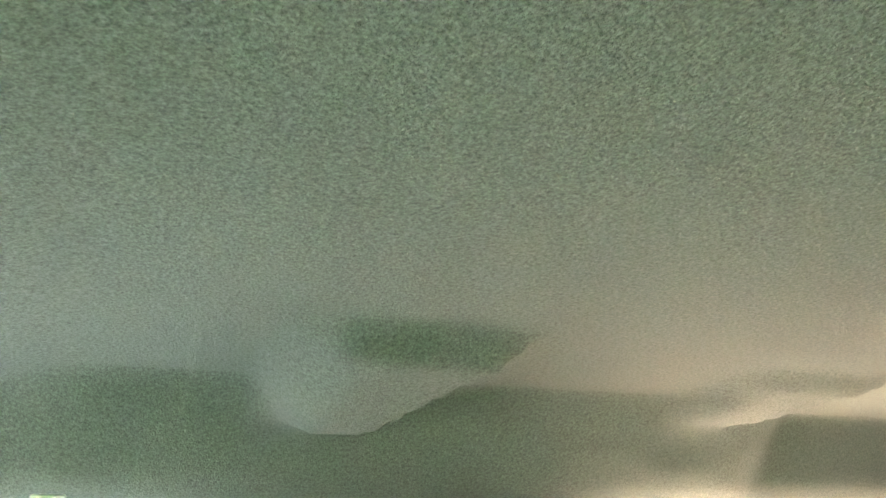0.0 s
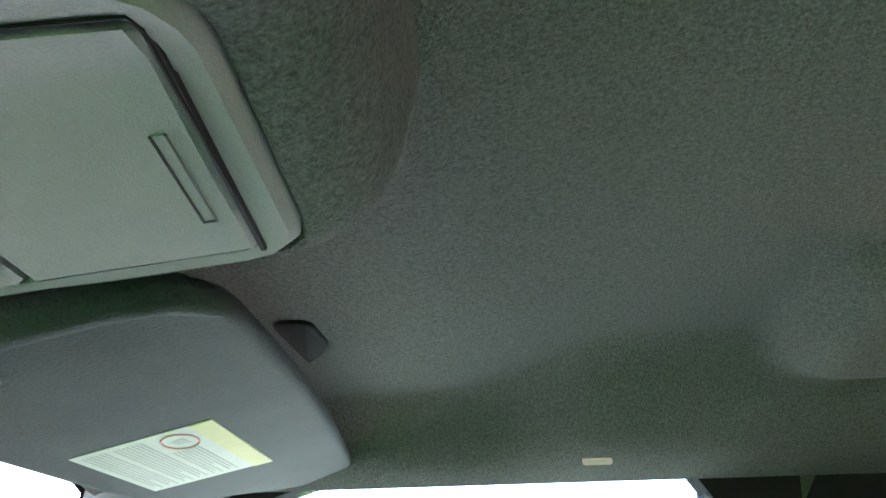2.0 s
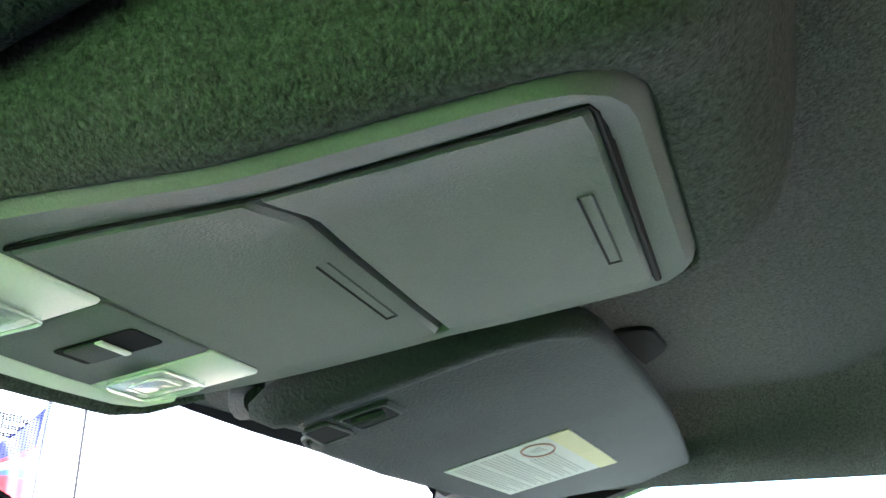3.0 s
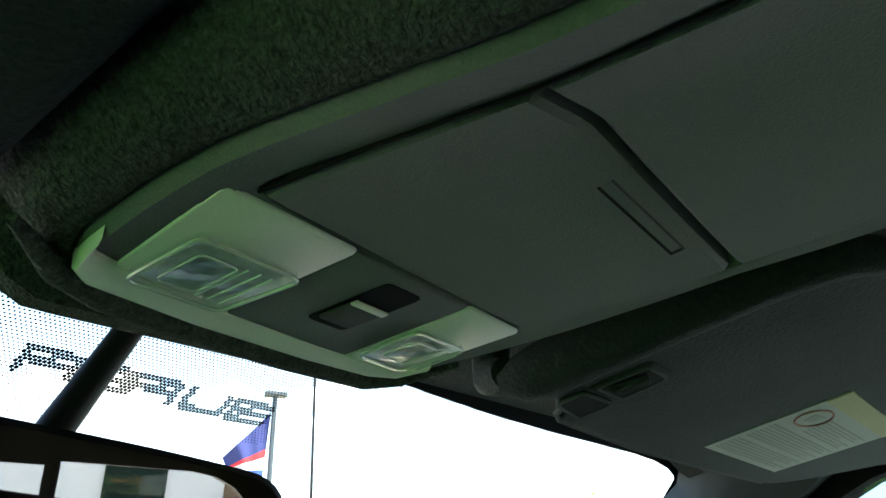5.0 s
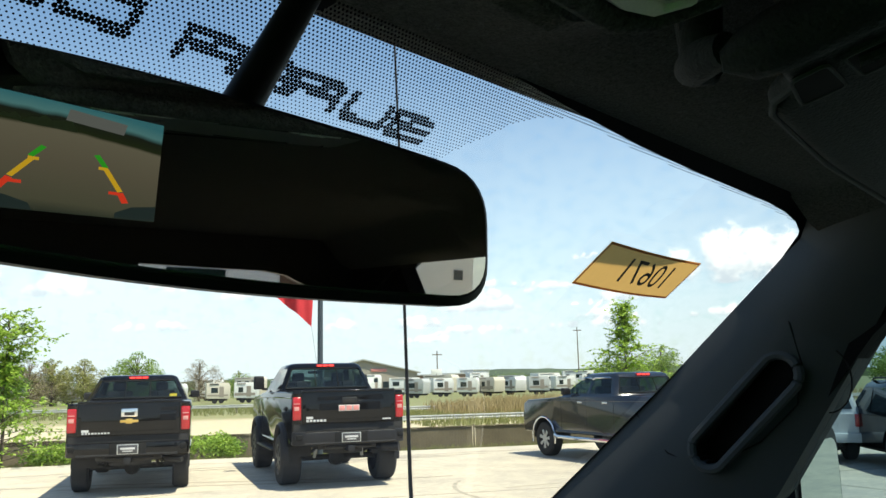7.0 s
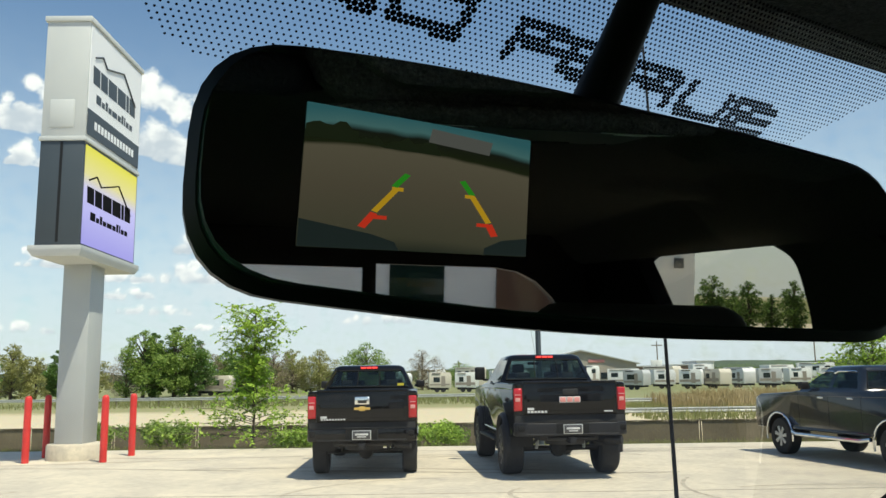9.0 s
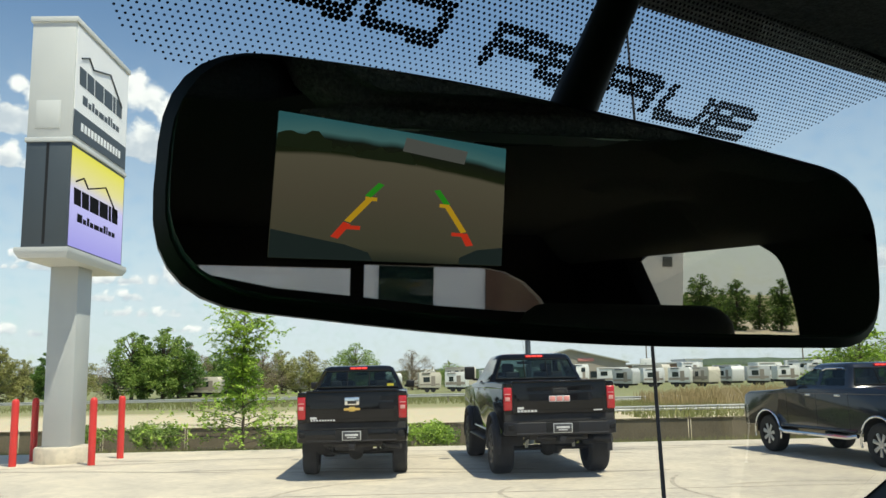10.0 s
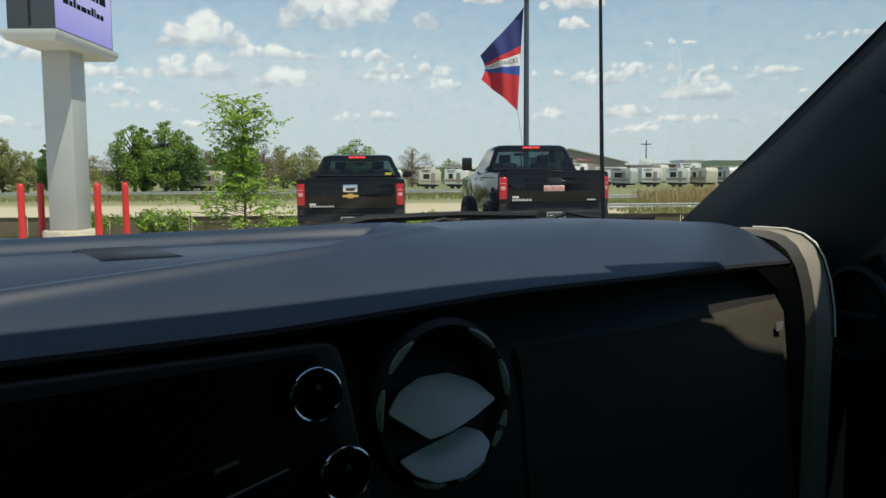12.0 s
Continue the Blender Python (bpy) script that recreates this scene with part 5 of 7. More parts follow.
def wheel_arc(cy, r, z_low, n=10):
    """Points of a wheel opening, front to back."""
    pts = []
    a0 = math.asin(max(-0.95, min(0.95, (z_low[0] - z_low[1]) / r)))
    for k in range(n + 1):
        a = a0 + (math.pi - 2 * a0) * k / n
        pts.append((cy + r * math.cos(a), z_low[1] + r * math.sin(a)))
    return pts


def pickup(at, label, paint, lift=0.0, tyre=0.41, width=2.02, rim=None, marks="gold", boards=False, arch=None, tall=0.0, head=0.0, bumper=None):
    """A crew cab pickup; its origin is on the ground under the rear axle, y looks ahead."""
    t = thing("pickup_truck", label, "truck", "parked trucks", at=at)
    w, L, wb = width / 2, lift, 3.66
    low, rail, roof_z = 0.60 + L, 1.36 + L + tall, 1.875 + L + tall + head
    belt = rail
    arc_r, hub = tyre + 0.085, tyre + 0.02 + L * 0.4
    prof = [(-1.13, low + 0.10), (-1.15, rail - 0.03), (-1.12, rail), (0.72, rail), (0.735, belt + 0.005), (2.95, belt - 0.02), (3.15, belt - 0.05), (4.38, belt - 0.11), (4.58, belt - 0.19), (4.66, low + 0.25), (4.58, low - 0.02)]
    prof += wheel_arc(wb, arc_r, (low - 0.02, hub)) + [(wb - arc_r - 0.25, low - 0.02), (arc_r + 0.3, low - 0.02)] + wheel_arc(0, arc_r, (low - 0.02, hub))
    rings = []
    for x, k in ((-w, 0.955), (-w + 0.012, 0.982), (-w + 0.04, 0.995), (-w + 0.09, 1.0), (w - 0.09, 1.0), (w - 0.04, 0.995), (w - 0.012, 0.982), (w, 0.955)):
        rings.append([(x, 1.7 + (y - 1.7) * (1 - (1 - k) * 0.35), 0.95 + L + (z - 0.95 - L) * k) for y, z in prof])
    part("body", loft(rings), paint, t, "glossy body with bed and hood")

    # the cab's frame, open at the windows: half width, rear and front at each height
    def ring(z, k, y0, y1):
        return [(-k, y0 + 0.07, z), (-k * 0.91, y0, z), (k * 0.91, y0, z), (k, y0 + 0.07, z), (k, y1 - 0.12, z), (k * 0.88, y1, z), (-k * 0.88, y1, z), (-k, y1 - 0.12, z)]
    zb, zt = belt + 0.045, roof_z - 0.115
    kb, kt, rb, rt, fb, ft = w - 0.095, w - 0.265, 0.80, 0.975, 2.92, 2.31
    levels = [ring(belt - 0.03, w - 0.05, 0.75, 3.02), ring(zb, kb, rb, fb), ring(zt, kt, rt, ft), ring(roof_z - 0.05, w - 0.30, 1.015, 2.24), ring(roof_z - 0.015, w - 0.37, 1.10, 2.14), ring(roof_z, w - 0.55, 1.30, 2.00)]
    b = bmesh.new()
    vs = [[b.verts.new(p) for p in r] for r in levels]
    for n_lvl, (lo, hi) in enumerate(zip(vs, vs[1:])):
        for i in range(8):
            if n_lvl == 1 and i % 2:
                continue
            b.faces.new((lo[i], lo[(i + 1) % 8], hi[(i + 1) % 8], hi[i]))
    b.faces.new(vs[-1])
    part("cab", b, paint, t, "cab with roof and pillars")

    def on_side(sg, y, f):
        return Vector((sg * (kb + (kt - kb) * f), y, zb + (zt - zb) * f))
    part("rear_window", prism([(-kb * 0.91, rb, zb), (kb * 0.91, rb, zb), (kt * 0.91, rt, zt), (-kt * 0.91, rt, zt)], (0, 0.006, 0)), M_CARTINT, t, "tinted rear window", smooth=False).visible_shadow = False
    seal = [(-kb * 0.90, rb, zb + 0.01), (kb * 0.90, rb, zb + 0.01), (kt * 0.90, rt, zt - 0.01), (-kt * 0.90, rt, zt - 0.01)]
    part("window_seal", tube(seal + seal[:1], 0.016, 6), M_RUBBER, t)
    for dx in (-0.235, 0.235):
        part("slider_rail", tube([(dx, rb - 0.004, zb + 0.01), (dx * 0.97, rt - 0.004, zt - 0.01)], 0.011, 6), M_RUBBER, t)
    part("windshield", prism([(-kb * 0.88, fb, zb), (kb * 0.88, fb, zb), (kt * 0.88, ft, zt), (-kt * 0.88, ft, zt)], (0, -0.006, 0)), M_CARTINT, t, smooth=False).visible_shadow = False
    for x in (-0.42, 0.42):
        part("front_seat", box(x - 0.27, x + 0.27, 1.78, 1.93, belt - 0.05, belt + 0.20, 0.05, 3), M_UNDER, t)
        part("headrest", box(x - 0.13, x + 0.13, 1.77, 1.86, belt + 0.19, belt + 0.38, 0.04, 3), M_UNDER, t)
        part("headrest", box(x * 1.15 - 0.12, x * 1.15 + 0.12, 0.99, 1.07, belt + 0.06, belt + 0.20, 0.03, 2), M_UNDER, t)
    part("rear_seat", box(-w + 0.24, w - 0.24, 0.96, 1.10, belt - 0.05, belt + 0.085, 0.03, 2), M_UNDER, t)
    part("dash_top", box(-w + 0.22, w - 0.22, 2.45, 2.84, belt - 0.05, belt + 0.035, 0.02, 2), M_UNDER, t)
    part("inner_mirror", box(-0.12, 0.12, 2.28, 2.31, zt - 0.09, zt - 0.03, 0.01), M_UNDER, t)
    for s in (-1, 1):
        for y0, y1, y2, y3, nm in ((rb + 0.07, rb + 0.19, rt + 0.17, rt + 0.07, "rear_pillar"), (1.79, 1.89, 1.87, 1.79, "door_pillar")):
            part(nm, prism([on_side(s, y0, 0), on_side(s, y1, 0), on_side(s, y2, 1), on_side(s, y3, 1)], (-s * 0.03, 0, 0)), paint, t, smooth=False)
        for y0, y1, y2, y3 in ((rb + 0.19, 1.79, 1.79, rt + 0.17), (1.89, fb - 0.12, ft - 0.12, 1.87)):
            part("side_window", prism([on_side(s, y0, 0), on_side(s, y1, 0), on_side(s, y2, 1), on_side(s, y3, 1)], (-s * 0.006, 0, 0)), M_CARTINT, t, "tinted door window", smooth=False).visible_shadow = False
            if boards:
                vent_line = [on_side(s, y3 - 0.02, 0.93), on_side(s, y3 + 0.06, 0.99), on_side(s, y2 - 0.06, 0.99), on_side(s, y2 + 0.04, 0.88)]
                part("window_visor", tube([p + Vector((s * 0.012, 0, 0)) for p in vent_line], 0.018, 6), M_CHROME, t, "bright rain visor over the window")
        for y in (1.02, 1.98):
            part("door_handle", box(s * (w - 0.005) - 0.012, s * (w - 0.005) + 0.022, y, y + 0.19, belt - 0.17, belt - 0.13, 0.010), M_CHROME if boards else paint, t)
        for y in (0.80, 1.82, 2.86):
            part("door_gap", box(s * (w - 0.001) - 0.002, s * (w - 0.001) + 0.002, y - 0.006, y + 0.006, low + 0.05, belt - 0.06), M_UNDER, t, smooth=False)
        part("side_crease", tube([(s * (w - 0.003), -1.05, belt - 0.10), (s * (w - 0.003), 3.1, belt - 0.12), (s * (w - 0.012), 4.3, belt - 0.20)], 0.012, 6), paint, t)
        part("rocker", tube([(s * (w - 0.012), 0.62, low + 0.03), (s * (w - 0.012), 3.1, low + 0.03)], 0.035, 8), paint, t)
        big = lift > 0.1
        mx = s * (w + (0.13 if big else 0.07))
        part("wing_mirror", box(mx - (0.11 if big else 0.095), mx + (0.11 if big else 0.095), 2.44, 2.60, belt + (0.05 if big else 0.02), belt + (0.34 if big else 0.18), 0.035, 3), M_BLACK, t, "black wing mirror")
        part("mirror_stalk", box(s * (w - 0.06) if s > 0 else s * (w - 0.06) - 0.12, s * (w - 0.06) + 0.12 if s > 0 else s * (w - 0.06), 2.48, 2.55, belt + 0.03, belt + 0.08, 0.01), M_BLACK, t)
        tl = part("tail_lamp", box(s * (w - 0.085) - 0.075, s * (w - 0.085) + 0.078, -1.175, -1.00, rail - 0.50, rail - 0.09, 0.022, 3), M_TAIL, t, "red tail lamp")
        part("reverse_lens", box(s * (w - 0.080) - 0.045, s * (w - 0.080) + 0.045, -1.181, -1.16, rail - 0.33, rail - 0.26, 0.008), M_TAILCLEAR, tl, "pale reversing lens")
        part("lamp_bar", box(s * (w - 0.080) - 0.055, s * (w - 0.080) + 0.055, -1.180, -1.165, rail - 0.215, rail - 0.20, 0.004), M_TAILCLEAR, tl)
        for y in (0.0, wb):
            wheel(t, s * (w - 0.155 + (0.04 if big else 0)), y, tyre, 0.29 if not big else 0.38, rim or M_ALLOY, s)
            liner = [(y + arc_r * 0.98 * math.cos(a), hub + arc_r * 0.98 * math.sin(a)) for a in (math.pi * k / 10 for k in range(11))]
            part("wheel_well", loft([[(s * (w - 0.46), q, z) for q, z in liner], [(s * (w - 0.02), q, z) for q, z in liner]], closed=False), M_UNDER, t)
            if arch:
                lip = [(s * (w + 0.008), y + arc_r * 1.03 * math.cos(a), hub + arc_r * 1.03 * math.sin(a)) for a in (math.radians(-12) + math.radians(204) * k / 16 for k in range(17))]
                if big:
                    part("arch_flare", loft([[(s * (w + o), y + (q[1] - y) * k, hub + (q[2] - hub) * k) for q in lip] for o, k in ((-0.03, 1.10), (0.055, 1.07), (0.085, 1.0), (0.02, 0.95))], closed=False), arch, t, "wide black wheel arch flare")
                else:
                    part("arch_trim", tube(lip, 0.022, 8), arch, t, "chrome wheel arch trim")
        if boards:
            part("running_board", tube([(s * (w + 0.04), 0.55, low - 0.06), (s * (w + 0.07), 0.8, low - 0.10), (s * (w + 0.07), 2.9, low - 0.10), (s * (w + 0.04), 3.1, low - 0.06)], 0.045, 8), M_CHROME, t, "tubular chrome side step")
        if big:
            part("side_step", box(s * w - 0.10, s * w + 0.10, 0.75, 3.0, low - 0.17, low - 0.12, 0.02), M_BLACK, t)
    # the tail
    g0 = rail - 0.565
    gate = part("tailgate", box(-w + 0.175, w - 0.175, -1.178, -1.12, g0, rail + 0.008, 0.018, 3), paint, t, "tailgate with handle and emblem")
    part("gate_panel", box(-w + 0.24, w - 0.24, -1.190, -1.165, g0 + 0.07, rail - 0.16, 0.012, 3), paint, gate)
    part("gate_cap", box(-w + 0.175, w - 0.175, -1.195, -1.08, rail - 0.012, rail + 0.030, 0.014, 3), paint, gate, "lip along the tailgate top")
    for s in (-1, 1):
        part("gate_gap", box(s * (w - 0.172) - 0.004, s * (w - 0.172) + 0.004, -1.176, -1.12, g0, rail - 0.01), M_UNDER, gate, smooth=False)
    if marks == "gold" and tall > 0:
        part("window_sticker", box(kb * 0.91 - 0.24, kb * 0.91 - 0.10, rb - 0.004, rb + 0.002, zb + 0.03, zb + 0.08), M_STICKER, t, "small yellow window sticker", smooth=False)
    if marks == "gold":
        part("gate_handle", box(-0.14, 0.14, -1.200, -1.17, rail - 0.25, rail - 0.10, 0.016, 3), M_CHROME, gate, "chrome tailgate handle")
        part("handle_recess", box(-0.085, 0.085, -1.203, -1.19, rail - 0.225, rail - 0.165, 0.008), M_UNDER, gate)
        em = bmesh.new()
        merged(em, box(-0.15, 0.15, -1.203, -1.176, rail - 0.345, rail - 0.300, 0.006))
        merged(em, box(-0.055, 0.055, -1.204, -1.176, rail - 0.365, rail - 0.280, 0.006))
        part("emblem", em, M_GOLD, gate, "gold plain emblem")
        for k in range(9):
            part("badge_bar", box(-w + 0.26 + k * 0.052, -w + 0.292 + k * 0.052, -1.197, -1.176, g0 + 0.035, g0 + 0.062), M_SILVERMARK, gate, smooth=False)
        part("badge_bar", box(-w + 0.25, -w + 0.37, -1.197, -1.176, g0 + 0.07, g0 + 0.11), M_SILVERMARK, gate, smooth=False)
    else:
        part("gate_handle", box(-0.14, 0.14, -1.200, -1.17, rail - 0.225, rail - 0.11, 0.014, 3), M_BLACK, gate, "black tailgate handle")
        part("handle_recess", box(-0.085, 0.085, -1.203, -1.19, rail - 0.205, rail - 0.15, 0.008), M_UNDER, gate)
        for k in range(3):
            part("emblem_block", box(-0.19 + k * 0.13, -0.085 + k * 0.13, -1.206, -1.176, rail - 0.345, rail - 0.258, 0.008), M_REDMARK, gate, "red block emblem with pale edge")
            part("emblem_edge", box(-0.20 + k * 0.13, -0.075 + k * 0.13, -1.202, -1.176, rail - 0.355, rail - 0.248, 0.008), M_SILVERMARK, gate)
        part("badge_bar", box(-w + 0.25, -w + 0.37, -1.197, -1.176, g0 + 0.085, g0 + 0.125), M_SILVERMARK, gate, smooth=False)
        for k in range(6):
            part("badge_bar", box(-w + 0.25 + k * 0.062, -w + 0.295 + k * 0.062, -1.197, -1.176, g0 + 0.035, g0 + 0.072), M_SILVERMARK, gate, smooth=False)
        part("badge_bar", box(w - 0.42, w - 0.26, -1.197, -1.176, g0 + 0.04, g0 + 0.062), M_SILVERMARK, gate, smooth=False)
    part("tail_skirt", box(-w + 0.03, w - 0.03, -1.14, -1.0, low + 0.10, g0 + 0.01, 0.02), M_UNDER, t)
    b0 = low + 0.045
    outline = rounded([(-w + 0.005, -0.98), (-w + 0.005, -1.19), (-w + 0.20, -1.33), (w - 0.20, -1.33), (w - 0.005, -1.19), (w - 0.005, -0.98)], 0.06, 4)
    bump = part("rear_bumper", prism([(x, y, b0) for x, y in outline], (0, 0, 0.235), 0.024, 3), bumper or paint, t, "rear step bumper")
    part("step_pad", box(-w + 0.22, w - 0.22, -1.325, -1.18, b0 + 0.230, b0 + 0.248, 0.006), M_RUBBER, bump)
    part("bumper_lip", tube([(-w + 0.20, -1.325, b0 + 0.03), (w - 0.20, -1.325, b0 + 0.03)], 0.018, 8), M_BLACK, bump)
    for s in (-1, 1):
        part("corner_step", box(s * (w - 0.14) - 0.085, s * (w - 0.14) + 0.085, -1.305, -1.20, b0 + 0.09, b0 + 0.19, 0.02, 2), M_RUBBER, bump)
    part("plate_recess", box(-0.30, 0.30, -1.338, -1.31, b0 + 0.015, b0 + 0.225, 0.012), M_RUBBER, bump)
    pl = part("plate_frame", box(-0.175, 0.175, -1.346, -1.33, b0 + 0.035, b0 + 0.205, 0.008), M_STEEL, bump)
    part("plate", box(-0.158, 0.158, -1.350, -1.34, b0 + 0.048, b0 + 0.192, 0.004), M_PLATE, pl)
    for k, (x0, x1, z0, z1) in enumerate(((-0.12, 0.12, 0.115, 0.150), (-0.085, 0.085, 0.080, 0.098))):
        part("plate_mark", box(x0, x1, -1.353, -1.345, b0 + z0, b0 + z1, 0.003), M_SILVERMARK, pl)
    hitch = part("hitch", box(-0.06, 0.06, -1.34, -0.9, low - 0.085, low + 0.02, 0.01), M_BLACK, t)
    part("hitch_bar", tube([(-0.42, -1.12, low - 0.01), (0.42, -1.12, low - 0.01)], 0.035, 8), M_UNDER, hitch)
    part("axle", tube([(-w + 0.25, 0, tyre), (w - 0.25, 0, tyre)], 0.055, 10), M_UNDER, t)
    part("differential", loft([[(r * math.cos(a) * 0.9, yy, tyre + r * math.sin(a)) for a in (math.tau * k / 12 for k in range(12))] for yy, r in ((-0.18, 0.05), (-0.12, 0.15), (0.05, 0.17), (0.2, 0.06))]), M_UNDER, t)
    for s in (-1, 1):
        part("damper", tube([(s * 0.46, -0.22, tyre + 0.02), (s * 0.42, -0.35, low + 0.12)], 0.032, 8), M_STEEL if lift > 0.1 else M_UNDER, t)
        part("leaf_spring", tube([(s * 0.52, -0.75, low - 0.02), (s * 0.52, 0.0, tyre + 0.07), (s * 0.52, 0.8, low)], 0.03, 6), M_UNDER, t)
    part("chassis", box(-0.55, 0.55, -1.0, 4.3, low - 0.06, low + 0.10, 0.03), M_UNDER, t)
    part("spare_wheel", loft([[(r * math.cos(a), -0.62 + r * math.sin(a), z) for a in (math.tau * k / 20 for k in range(20))] for z, r in ((low - 0.12, 0.30), (low - 0.14, 0.36), (low - 0.0, 0.38), (low + 0.02, 0.30))]), M_TYRE, t)
    tip = 0.045 if lift <= 0.1 else 0.08
    part("exhaust", tube([(w - 0.52, -0.5, low - 0.02), (w - 0.36, -1.1, low - 0.04), (w - 0.12, -1.24, low - 0.05)], tip, 12), M_UNDER if lift <= 0.1 else M_BLACK, t)
    lamp = part("high_brake_lamp", box(-0.19, 0.19, 0.985, 1.06, roof_z - 0.085, roof_z - 0.035, 0.01), M_TAIL, t)
    for x in (-0.12, 0.0, 0.12):
        part("lamp_cell", box(x - 0.05, x + 0.05, 0.978, 0.99, roof_z - 0.078, roof_z - 0.045, 0.004), M_BRAKELIT, lamp)
    for s in (-1, 1):
        part("headlamp", box(s * (w - 0.2) - 0.16, s * (w - 0.2) + 0.16, 4.50, 4.60, belt - 0.50, belt - 0.30, 0.03), M_TAILCLEAR, t)
    return t


pickup(parked(-1.50, 15.25, -2.0), "black crew cab pickup with gold emblem and chrome handle", M_PAINTBLACK, lift=0.05, tyre=0.42, width=2.05, rim=M_ALLOY, marks="gold", tall=0.20)
pickup(parked(1.91, 14.8, -5.0), "lifted black pickup on wide off-road tyres", M_PAINTBLACK, lift=0.14, tyre=0.47, width=2.07, rim=M_DARKWHEEL, marks="red", arch=M_BLACK, tall=0.22, head=0.06, bumper=M_BLACK)
pickup(parked(8.42, 14.45, -10.5), "charcoal crew cab pickup with chrome arches and side steps", M_PAINTGREY, lift=0.0, tyre=0.41, width=2.02, rim=M_ALLOY, marks="gold", boards=True, arch=M_CHROME, tall=0.10)


def suv(at, label, paint):
    t = thing("sport_utility_vehicle", label, "car", "parked cars", at=at)
    w, tyre, wb = 0.92, 0.36, 2.75
    prof = [(-0.92, 0.45), (-0.95, 1.0), (2.4, 1.02), (3.6, 0.95), (3.72, 0.75), (3.68, 0.40)] + wheel_arc(wb, 0.42, (0.38, 0.37)) + wheel_arc(0, 0.42, (0.38, 0.37))
    part("body", loft([[(x, 1.4 + (y - 1.4) * k, 0.7 + (z - 0.7) * k) for y, z in prof] for x, k in ((-w, 0.98), (-w + 0.05, 1), (w - 0.05, 1), (w, 0.98))]), paint, t)

    def ring(z, k, y0, y1):
        return [(-k, y0 + 0.06, z), (-k + 0.06, y0, z), (k - 0.06, y0, z), (k, y0 + 0.06, z), (k, y1 - 0.1, z), (k - 0.1, y1, z), (-k + 0.1, y1, z), (-k, y1 - 0.1, z)]
    part("cab", loft([ring(0.98, 0.89, -0.93, 2.45), ring(1.10, 0.87, -0.91, 2.3), ring(1.60, 0.74, -0.78, 1.6), ring(1.68, 0.66, -0.66, 1.45)]), paint, t)
    part("rear_window", prism([(-0.74, -0.925, 1.10), (0.74, -0.925, 1.10), (0.64, -0.83, 1.54), (-0.64, -0.83, 1.54)], (0, 0.01, 0)), M_CARGLASS, t, smooth=False)
    for s in (-1, 1):
        for y0, y1, y2, y3 in ((-0.78, 0.10, 0.12, -0.66), (0.18, 1.0, 0.98, 0.20), (1.06, 2.1, 1.52, 1.05)):
            part("side_window", prism([(s * 0.878, y0, 1.08), (s * 0.878, y1, 1.08), (s * 0.768, y2, 1.55), (s * 0.768, y3, 1.55)], (s * 0.006, 0, 0)), M_CARGLASS, t, smooth=False)
        part("tail_lamp", box(s * 0.84 - 0.075, s * 0.84 + 0.085, -0.975, -0.86, 0.74, 1.0, 0.015), M_TAIL, t)
        for y in (0.0, wb):
            wheel(t, s * 0.80, y, tyre, 0.24, M_ALLOY, s)
        part("wing_mirror", box(s * 1.0 - 0.09, s * 1.0 + 0.09, 1.95, 2.08, 1.06, 1.22, 0.03), M_BLACK, t)
        part("roof_rail", tube([(s * 0.64, -0.6, 1.69), (s * 0.64, -0.5, 1.73), (s * 0.64, 1.3, 1.73), (s * 0.64, 1.4, 1.69)], 0.018, 6), M_BLACK, t)
    part("rear_bumper", box(-w + 0.01, w - 0.01, -1.03, -0.85, 0.42, 0.62, 0.03), M_BLACK if paint is not M_PAINTWHITE else paint, t)
    part("hatch_handle", box(-0.14, 0.14, -0.985, -0.95, 0.86, 0.95, 0.01), M_BLACK, t)
    part("chassis", box(-0.6, 0.6, -0.7, 3.3, 0.25, 0.45, 0.02), M_UNDER, t)
    return t


def bearing_pose(deg, dist, heading):
    b = radians(deg)
    return pose(EYE0.x + math.sin(b) * dist * OUT, EYE0.y + math.cos(b) * dist * OUT, level(0), 0, 0, -heading)


suv(bearing_pose(71.3, 18.2, 62.0), "white sport utility vehicle with dark rear glass", M_PAINTWHITE)
suv(bearing_pose(78.6, 16.4, 56.0), "black sport utility vehicle parked in the row", M_PAINTBLACK)
suv(bearing_pose(65.0, 22.5, 60.0), "dark blue car beyond the white one", M_PAINTBLUE)

# ---- pylon sign ----
M_POLEGREY = material("pole_grey_paint", (0.43, 0.45, 0.45), 0.5, vary=0.06, scale=1.5, fine=60)
sign = thing("pylon_sign", "tall grey pylon sign with a white panel over a lit board", "sign", at=facing(-8.22, 18.6, -1.0))
SX, SY0, SY1 = 0.47, -1.6, 1.6
part("footing", loft([[(-0.03 + r * math.cos(a), r * math.sin(a), z) for a in (math.tau * k / 32 for k in range(32))] for z, r in ((-0.02, 0.62), (0.30, 0.62), (0.34, 0.59))]), M_CONCRETE, sign, "round concrete footing")
part("pole", box(-0.42, 0.20, -0.26, 0.52, 0.3, 4.45, 0.01), M_POLEGREY, sign, "square grey steel pole")
part("flange", loft([[(x * k, 0 + y * k2, z) for x, y in ((-1, -1), (1, -1), (1, 1), (-1, 1))] for k, k2, z in ((SX + 0.02, 1.62, 4.30), (SX + 0.09, 1.70, 4.42), (SX + 0.09, 1.70, 4.52), (SX, 1.6, 4.52))]), M_SIGNGREY, sign)
part("lower_cabinet", box(-SX, SX, SY0, SY1, 4.5, 6.84, 0.015), M_SLATE, sign, "dark slate cabinet")
part("cabinet_seam", box(-0.04, 0.02, SY0 - 0.004, SY0 + 0.004, 4.6, 6.78), M_BLACK, sign, smooth=False)
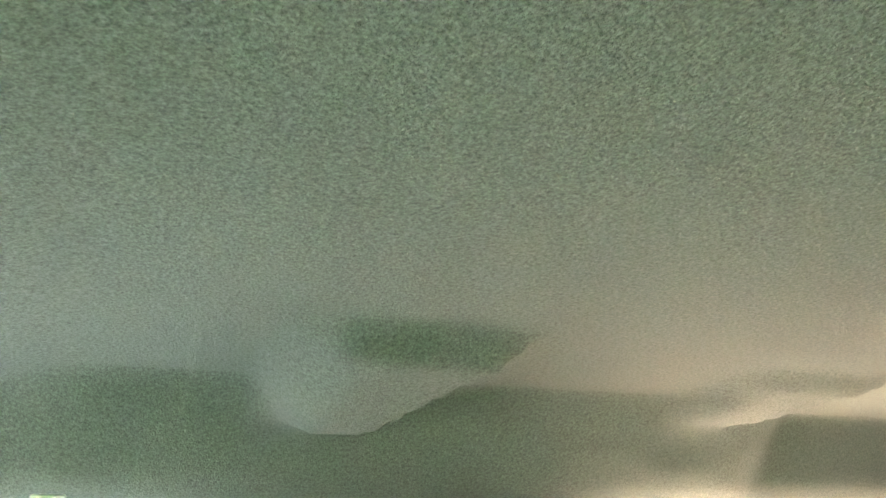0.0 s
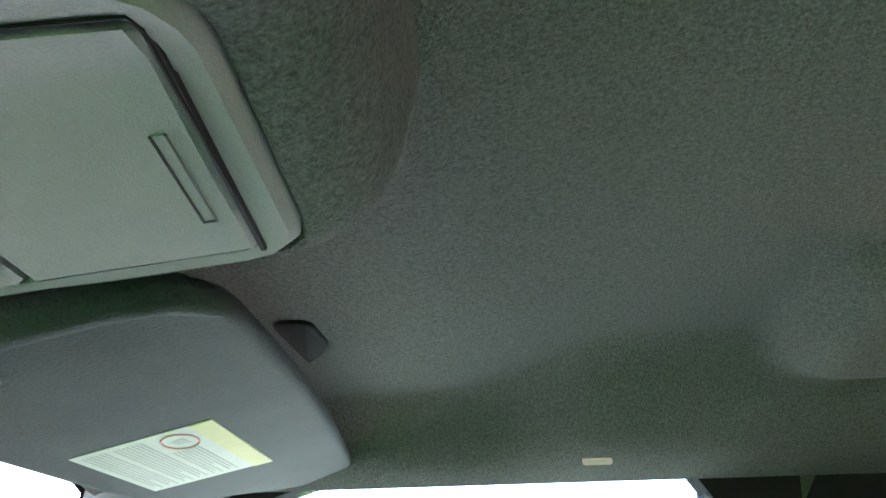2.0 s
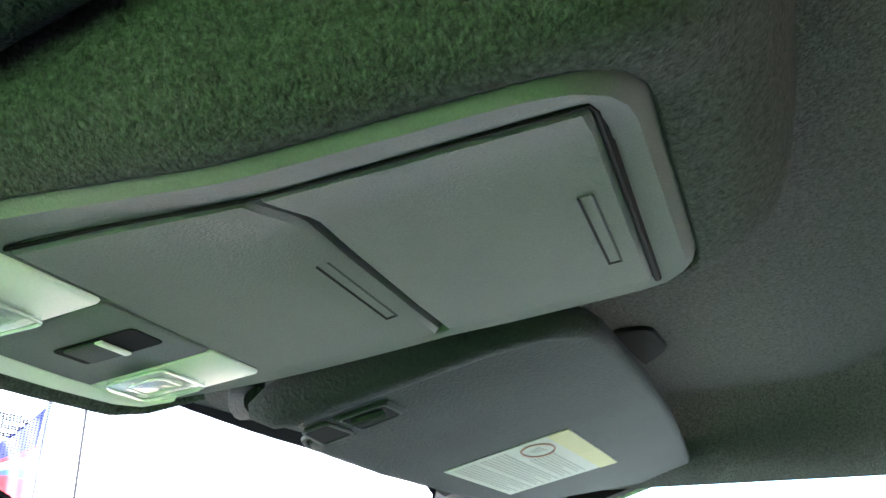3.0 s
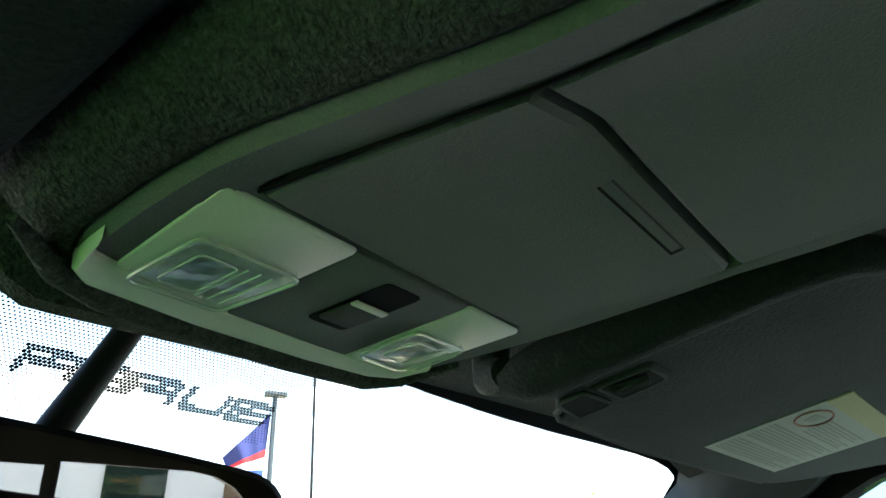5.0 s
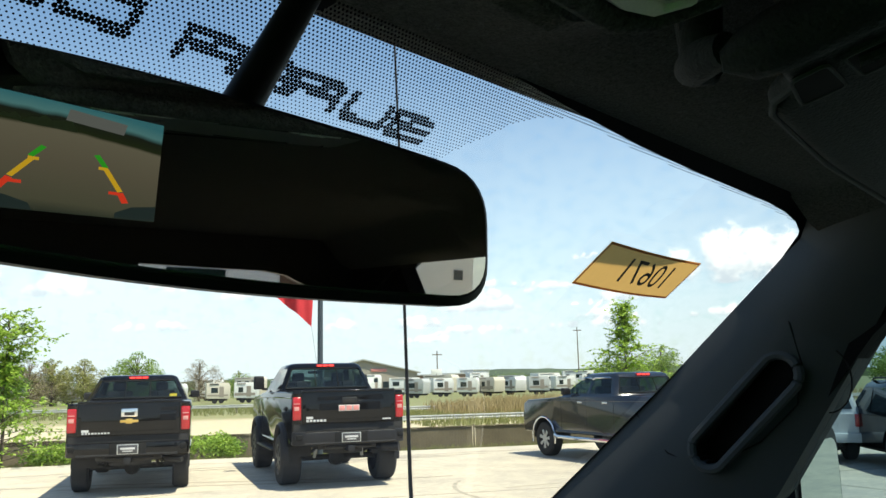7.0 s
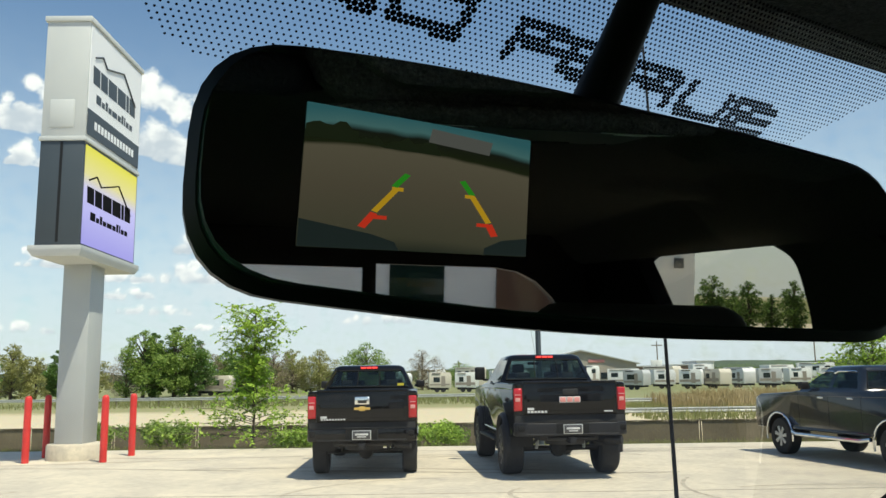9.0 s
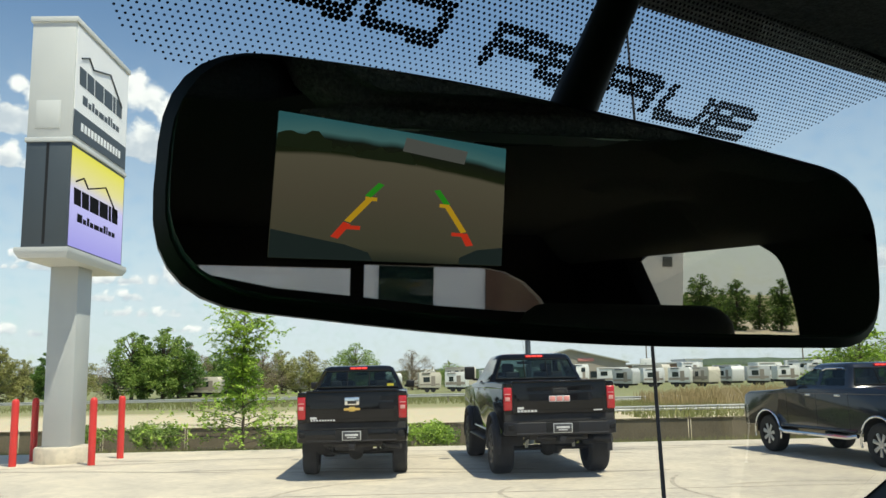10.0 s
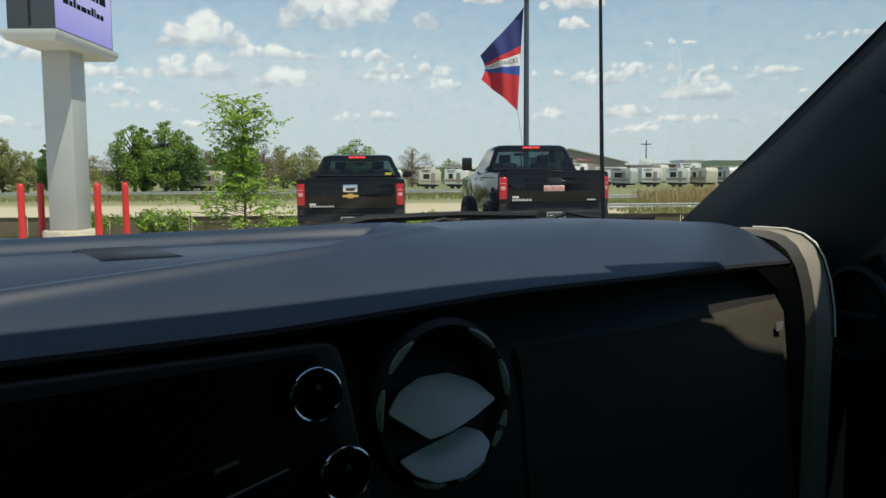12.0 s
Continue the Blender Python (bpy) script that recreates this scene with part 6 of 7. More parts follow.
part("upper_cabinet", box(-SX, SX, SY0, SY1, 6.86, 9.52, 0.015), M_SIGNGREY, sign, "pale grey cabinet")
part("top_cap", box(-SX - 0.04, SX + 0.04, SY0 - 0.04, SY1 + 0.04, 9.5, 9.62, 0.01), M_SIGNGREY, sign)
part("mid_trim", box(-SX - 0.03, SX + 0.03, SY0 - 0.03, SY1 + 0.03, 6.80, 6.90, 0.01), M_SIGNGREY, sign)
part("access_panel", box(-0.30, 0.22, SY0 - 0.02, SY0 + 0.01, 7.10, 7.72, 0.008), M_SIGNGREY, sign)
face_x = SX + 0.012
part("sign_face", box(face_x - 0.03, face_x, SY0 + 0.06, SY1 - 0.06, 6.98, 9.45, 0.004), M_SIGNWHITE, sign, "white sign face with plain dark marks", smooth=False)
part("face_band", box(face_x - 0.02, face_x + 0.006, SY0 + 0.06, SY1 - 0.06, 6.98, 7.55), M_SLATE, sign, smooth=False)
for k in range(13):
    part("band_mark", box(face_x, face_x + 0.010, SY0 + 0.42 + k * 0.185, SY0 + 0.55 + k * 0.185, 7.17, 7.35), M_SIGNWHITE, sign, smooth=False)


def marks(z0, z1, zs0, zs1, x, mat):
    """A row of bold plain blocks of uneven width over a row of small thin ones."""
    y = SY0 + 0.26
    for w in (0.36, 0.38, 0.50, 0.50, 0.15, 0.36):
        part("logo_block", prism([(x, y, z0), (x, y + w, z0), (x, y + w - 0.03, z1), (x, y - 0.03, z1)], (0.006, 0, 0)), mat, sign, smooth=False)
        y += w + 0.055
    y = SY0 + 0.46
    for k, w in enumerate((0.26, 0.16, 0.12, 0.18, 0.28, 0.18, 0.12, 0.07, 0.17, 0.18)):
        top = zs1 if k in (0, 2, 6, 7) else zs1 - 0.07
        part("logo_bar", box(x, x + 0.006, y, y + w, zs0 + 0.03, top - 0.03), mat, sign, smooth=False)
        y += w + 0.05


marks(8.18, 8.58, 7.76, 8.02, face_x, M_SLATE)
ridge = [(SY0 + 0.30, 8.62), (SY0 + 0.70, 8.78), (SY0 + 0.95, 8.60), (SY0 + 1.5, 8.74), (SY0 + 1.95, 8.86), (SY0 + 2.3, 8.62), (SY0 + 2.75, 8.30)]
part("ridge_line", tube([(face_x + 0.01, y, z + 0.16) for y, z in ridge], 0.022, 6), M_SLATE, sign)
M_BOARD = bpy.data.materials.new("lit_board_gradient")
M_BOARD.use_nodes = True
_n, _l = M_BOARD.node_tree.nodes, M_BOARD.node_tree.links
_co, _sp, _r = _n.new("ShaderNodeTexCoord"), _n.new("ShaderNodeSeparateXYZ"), _n.new("ShaderNodeValToRGB")
_l.new(_co.outputs["Generated"], _sp.inputs[0])
_l.new(_sp.outputs["Z"], _r.inputs["Fac"])
_r.color_ramp.elements[0].color, _r.color_ramp.elements[1].color = (0.27, 0.24, 0.62, 1), (0.62, 0.56, 0.02, 1)
_r.color_ramp.elements.new(0.55).color = (0.45, 0.42, 0.72, 1)
_r.color_ramp.elements.new(0.72).color = (0.62, 0.55, 0.22, 1)
_b = _n["Principled BSDF"]
_b.inputs["Base Color"].default_value = (0.02, 0.02, 0.02, 1)
_l.new(_r.outputs["Color"], _b.inputs["Emission Color"])
_b.inputs["Emission Strength"].default_value = 0.9
part("led_board", box(face_x - 0.03, face_x, SY0 + 0.08, SY1 - 0.08, 4.58, 6.74, 0.0), M_BOARD, sign, "lit board fading from yellow to violet", smooth=False)
marks(5.50, 5.86, 5.12, 5.36, face_x, M_FRIT)
part("ridge_line", tube([(face_x + 0.01, y, z - 2.62) for y, z in ridge], 0.020, 6), M_FRIT, sign)

for u, v, lean in ((-8.95, 17.75, 0.0), (-9.10, 18.95, 0.0), (-7.30, 17.75, 0.01), (-7.25, 19.2, 0.0)):
    bo = thing("bollard", "red painted steel bollard by the sign", "bollard", "bollards round the sign", at=facing(u, v))
    part("post", loft([[(r * math.cos(a), r * math.sin(a), z) for a in (math.tau * k / 20 for k in range(20))] for z, r in ((0, 0.075), (1.30, 0.075), (1.36, 0.068), (1.39, 0.045), (1.40, 0.01))]), M_BOLLARD, bo)

# ---- light pole with flag ----
pole = thing("light_pole", "dark steel light pole with a flat lamp head", "light pole", at=facing(2.33, 21.2, 0, -0.17))
part("shaft", tube([(0, 0, 0), (0, 0, 3.2), (0, 0, 6.3)], [0.075, 0.07, 0.062], 14), M_SLATE, pole)
part("lamp_head", box(-0.27, 0.29, -0.16, 0.16, 6.28, 6.40, 0.02), M_SLATE, pole, "flat shoebox lamp head")
flag = thing("flag", "striped red white and blue dealer flag hanging limp", "flag", at=facing(2.33, 21.2, 0, -0.17))
M_FLAG = {"navy": material("flag_navy", (0.025, 0.035, 0.16), 0.8, vary=0.1), "red": material("flag_red", (0.55, 0.03, 0.04), 0.8, vary=0.1), "white": material("flag_white", (0.75, 0.75, 0.74), 0.8, vary=0.05), "blue": material("flag_blue", (0.03, 0.08, 0.34), 0.8, vary=0.1)}


def cloth(s, t):
    """Away from the pole s, down the hoist t."""
    top = 5.92 - 2.62 * t
    fly = 4.72 - 0.62 * t
    bow = s ** 0.9
    z = top + (fly - top) * bow
    x = -0.07 - 1.10 * s * (1 - 0.10 * math.sin(3 * t)) - 0.16 * t * (1 - s)
    y = 0.10 * math.sin(7 * s + 3 * t) * (0.3 + s) + 0.04 * math.sin(15 * s + 5 * t)
    return Vector((x, y, z))


for mat, t0, t1 in (("navy", 0, 0.36), ("red", 0.36, 0.44), ("white", 0.44, 0.56), ("blue", 0.56, 0.66), ("red", 0.66, 1.0)):
    part("stripe", sheet(lambda a, b: cloth(a, t0 + (t1 - t0) * b), 40, 6), M_FLAG[mat], flag)
word = lettering("USED TRUCKS", 1.0, Matrix.Identity(4), M_SLATE, "writing", flag)
half = max(abs(v.co.x) for v in word.data.vertices)
for v in word.data.vertices:
    v.co = cloth(0.50 + 0.42 * (-v.co.x / half) * -1 * -1, 0.50 - v.co.y * 0.085) + Vector((0, -0.012, 0))
part("halyard", tube([(-0.22, 0.0, 3.30), (-0.12, 0.0, 2.6), (-0.03, -0.08, 1.9)], 0.006, 5), M_STEEL, flag)

# ---- fence, rails ----
fence = thing("fence", "low brown slatted fence past the lot edge", "fence")
M_SLAT = material("brown_slats", (0.165, 0.135, 0.088), 0.85, vary=0.22, scale=1.2, fine=30)
fx0, n_posts = -26.0, 24
for k in range(n_posts):
    u = fx0 + k * 2.6
    part("fence_post", tube([uv(u, 26.0, -0.60), uv(u, 26.0, 0.30)], 0.035, 6), M_SLAT, fence)
    sl = bmesh.new()
    for j in range(26):
        a = u + 0.05 + j * 0.0962
        h = 0.24 + 0.015 * math.sin(a * 7.3)
        merged(sl, prism([uv(a, 26.0, -0.58), uv(a + 0.094, 26.0, -0.58), uv(a + 0.094, 26.0, h), uv(a, 26.0, h)], FWD * 0.012))
    tagged(part("slat_panel", sl, M_SLAT, fence, smooth=False), kind="stuff")
part("fence_rail", tube([uv(fx0, 25.98, 0.25), uv(fx0 + n_posts * 2.6, 25.98, 0.25)], 0.02, 6), M_SLAT, fence)
for v, z, u0, u1 in ((44.0, -0.22, 9.0, 48.0), (58.0, -0.12, 12.0, 60.0), (74.0, 0.0, -60.0, 12.0)):
    gr = thing("guard_rail", "grey steel guard rail along the road", "guard rail", "guard rails")
    beam = []
    for u in (u0, u1):
        beam.append([uv(u, v + dy, z + dz) for dy, dz in ((0, -0.13), (-0.04, -0.10), (-0.04, -0.05), (0, -0.015), (0, 0.015), (-0.04, 0.05), (-0.04, 0.10), (0, 0.13), (0.01, 0.13), (0.01, -0.13))])
    part("beam", loft(beam), M_STEEL, gr)
    u = u0
    while u < u1:
        part("rail_post", prism([uv(u, v + 0.02, LEFTOUT - 0.02), uv(u + 0.15, v + 0.02, LEFTOUT - 0.02), uv(u + 0.15, v + 0.02, z + 0.12), uv(u, v + 0.02, z + 0.12)], FWD * 0.12), M_WOODPOST, gr, smooth=False)
        u += 3.8

# ---- trees and shrubs ----
M_BARK = material("bark", (0.13, 0.10, 0.075), 0.9, vary=0.25, scale=6, fine=60, bump=0.5)


def leaf_mat(name, a, b):
    m = bpy.data.materials.new(name)
    m.use_nodes = True
    n, l = m.node_tree.nodes, m.node_tree.links
    p = n["Principled BSDF"]
    p.inputs["Roughness"].default_value = 0.6
    p.inputs["Specular IOR Level"].default_value = 0.3
    geo, mix = n.new("ShaderNodeNewGeometry"), n.new("ShaderNodeMix")
    mix.data_type = "RGBA"
    mix.inputs["A"].default_value, mix.inputs["B"].default_value = (*a, 1), (*b, 1)
    l.new(geo.outputs["Random Per Island"], mix.inputs["Factor"])
    l.new(mix.outputs["Result"], p.inputs["Base Color"])
    tr, ms = n.new("ShaderNodeBsdfTranslucent"), n.new("ShaderNodeMixShader")
    l.new(mix.outputs["Result"], tr.inputs["Color"])
    ms.inputs["Fac"].default_value = 0.35
    l.new(p.outputs[0], ms.inputs[1])
    l.new(tr.outputs[0], ms.inputs[2])
    l.new(ms.outputs[0], n["Material Output"].inputs["Surface"])
    return m


LEAF = {"bright": leaf_mat("bright_leaves", (0.20, 0.34, 0.035), (0.42, 0.56, 0.10)), "green": leaf_mat("green_leaves", (0.14, 0.23, 0.04), (0.30, 0.40, 0.10)),
        "dark": leaf_mat("dark_leaves", (0.07, 0.14, 0.03), (0.16, 0.26, 0.06)), "olive": leaf_mat("olive_leaves", (0.24, 0.25, 0.08), (0.38, 0.37, 0.15)),
        "brown": leaf_mat("brown_twigs", (0.22, 0.18, 0.12), (0.33, 0.28, 0.19)), "reed": leaf_mat("dry_reeds", (0.34, 0.26, 0.12), (0.46, 0.36, 0.18)), "grass": leaf_mat("grass_blades", (0.16, 0.18, 0.05), (0.28, 0.28, 0.11))}


def leaves(blobs, count, size, rng, narrow=1.0):
    vs, fs = [], []
    total = sum(r[0] * r[1] for _, r in blobs)
    for c, r in blobs:
        for _ in range(int(count * r[0] * r[1] / total)):
            d = Vector((rng.gauss(0, 1), rng.gauss(0, 1), rng.gauss(0, 1))).normalized() * rng.random() ** 0.45
            p = Vector(c) + Vector((d.x * r[0], d.y * r[0], d.z * r[1]))
            a = Vector((rng.gauss(0, 1), rng.gauss(0, 1), rng.gauss(0, 0.6))).normalized()
            b = a.cross(Vector((rng.gauss(0, 1), rng.gauss(0, 1), rng.gauss(0, 1)))).normalized()
            s = size * rng.uniform(0.6, 1.3)
            i = len(vs)
            vs += [p - a * s, p + b * s * 0.45 * narrow, p + a * s, p - b * s * 0.45 * narrow]
            fs.append((i, i + 1, i + 2, i + 3))
    me = bpy.data.meshes.new("crown")
    me.from_pydata([tuple(v) for v in vs], [], fs)
    return me


def tree(u, v, h, w, tone, label, z=LEFTOUT, seed=1, count=2200, size=None, stem=0.28, group="trees along the road", cat="tree", blobs_n=16, dense=1.0, puff=1.0):
    rng = random.Random(seed)
    t = thing("tree", label, cat, group, at=facing(u, v, rng.uniform(0, 360), z))
    tr = bmesh.new()
    merged(tr, tube([(0, 0, -0.1), (0.02 * h, 0, h * 0.3), (0.0, 0.02 * h, h * 0.6), (0.01 * h, 0, h * 0.86)], [0.028 * h, 0.02 * h, 0.012 * h, 0.003 * h], 7))
    blobs = []
    for k in range(blobs_n):
        f = stem + (0.93 - stem) * (k + 0.5) / blobs_n
        ring = w / 2 * (math.sin(math.pi * min(1, max(0.12, (f - stem + 0.12) / (1.06 - stem)))) ** 0.7)
        a = k * 2.4 + rng.uniform(-0.5, 0.5)
        off = ring * rng.uniform(0.25, 0.8 if puff == 1.0 else 1.0)
        c = Vector((off * math.cos(a), off * math.sin(a), h * f))
        r = max(0.10 * w, ring * rng.uniform(0.38, 0.62)) * puff
        blobs.append((c, (r, r * rng.uniform(0.55, 0.85))))
        merged(tr, tube([(0.01 * h, 0, h * max(0.15, f - 0.22)), c * 0.6 + Vector((0, 0, h * f * 0.36)), c], [0.010 * h, 0.006 * h, 0.002 * h], 5))
    part("trunk", tr, M_BARK, t)
    cr = new("crown", leaves(blobs, int(count * dense), size or 0.030 * h, rng))
    cr.data.materials.append(LEAF[tone])
    cr.parent = t
    return t


def at_px(px, v):
    return (px - 784) / 1454 * v


for i, (px, v, top, wpx, tone) in enumerate(((250, 108, 588, 105, "green"), (332, 114, 602, 90, "dark"), (150, 100, 628, 80, "olive"), (420, 132, 636, 70, "green"), (-190, 95, 600, 120, "green"), (-60, 90, 610, 110, "dark"), (18, 100, 614, 90, "olive"), (62, 105, 638, 70, "olive"), (104, 95, 622, 60, "dark"), (222, 110, 628, 95, "brown"), (268, 110, 592, 70, "dark"),
                                             (305, 112, 580, 100, "green"), (350, 118, 612, 70, "brown"), (395, 125, 628, 60, "green"), (468, 140, 640, 80, "olive"), (425, 122, 614, 95, "dark"), (478, 126, 622, 80, "brown"), (512, 132, 624, 75, "olive"), (560, 130, 624, 85, "olive"), (640, 132, 612, 95, "green"), (740, 140, 624, 75, "brown"), (805, 170, 648, 70, "green"),
                                             (1520, 120, 618, 110, "green"), (1600, 110, 600, 120, "green"), (1455, 220, 640, 90, "green"), (1390, 300, 650, 80, "green"), (1290, 300, 652, 80, "green"), (1215, 320, 654, 70, "green"))):
    horizon = 667 + 0.0157 * (784 - px)
    h = (horizon - top + 7) / 1454 * v + 1.7 - LEFTOUT
    names = {"green": "leafy green roadside tree", "dark": "dark green full-leafed roadside tree", "olive": "olive spring tree beginning to leaf", "brown": "nearly bare brown tree with fine twigs"}
    tree(at_px(px, v), v, h, wpx / 1454 * v, tone, names[tone], seed=20 + i, count=7000, puff=0.72, dense=0.75 if tone == "brown" else 1.0, size=0.020 * h if tone != "brown" else 0.015 * h, stem=0.04, blobs_n=30)


def locust(u, v, h, w, label, z, seed):
    """A young slim-stemmed tree: tiers of arching boughs with feathery sprays of small leaflets."""
    rng = random.Random(seed)
    t = thing("tree", label, "tree", "trees along the road", at=facing(u, v, 0, z))
    tr = bmesh.new()
    merged(tr, tube([(0, 0, -0.1), (0.03, 0, h * 0.25), (-0.02, 0.02, h * 0.6), (0.04, 0, h * 0.97)], [0.045, 0.036, 0.022, 0.006], 7))
    vs, fs = [], []
    for k in range(90):
        f = 0.08 + 0.90 * ((k + rng.random()) / 90)
        reach = w / 2 * (0.62 + 0.38 * math.sin(f * 7.3 + seed)) * (1.14 - f) ** 0.62 * rng.uniform(0.5, 1.7)
        a = k * 2.399 + rng.uniform(-0.3, 0.3)
        out = Vector((math.cos(a), math.sin(a), 0))
        root = Vector((0, 0, h * f * 0.92))
        tip = root + out * reach + Vector((0, 0, h * rng.uniform(0.01, 0.10)))
        mid = root.lerp(tip, 0.5) + Vector((0, 0, 0.10))
        merged(tr, tube([root, mid, tip], [0.012, 0.008, 0.003], 4))
        for m in range(10):
            s = 0.34 + 0.66 * m / 9
            base = root.lerp(mid, s * 2) if s < 0.5 else mid.lerp(tip, s * 2 - 1)
            side = Vector((rng.gauss(0, 1), rng.gauss(0, 1), rng.gauss(-0.25, 0.6))).normalized()
            length = rng.uniform(0.26, 0.52)
            for n_leaf in range(9):
                p = base + side * length * (n_leaf + 0.6) / 9 + Vector((rng.gauss(0, 0.02), rng.gauss(0, 0.02), -0.03 * (n_leaf / 8) ** 2))
                la = Vector((rng.gauss(0, 1), rng.gauss(0, 1), rng.gauss(0, 0.5))).normalized()
                lb = la.cross(Vector((rng.gauss(0, 0.4), rng.gauss(0, 0.4), 1))).normalized()
                sz = rng.uniform(0.040, 0.074)
                i = len(vs)
                vs += [p - la * sz, p + lb * sz * 0.5, p + la * sz, p - lb * sz * 0.5]
                fs.append((i, i + 1, i + 2, i + 3))
    part("trunk", tr, M_BARK, t)
    me = bpy.data.meshes.new("crown")
    me.from_pydata([tuple(c) for c in vs], [], fs)
    me.materials.append(LEAF["bright"])
    cr = new("crown", me)
    cr.parent = t
    return t


locust(-5.12, 21.9, 4.0, 3.5, "young locust tree with feathery bright leaves", -0.25, 7)
locust(11.6, 22.6, 4.4, 3.2, "young locust tree behind the charcoal pickup", -0.3, 11)
for b, d, h in ((76, 95, 4.6), (80, 80, 5.0), (84, 70, 5.2), (70, 120, 5)):
    p = Vector((math.sin(radians(b)) * d, math.cos(radians(b)) * d, 0))
    tree(p.dot(RGT), p.dot(FWD), h, h * 0.95, "green", "leafy green tree behind the parked row", z=-0.17, seed=int(b), stem=0.2)


def shrub(u, v, h, w, label, seed, tone="bright", z=-0.3):
    rng = random.Random(seed)
    t = thing("shrub", label, "shrub", "shrubs along the lot edge", at=facing(u, v, 0, z))
    blobs = [(Vector((rng.uniform(-0.4, 0.4) * w, rng.uniform(-0.25, 0.25) * w, h * rng.uniform(0.35, 0.7))), (w * rng.uniform(0.16, 0.28), h * rng.uniform(0.25, 0.38))) for _ in range(12)]
    cr = new("foliage", leaves(blobs, 2600, 0.05, rng))
    cr.data.materials.append(LEAF[tone])
    cr.parent = t
    st = bmesh.new()
    for c, _ in blobs[:6]:
        merged(st, tube([(0, 0, 0), c * 0.6, c], [0.02, 0.012, 0.005], 5))
    part("stems", st, M_BARK, t)


shrub(-7.75, 23.0, 0.95, 1.25, "round green shrub by the sign", 3, "green")
shrub(-9.6, 23.3, 0.9, 1.5, "green shrub behind the red posts", 4, "green")
shrub(-0.35, 22.6, 0.85, 1.5, "bright green shrub beside the black pickup", 5)
shrub(-4.1, 22.4, 0.7, 1.5, "low bright shrub under the young tree", 6)

def blades(name, label, places, height, count, tone, seed):
    rng = random.Random(seed)
    vs, fs = [], []
    for _ in range(count):
        u0, u1, v0, v1, z = places[rng.randrange(len(places))]
        u, v = rng.uniform(u0, u1), rng.uniform(v0, v1)
        h = height * rng.uniform(0.5, 1.2)
        p, lean = uv(u, v, z), Vector((rng.gauss(0, 0.25), rng.gauss(0, 0.25), 0)) * h
        s = RGT * height * 0.05
        i = len(vs)
        vs += [p - s, p + s, p + lean + Vector((0, 0, h))]
        fs.append((i, i + 1, i + 2))
    me = bpy.data.meshes.new(name)
    me.from_pydata([tuple(q) for q in vs], [], fs)
    me.materials.append(LEAF[tone])
    return tagged(new(name, me), label, "grass", kind="stuff")


blades("grass", "rough green grass along the lot edge", [(-20, 24, 20.9, 22.6, -0.2)], 0.20, 14000, "grass", 2)
blades("reeds", "dry tan reeds by the road", [(22, 60, 62, 80, LEFTOUT), (14, 30, 50, 60, LEFTOUT)], 1.1, 9000, "reed", 3)
blades("weeds", "tall green weeds by the guard rail", [(10, 26, 40, 60, LEFTOUT), (-40, 8, 68, 90, LEFTOUT)], 0.6, 9000, "grass", 4)

# ---- trailers and far buildings ----
def trailer(u, v, length, h, turn, seed):
    rng = random.Random(seed)
    tone = (M_RVWHITE, M_RVWHITE, M_RVTAN, M_RVWHITE, M_RVGREY)[seed % 5]
    t = thing("travel_trailer", "white travel trailer with dark windows on the dealer lot", "trailer", "trailers across the road", at=facing(u, v, turn, LEFTOUT))
    body = part("body", prism([(x, -1.2, z) for x, z in rounded([(-length / 2, 0.7), (-length / 2, h), (length / 2 - 0.25, h), (length / 2, h - 0.5), (length / 2 - 0.1, 0.6)], 0.08, 2)], (0, 2.4, 0), 0.02), tone, t)
    part("stripe", box(-length / 2 + 0.1, length / 2 - 0.3, -1.215, -1.19, 1.0, 1.0 + rng.uniform(0.2, 0.5)), M_RVSTRIPE, body, smooth=False)
    x = -length / 2 + 0.6
    while x < length / 2 - 1.2:
        ww = rng.uniform(0.5, 1.2)
        part("window", box(x, x + ww, -1.225, -1.19, h - 1.35, h - 0.65), M_CARGLASS, body, smooth=False)
        x += ww + rng.uniform(0.5, 1.3)
    part("door", box(length / 2 - 1.5, length / 2 - 0.9, -1.222, -1.19, 0.85, h - 0.5), M_RVSTRIPE, body, smooth=False)
    part("awning", box(-length / 2 + 0.4, length / 2 - 1.6, -1.28, -1.19, h - 0.22, h - 0.10), M_CARGLASS if seed % 2 else M_RVSTRIPE, body, smooth=False)
    part("skirt", box(-length / 2 + 0.3, length / 2 - 0.4, -1.0, 1.0, 0.35, 0.75), M_UNDER, body)
    for xx in (-0.5, 0.4):
        part("wheel", loft([[(xx + 0.36 * math.cos(a), y, 0.36 + 0.36 * math.sin(a)) for a in (math.tau * k / 12 for k in range(12))] for y in (-1.1, -0.85)]), M_TYRE, t)


for i, (px, wpx, v, top, turn) in enumerate(((330, 70, 122, 684, -8), (430, 60, 124, 684, 12), (380, 85, 118, 681, 5), (470, 60, 135, 684, -10), (545, 50, 140, 684, 15), (600, 55, 145, 682, 0), (700, 60, 150, 676, 8), (770, 50, 150, 672, -5), (818, 50, 150, 672, 10), (1115, 48, 150, 668, 40), (1160, 40, 155, 668, 0), (1210, 50, 150, 668, 25),
                                             (1255, 38, 150, 667, 60), (1300, 42, 155, 667, 70), (1345, 40, 150, 668, 10), (1395, 60, 160, 664, 0), (1450, 55, 160, 664, 15), (1510, 55, 165, 664, 5))):
    horizon = 667 + 0.0157 * (784 - px)
    v *= 0.80 if px > 650 else 1.0
    h = (horizon - top) / 1454 * v + 1.7 - LEFTOUT
    trailer(at_px(px, v), v, max(3.2, wpx / 1454 * v * 0.66), max(2.8, h + 0.15), turn, 50 + i)
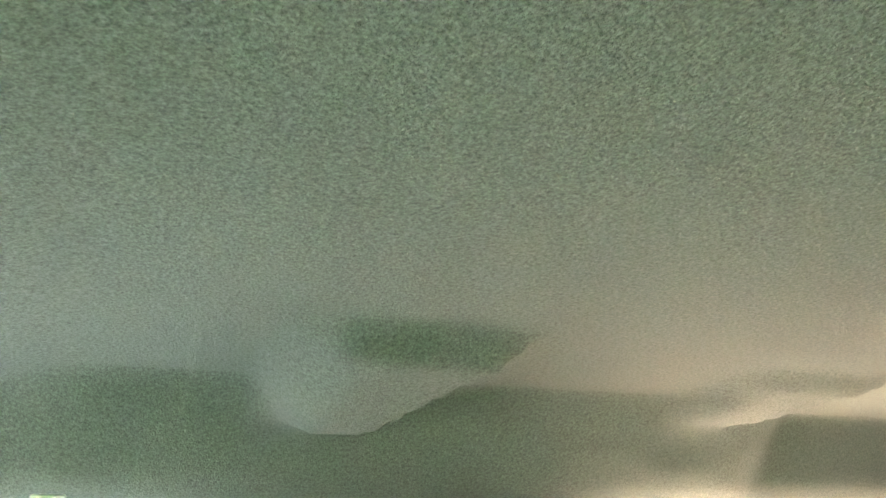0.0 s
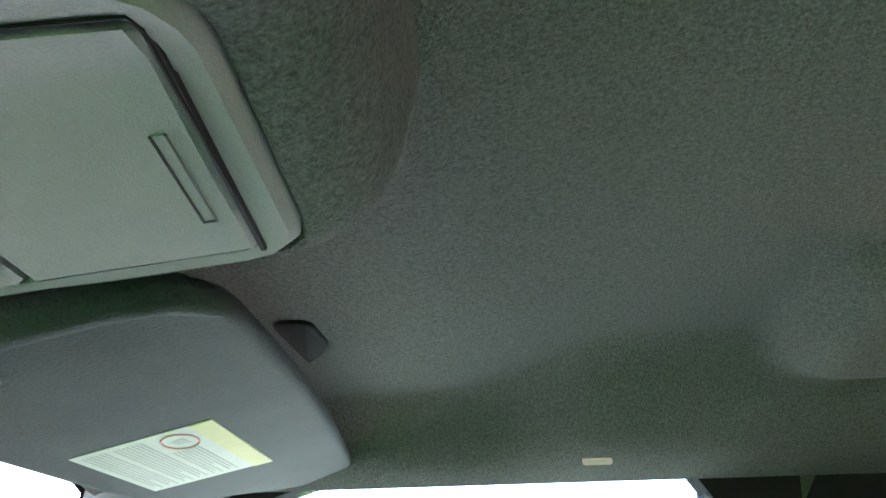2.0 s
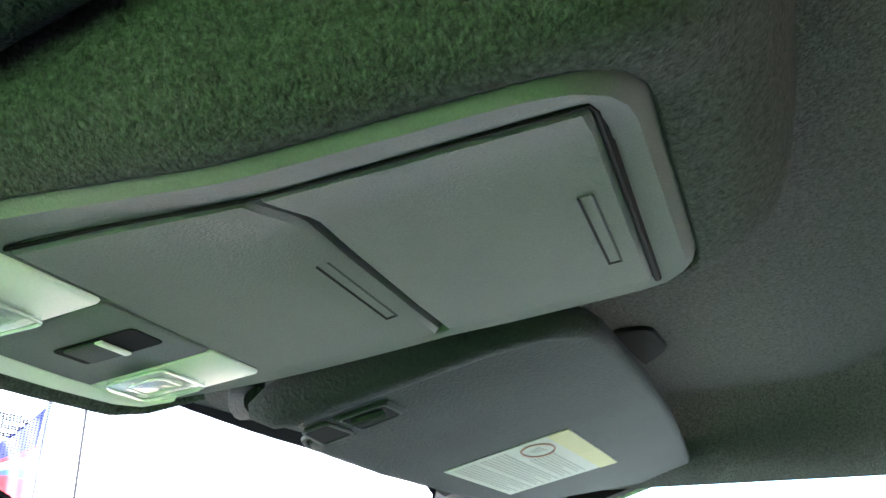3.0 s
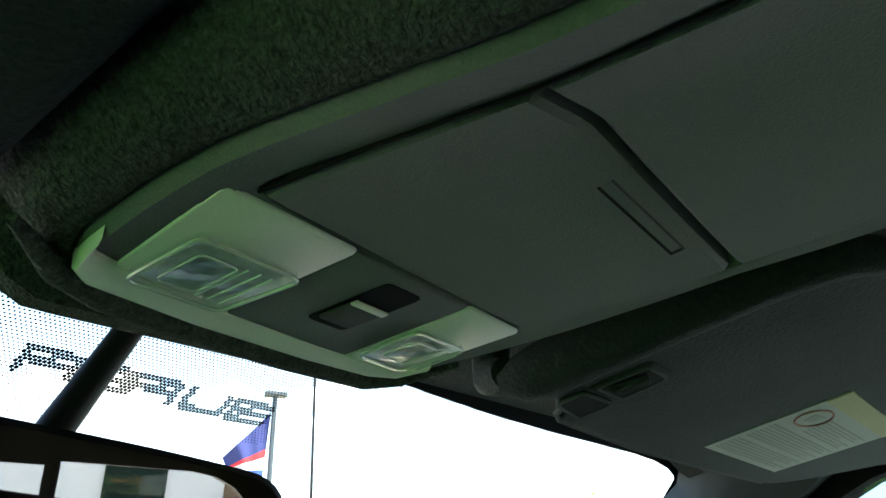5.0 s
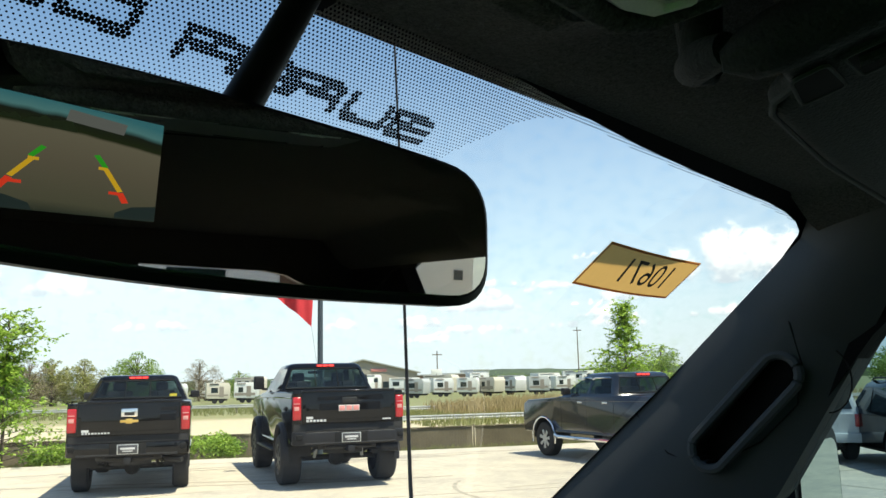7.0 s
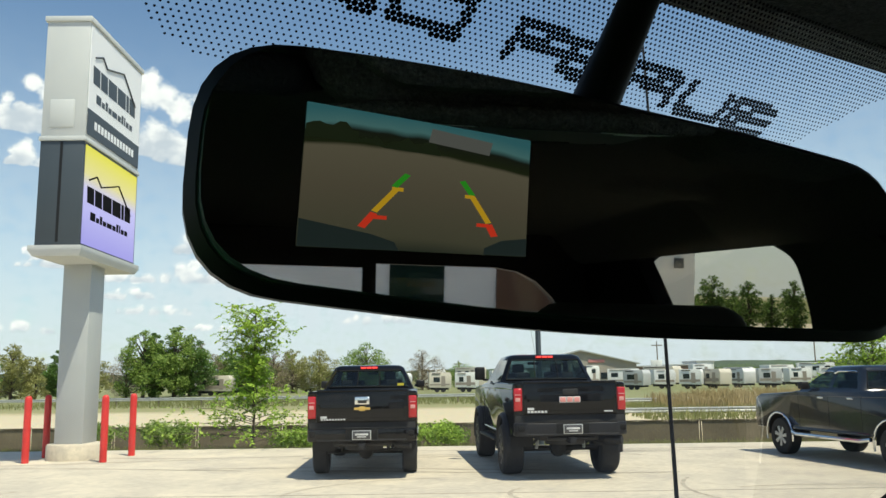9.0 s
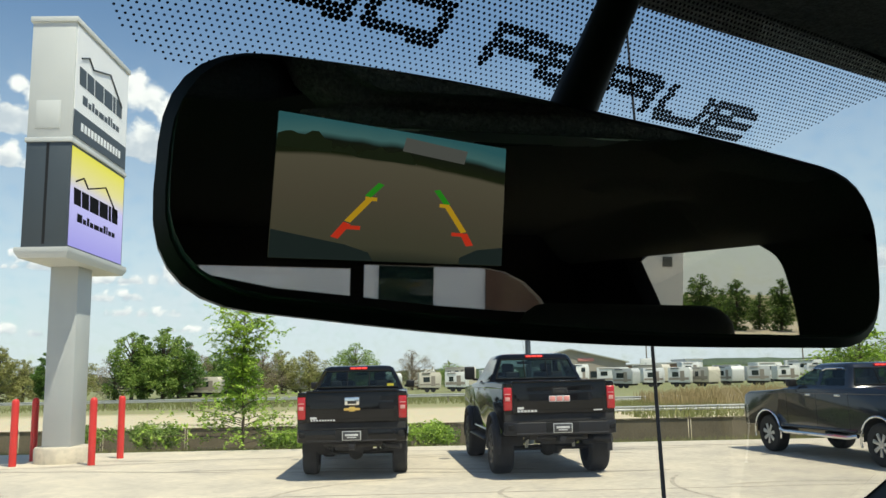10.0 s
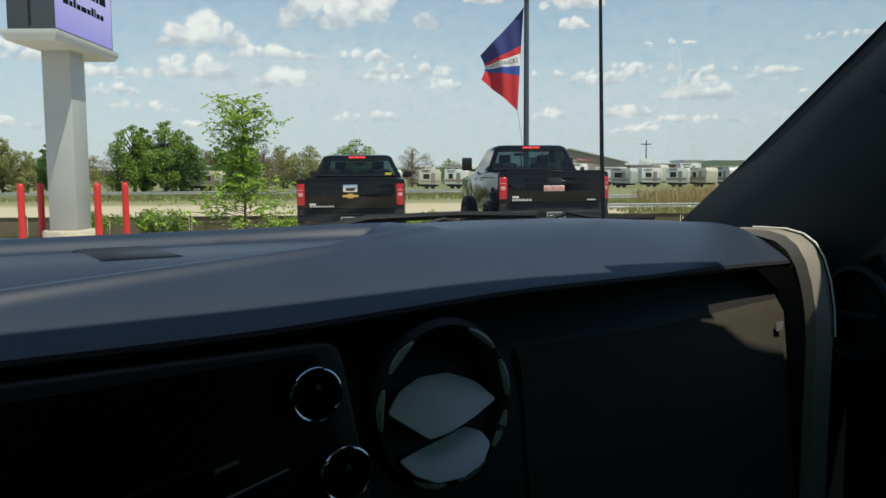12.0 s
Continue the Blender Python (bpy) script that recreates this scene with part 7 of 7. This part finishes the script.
for i in range(12):
    v = 140 + 5 * (i % 3)
    trailer(at_px(690 + i * 67, v), v, 3.6 + (i % 4) * 0.9, 3.1 + 0.35 * (i % 3), (i * 37) % 90 - 30, 90 + i)

M_ROOF = material("grey_metal_roof", (0.42, 0.43, 0.42), 0.5, vary=0.08, scale=0.5, fine=6)
M_TANWALL = material("tan_wall", (0.36, 0.32, 0.27), 0.8, vary=0.08, scale=0.4, fine=6)
M_BRICKWALL = material("brown_wall", (0.22, 0.15, 0.11), 0.8, vary=0.12, scale=0.4, fine=6)
barn = thing("dealer_building", "grey gabled building with a red sign across the road", "building", at=facing(at_px(1040, 185), 185, 0, LEFTOUT))
part("wall", prism([(x, 0, z) for x, z in ((-9, 0), (-9, 6.0), (-3, 7.6), (9.5, 4.6), (9.5, 0))], (0, 25, 0)), M_TANWALL, barn, smooth=False)
part("roof", loft([[(-9.6, y, 5.95), (-3, y, 7.75), (10.2, y, 4.6), (10.2, y, 4.35), (-3, y, 7.45), (-9.6, y, 5.7)] for y in (-0.6, 25.4)]), M_ROOF, barn, smooth=False)
part("sign_board", box(-1.2, 2.4, -0.15, 0.0, 4.8, 5.5, 0.05), M_REDMARK, barn)
for k in range(4):
    part("window", box(-6.5 + k * 4.0, -4.5 + k * 4.0, -0.08, 0.02, 1.2, 2.6), M_CARGLASS, barn, smooth=False)
for px, wpx, h, mat, nm in ((1140, 90, 3.4, M_BRICKWALL, "low brown flat-roofed shop across the road"), (1205, 70, 3.6, M_BRICKWALL, "flat brown building behind the trailers"), (1235, 30, 4.4, M_RVWHITE, "small white block behind the trailers")):
    bl = thing("shop_building", nm, "building", "far buildings", at=facing(at_px(px, 200), 200, 0, LEFTOUT))
    ww = wpx / 1454 * 200 / 2
    part("wall", box(-ww, ww, 0, 12, 0, h + 0.5, 0.02), mat, bl, smooth=False)
    part("roof", box(-ww - 0.2, ww + 0.2, -0.2, 12.2, h + 0.45, h + 0.75, 0.02), M_ROOF, bl, smooth=False)
    for k in range(3):
        part("window", box(-ww * 0.7 + k * ww * 0.5, -ww * 0.7 + k * ww * 0.5 + ww * 0.3, -0.06, 0.02, 1.0, 2.2), M_CARGLASS, bl, smooth=False)
for px, v, top in ((803, 190, 640), (1152, 170, 606), (1385, 210, 645), (1365, 215, 646), (1428, 190, 560)):
    po = thing("utility_pole", "wooden utility pole with a crossarm", "utility pole", "utility poles", at=facing(at_px(px, v), v, 0, LEFTOUT))
    h = (667 + 0.0157 * (784 - px) - top) / 1454 * v + 1.7 - LEFTOUT
    part("mast", tube([(0, 0, 0), (0, 0, h)], [0.16, 0.11], 6), M_WOODPOST, po)
    part("crossarm", box(-1.1, 1.1, -0.06, 0.06, h - 0.9, h - 0.7), M_WOODPOST, po, smooth=False)
sg = thing("road_sign", "white road sign on posts by the trailer lot", "sign", at=facing(at_px(1150, 160), 160, 0, LEFTOUT))
part("panel", box(-1.1, 1.1, -0.1, 0.1, 3.3, 4.8, 0.02), M_RVWHITE, sg)
part("post", tube([(0, 0, 0), (0, 0, 4.0)], 0.15, 6), M_STEEL, sg)
hill = thing("backdrop", "low blue-green wooded hills on the horizon", "hills", kind="structure")
M_HILL = material("far_woods", (0.065, 0.095, 0.060), 0.95, vary=0.25, scale=0.02, fine=0.3)
part("hills", loft([[uv(u, 1500 + 60 * math.sin(u * 0.01), -2), uv(u, 1560, 14 + 9 * noise.noise((u * 0.004, 3, 0)) + 4 * noise.noise((u * 0.02, 1, 0)) + (9 if 450 < u < 1100 else 0))] for u in range(-2400, 2500, 25)], closed=False), M_HILL, hill)
part("tree_line", loft([[uv(u, 420, -1), uv(u, 421, 4.0 + 1.6 * noise.noise((u * 0.05, 1, 0)) + 0.9 * noise.noise((u * 0.3, 2, 0)))] for u in range(-700, 760, 3)], closed=False), material("tree_line", (0.085, 0.12, 0.05), 0.95, vary=0.3, scale=0.15, fine=1.5), hill)

# ---- showroom behind the vehicle, seen in the mirrors ----
M_SHOWGLASS = material("showroom_glass", (0.006, 0.022, 0.017), 0.25, vary=0.3, scale=1.5, spec=0.1)
M_SHOWBROWN = material("showroom_brown_panel", (0.13, 0.070, 0.045), 0.8, vary=0.12, scale=0.4, fine=6)
show = thing("showroom_building", "white flat-roofed showroom with dark windows and a brown section", "building", at=facing(0, 0, 0))
WALL_A, WALL_B = [Vector((math.sin(radians(b)) * 22, math.cos(radians(b)) * 22, 0)) for b in (154.8, 200)]
WALL_N = Vector((0, 0, 1)).cross(WALL_B - WALL_A).normalized()
if WALL_N.dot(WALL_A) < 0:
    WALL_N = -WALL_N


def behind(b0, b1, z0, z1, mat, nm, proud=0.0, thick=0.2):
    """A block of the showroom's front wall between two bearings."""
    inv, pts = show.matrix_basis.inverted(), []
    ends = []
    for b in (b0, b1):
        d = Vector((math.sin(radians(b)), math.cos(radians(b)), 0))
        ends.append(d * (WALL_A.dot(WALL_N) / d.dot(WALL_N)) - WALL_N * proud)
    p, r = ends
    pts = [inv @ Vector((*c.xy, z0)) for c in (p, r, r + WALL_N * thick, p + WALL_N * thick)]
    part(nm, prism(pts, (0, 0, z1 - z0)), mat, show, smooth=False)


behind(154.45, 200, -0.3, 6.5, M_SIGNWHITE, "white_wall", 0.0, 8.0)
behind(162.5, 168.05, -0.3, 5.5, M_SHOWBROWN, "brown_wall", 0.08)
behind(171.75, 175.65, -0.3, 2.18, M_SHOWGLASS, "dark_window", 0.05)
behind(155.2, 155.8, 2.48, 2.72, M_CARGLASS, "small_window", 0.05)
for b, d, h in ((153.6, 46, 3.3), (152.2, 48, 2.5), (151.3, 45, 3.0), (149.9, 47, 2.3), (148.6, 46, 3.1), (146.5, 46, 2.8)):
    p = Vector((math.sin(radians(b)) * d, math.cos(radians(b)) * d, 0))
    tree((p - EYE0).dot(RGT), (p - EYE0).dot(FWD), h, h * 0.62, "dark", "dark green tree behind the showroom lot", z=-0.17, seed=int(d + b * 7), stem=0.03, blobs_n=22)

# ---- clouds ----
M_CLOUD = bpy.data.materials.new("cloud_backdrop")
M_CLOUD.use_nodes = True
_n, _l = M_CLOUD.node_tree.nodes, M_CLOUD.node_tree.links
_n.remove(_n["Principled BSDF"])
_at = _n.new("ShaderNodeAttribute")
_at.attribute_name = "sheet"
_big, _small = _n.new("ShaderNodeTexNoise"), _n.new("ShaderNodeTexNoise")
_big.inputs["Scale"].default_value, _big.inputs["Detail"].default_value, _big.inputs["Roughness"].default_value = 0.75, 7, 0.6
_small.inputs["Scale"].default_value, _small.inputs["Detail"].default_value = 0.9, 6
_l.new(_at.outputs["Vector"], _big.inputs["Vector"])
_l.new(_at.outputs["Vector"], _small.inputs["Vector"])


def cloud_math(op, a, b):
    m = _n.new("ShaderNodeMath")
    m.operation = op
    for k, v in enumerate((a, b)):
        if isinstance(v, float):
            m.inputs[k].default_value = v
        else:
            _l.new(v, m.inputs[k])
    return m.outputs[0]


def cloud_attr(name):
    a = _n.new("ShaderNodeAttribute")
    a.attribute_name = name
    return a.outputs["Fac"]


def ramped(value, lo, hi, top=1.0):
    m = _n.new("ShaderNodeMapRange")
    m.interpolation_type = "SMOOTHSTEP"
    m.inputs["From Min"].default_value, m.inputs["From Max"].default_value, m.inputs["To Max"].default_value = lo, hi, top
    _l.new(value, m.inputs["Value"])
    return m.outputs["Result"]


_heap = ramped(cloud_math("ADD", cloud_attr("cover"), cloud_math("MULTIPLY", cloud_math("SUBTRACT", _big.outputs["Fac"], 0.5), 1.5)), -0.14, 0.52, 0.97)
_veil = cloud_math("MULTIPLY", cloud_attr("haze"), ramped(_small.outputs["Fac"], -0.1, 0.6))
_lit = ramped(cloud_math("ADD", cloud_attr("lit"), cloud_math("MULTIPLY", cloud_math("SUBTRACT", _small.outputs["Fac"], 0.5), 1.6)), -0.1, 0.7)
_tone, _shade = _n.new("ShaderNodeMix"), _n.new("ShaderNodeMix")
_tone.data_type = _shade.data_type = "RGBA"
_shade.inputs["A"].default_value, _shade.inputs["B"].default_value = (0.46, 0.50, 0.55, 1), (0.80, 0.79, 0.77, 1)
_tone.inputs["A"].default_value = (0.53, 0.59, 0.635, 1)
_l.new(_lit, _shade.inputs["Factor"])
_l.new(_heap, _tone.inputs["Factor"])
_l.new(_shade.outputs["Result"], _tone.inputs["B"])
_em, _tr, _ms = _n.new("ShaderNodeEmission"), _n.new("ShaderNodeBsdfTransparent"), _n.new("ShaderNodeMixShader")
_l.new(_tone.outputs["Result"], _em.inputs["Color"])
_l.new(cloud_math("MAXIMUM", _heap, _veil), _ms.inputs["Fac"])
_l.new(_tr.outputs[0], _ms.inputs[1])
_l.new(_em.outputs[0], _ms.inputs[2])
_l.new(_ms.outputs[0], _n["Material Output"].inputs["Surface"])
# cloud heaps: azimuth from straight ahead of the lot, foot, half width, height (degrees)
HEAPS = [(-20.6, 14.7, 2.5, 6.1), (-17.7, 14.3, 3.1, 4.9), (-15.3, 14.3, 2.0, 3.0), (-27.7, 15.5, 1.9, 3.7), (-27.8, 13.3, 1.3, 1.6), (-5.8, 9.8, 5.2, 3.3), (3.2, 11.4, 1.4, 1.1), (9.3, 10.9, 2.1, 1.7), (11.1, 12.3, 1.5, 1.3), (9.3, 9.6, 1.1, 0.9),
         (-15.6, 8.3, 2.8, 2.3), (-16.4, 6.4, 2.9, 1.7), (-10.9, 7.8, 2.5, 0.8), (-10.5, 5.9, 2.1, 1.3), (17.2, 4.8, 2.7, 1.3), (22.5, 6.2, 1.3, 0.7), (13.1, 3.8, 1.3, 0.8),
         (7.7, 3.7, 1.1, 0.8), (27.0, 5.2, 1.6, 1.1), (0.5, 5.8, 1.4, 0.7), (12.4, 6.3, 1.7, 0.7), (-21.3, 5.2, 1.6, 0.9), (-36, 13.0, 4.0, 5.0)]
cloud_rng = random.Random(41)
HEAPS += [(cloud_rng.uniform(-30, 36), cloud_rng.uniform(2.2, 8.4), cloud_rng.uniform(1.8, 4.2), cloud_rng.uniform(0.4, 1.0)) for _ in range(26)]
HEAPS += [(a, cloud_rng.uniform(5, 14), cloud_rng.uniform(4, 7), cloud_rng.uniform(2.0, 4.5)) for a in (36, 47, 58, 76, 100, 130, 165, -50, -72, -100, -135, -165)]
PUFFS = []
for ha, he, wa, hh in HEAPS:
    wa, hh = wa * 1.12, hh * 1.15
    for k in range(18):
        f = cloud_rng.uniform(-1, 1)
        r = cloud_rng.uniform(0.26, 0.55) * min(hh, wa) * (1.0 - 0.45 * abs(f))
        PUFFS.append((ha + f * (wa - r * 0.6), he + r * 0.35 + cloud_rng.random() ** 1.3 * max(0.0, hh - 1.2 * r) * (1 - f * f), r, he, hh))
NE = 150
azs = [-180 + 2.0 * k for k in range(66)] + [-48 + 0.3 * k for k in range(321)] + [50 + 2.0 * k for k in range(66)]
AZ, EL = np.meshgrid(np.array(azs), 0.2 + np.arange(NE) * 0.26, indexing="ij")
cover, lit = np.full(AZ.shape, -0.75), np.full(AZ.shape, 0.5)
for pa, pe, r, foot, hh in PUFFS:
    near_it = np.abs(AZ - pa) < r * 2.2
    val = 1.0 - np.hypot(AZ - pa, EL - pe) / r - 3.0 * np.clip((foot - EL) / max(r, 0.4), 0, 2)
    better = near_it & (val > cover)
    cover[better] = np.minimum(val, 0.75)[better]
    lit[better] = np.clip((EL - foot) / hh, 0, 1)[better]
haze = np.clip(1.0 - EL / 24.0, 0, 1) ** 1.3 + 0.45 * np.exp(-((AZ + 9) / 9) ** 2 - ((EL - 6.0) / 2.4) ** 2) + 0.30 * np.exp(-((AZ - 12) / 12) ** 2 - ((EL - 4.5) / 2.0) ** 2)
cover, lit, haze = cover.ravel(), lit.ravel(), haze.ravel()
ra, re_ = np.radians(AZ + VIEW_BEARING).ravel(), np.radians(EL).ravel()
dome = np.stack([np.sin(ra) * np.cos(re_), np.cos(ra) * np.cos(re_), np.sin(re_)], axis=1) * 2600
quads = [(i * NE + j, (i + 1) * NE + j, (i + 1) * NE + j + 1, i * NE + j + 1) for i in range(len(azs) - 1) for j in range(NE - 1)]
cm = bpy.data.meshes.new("clouds")
cm.from_pydata(dome.tolist(), [], quads)
for nm, val in (("cover", cover), ("lit", lit), ("haze", haze)):
    cm.attributes.new(nm, "FLOAT", "POINT").data.foreach_set("value", val.astype(np.float32))
cm.attributes.new("sheet", "FLOAT_VECTOR", "POINT").data.foreach_set("vector", np.stack([AZ.ravel(), EL.ravel() * 1.25, 0 * EL.ravel()], axis=1).astype(np.float32).ravel())
cm.materials.append(M_CLOUD)
clouds = new("clouds", cm)
tagged(clouds, "white cumulus clouds in a blue sky", "sky", kind="structure")
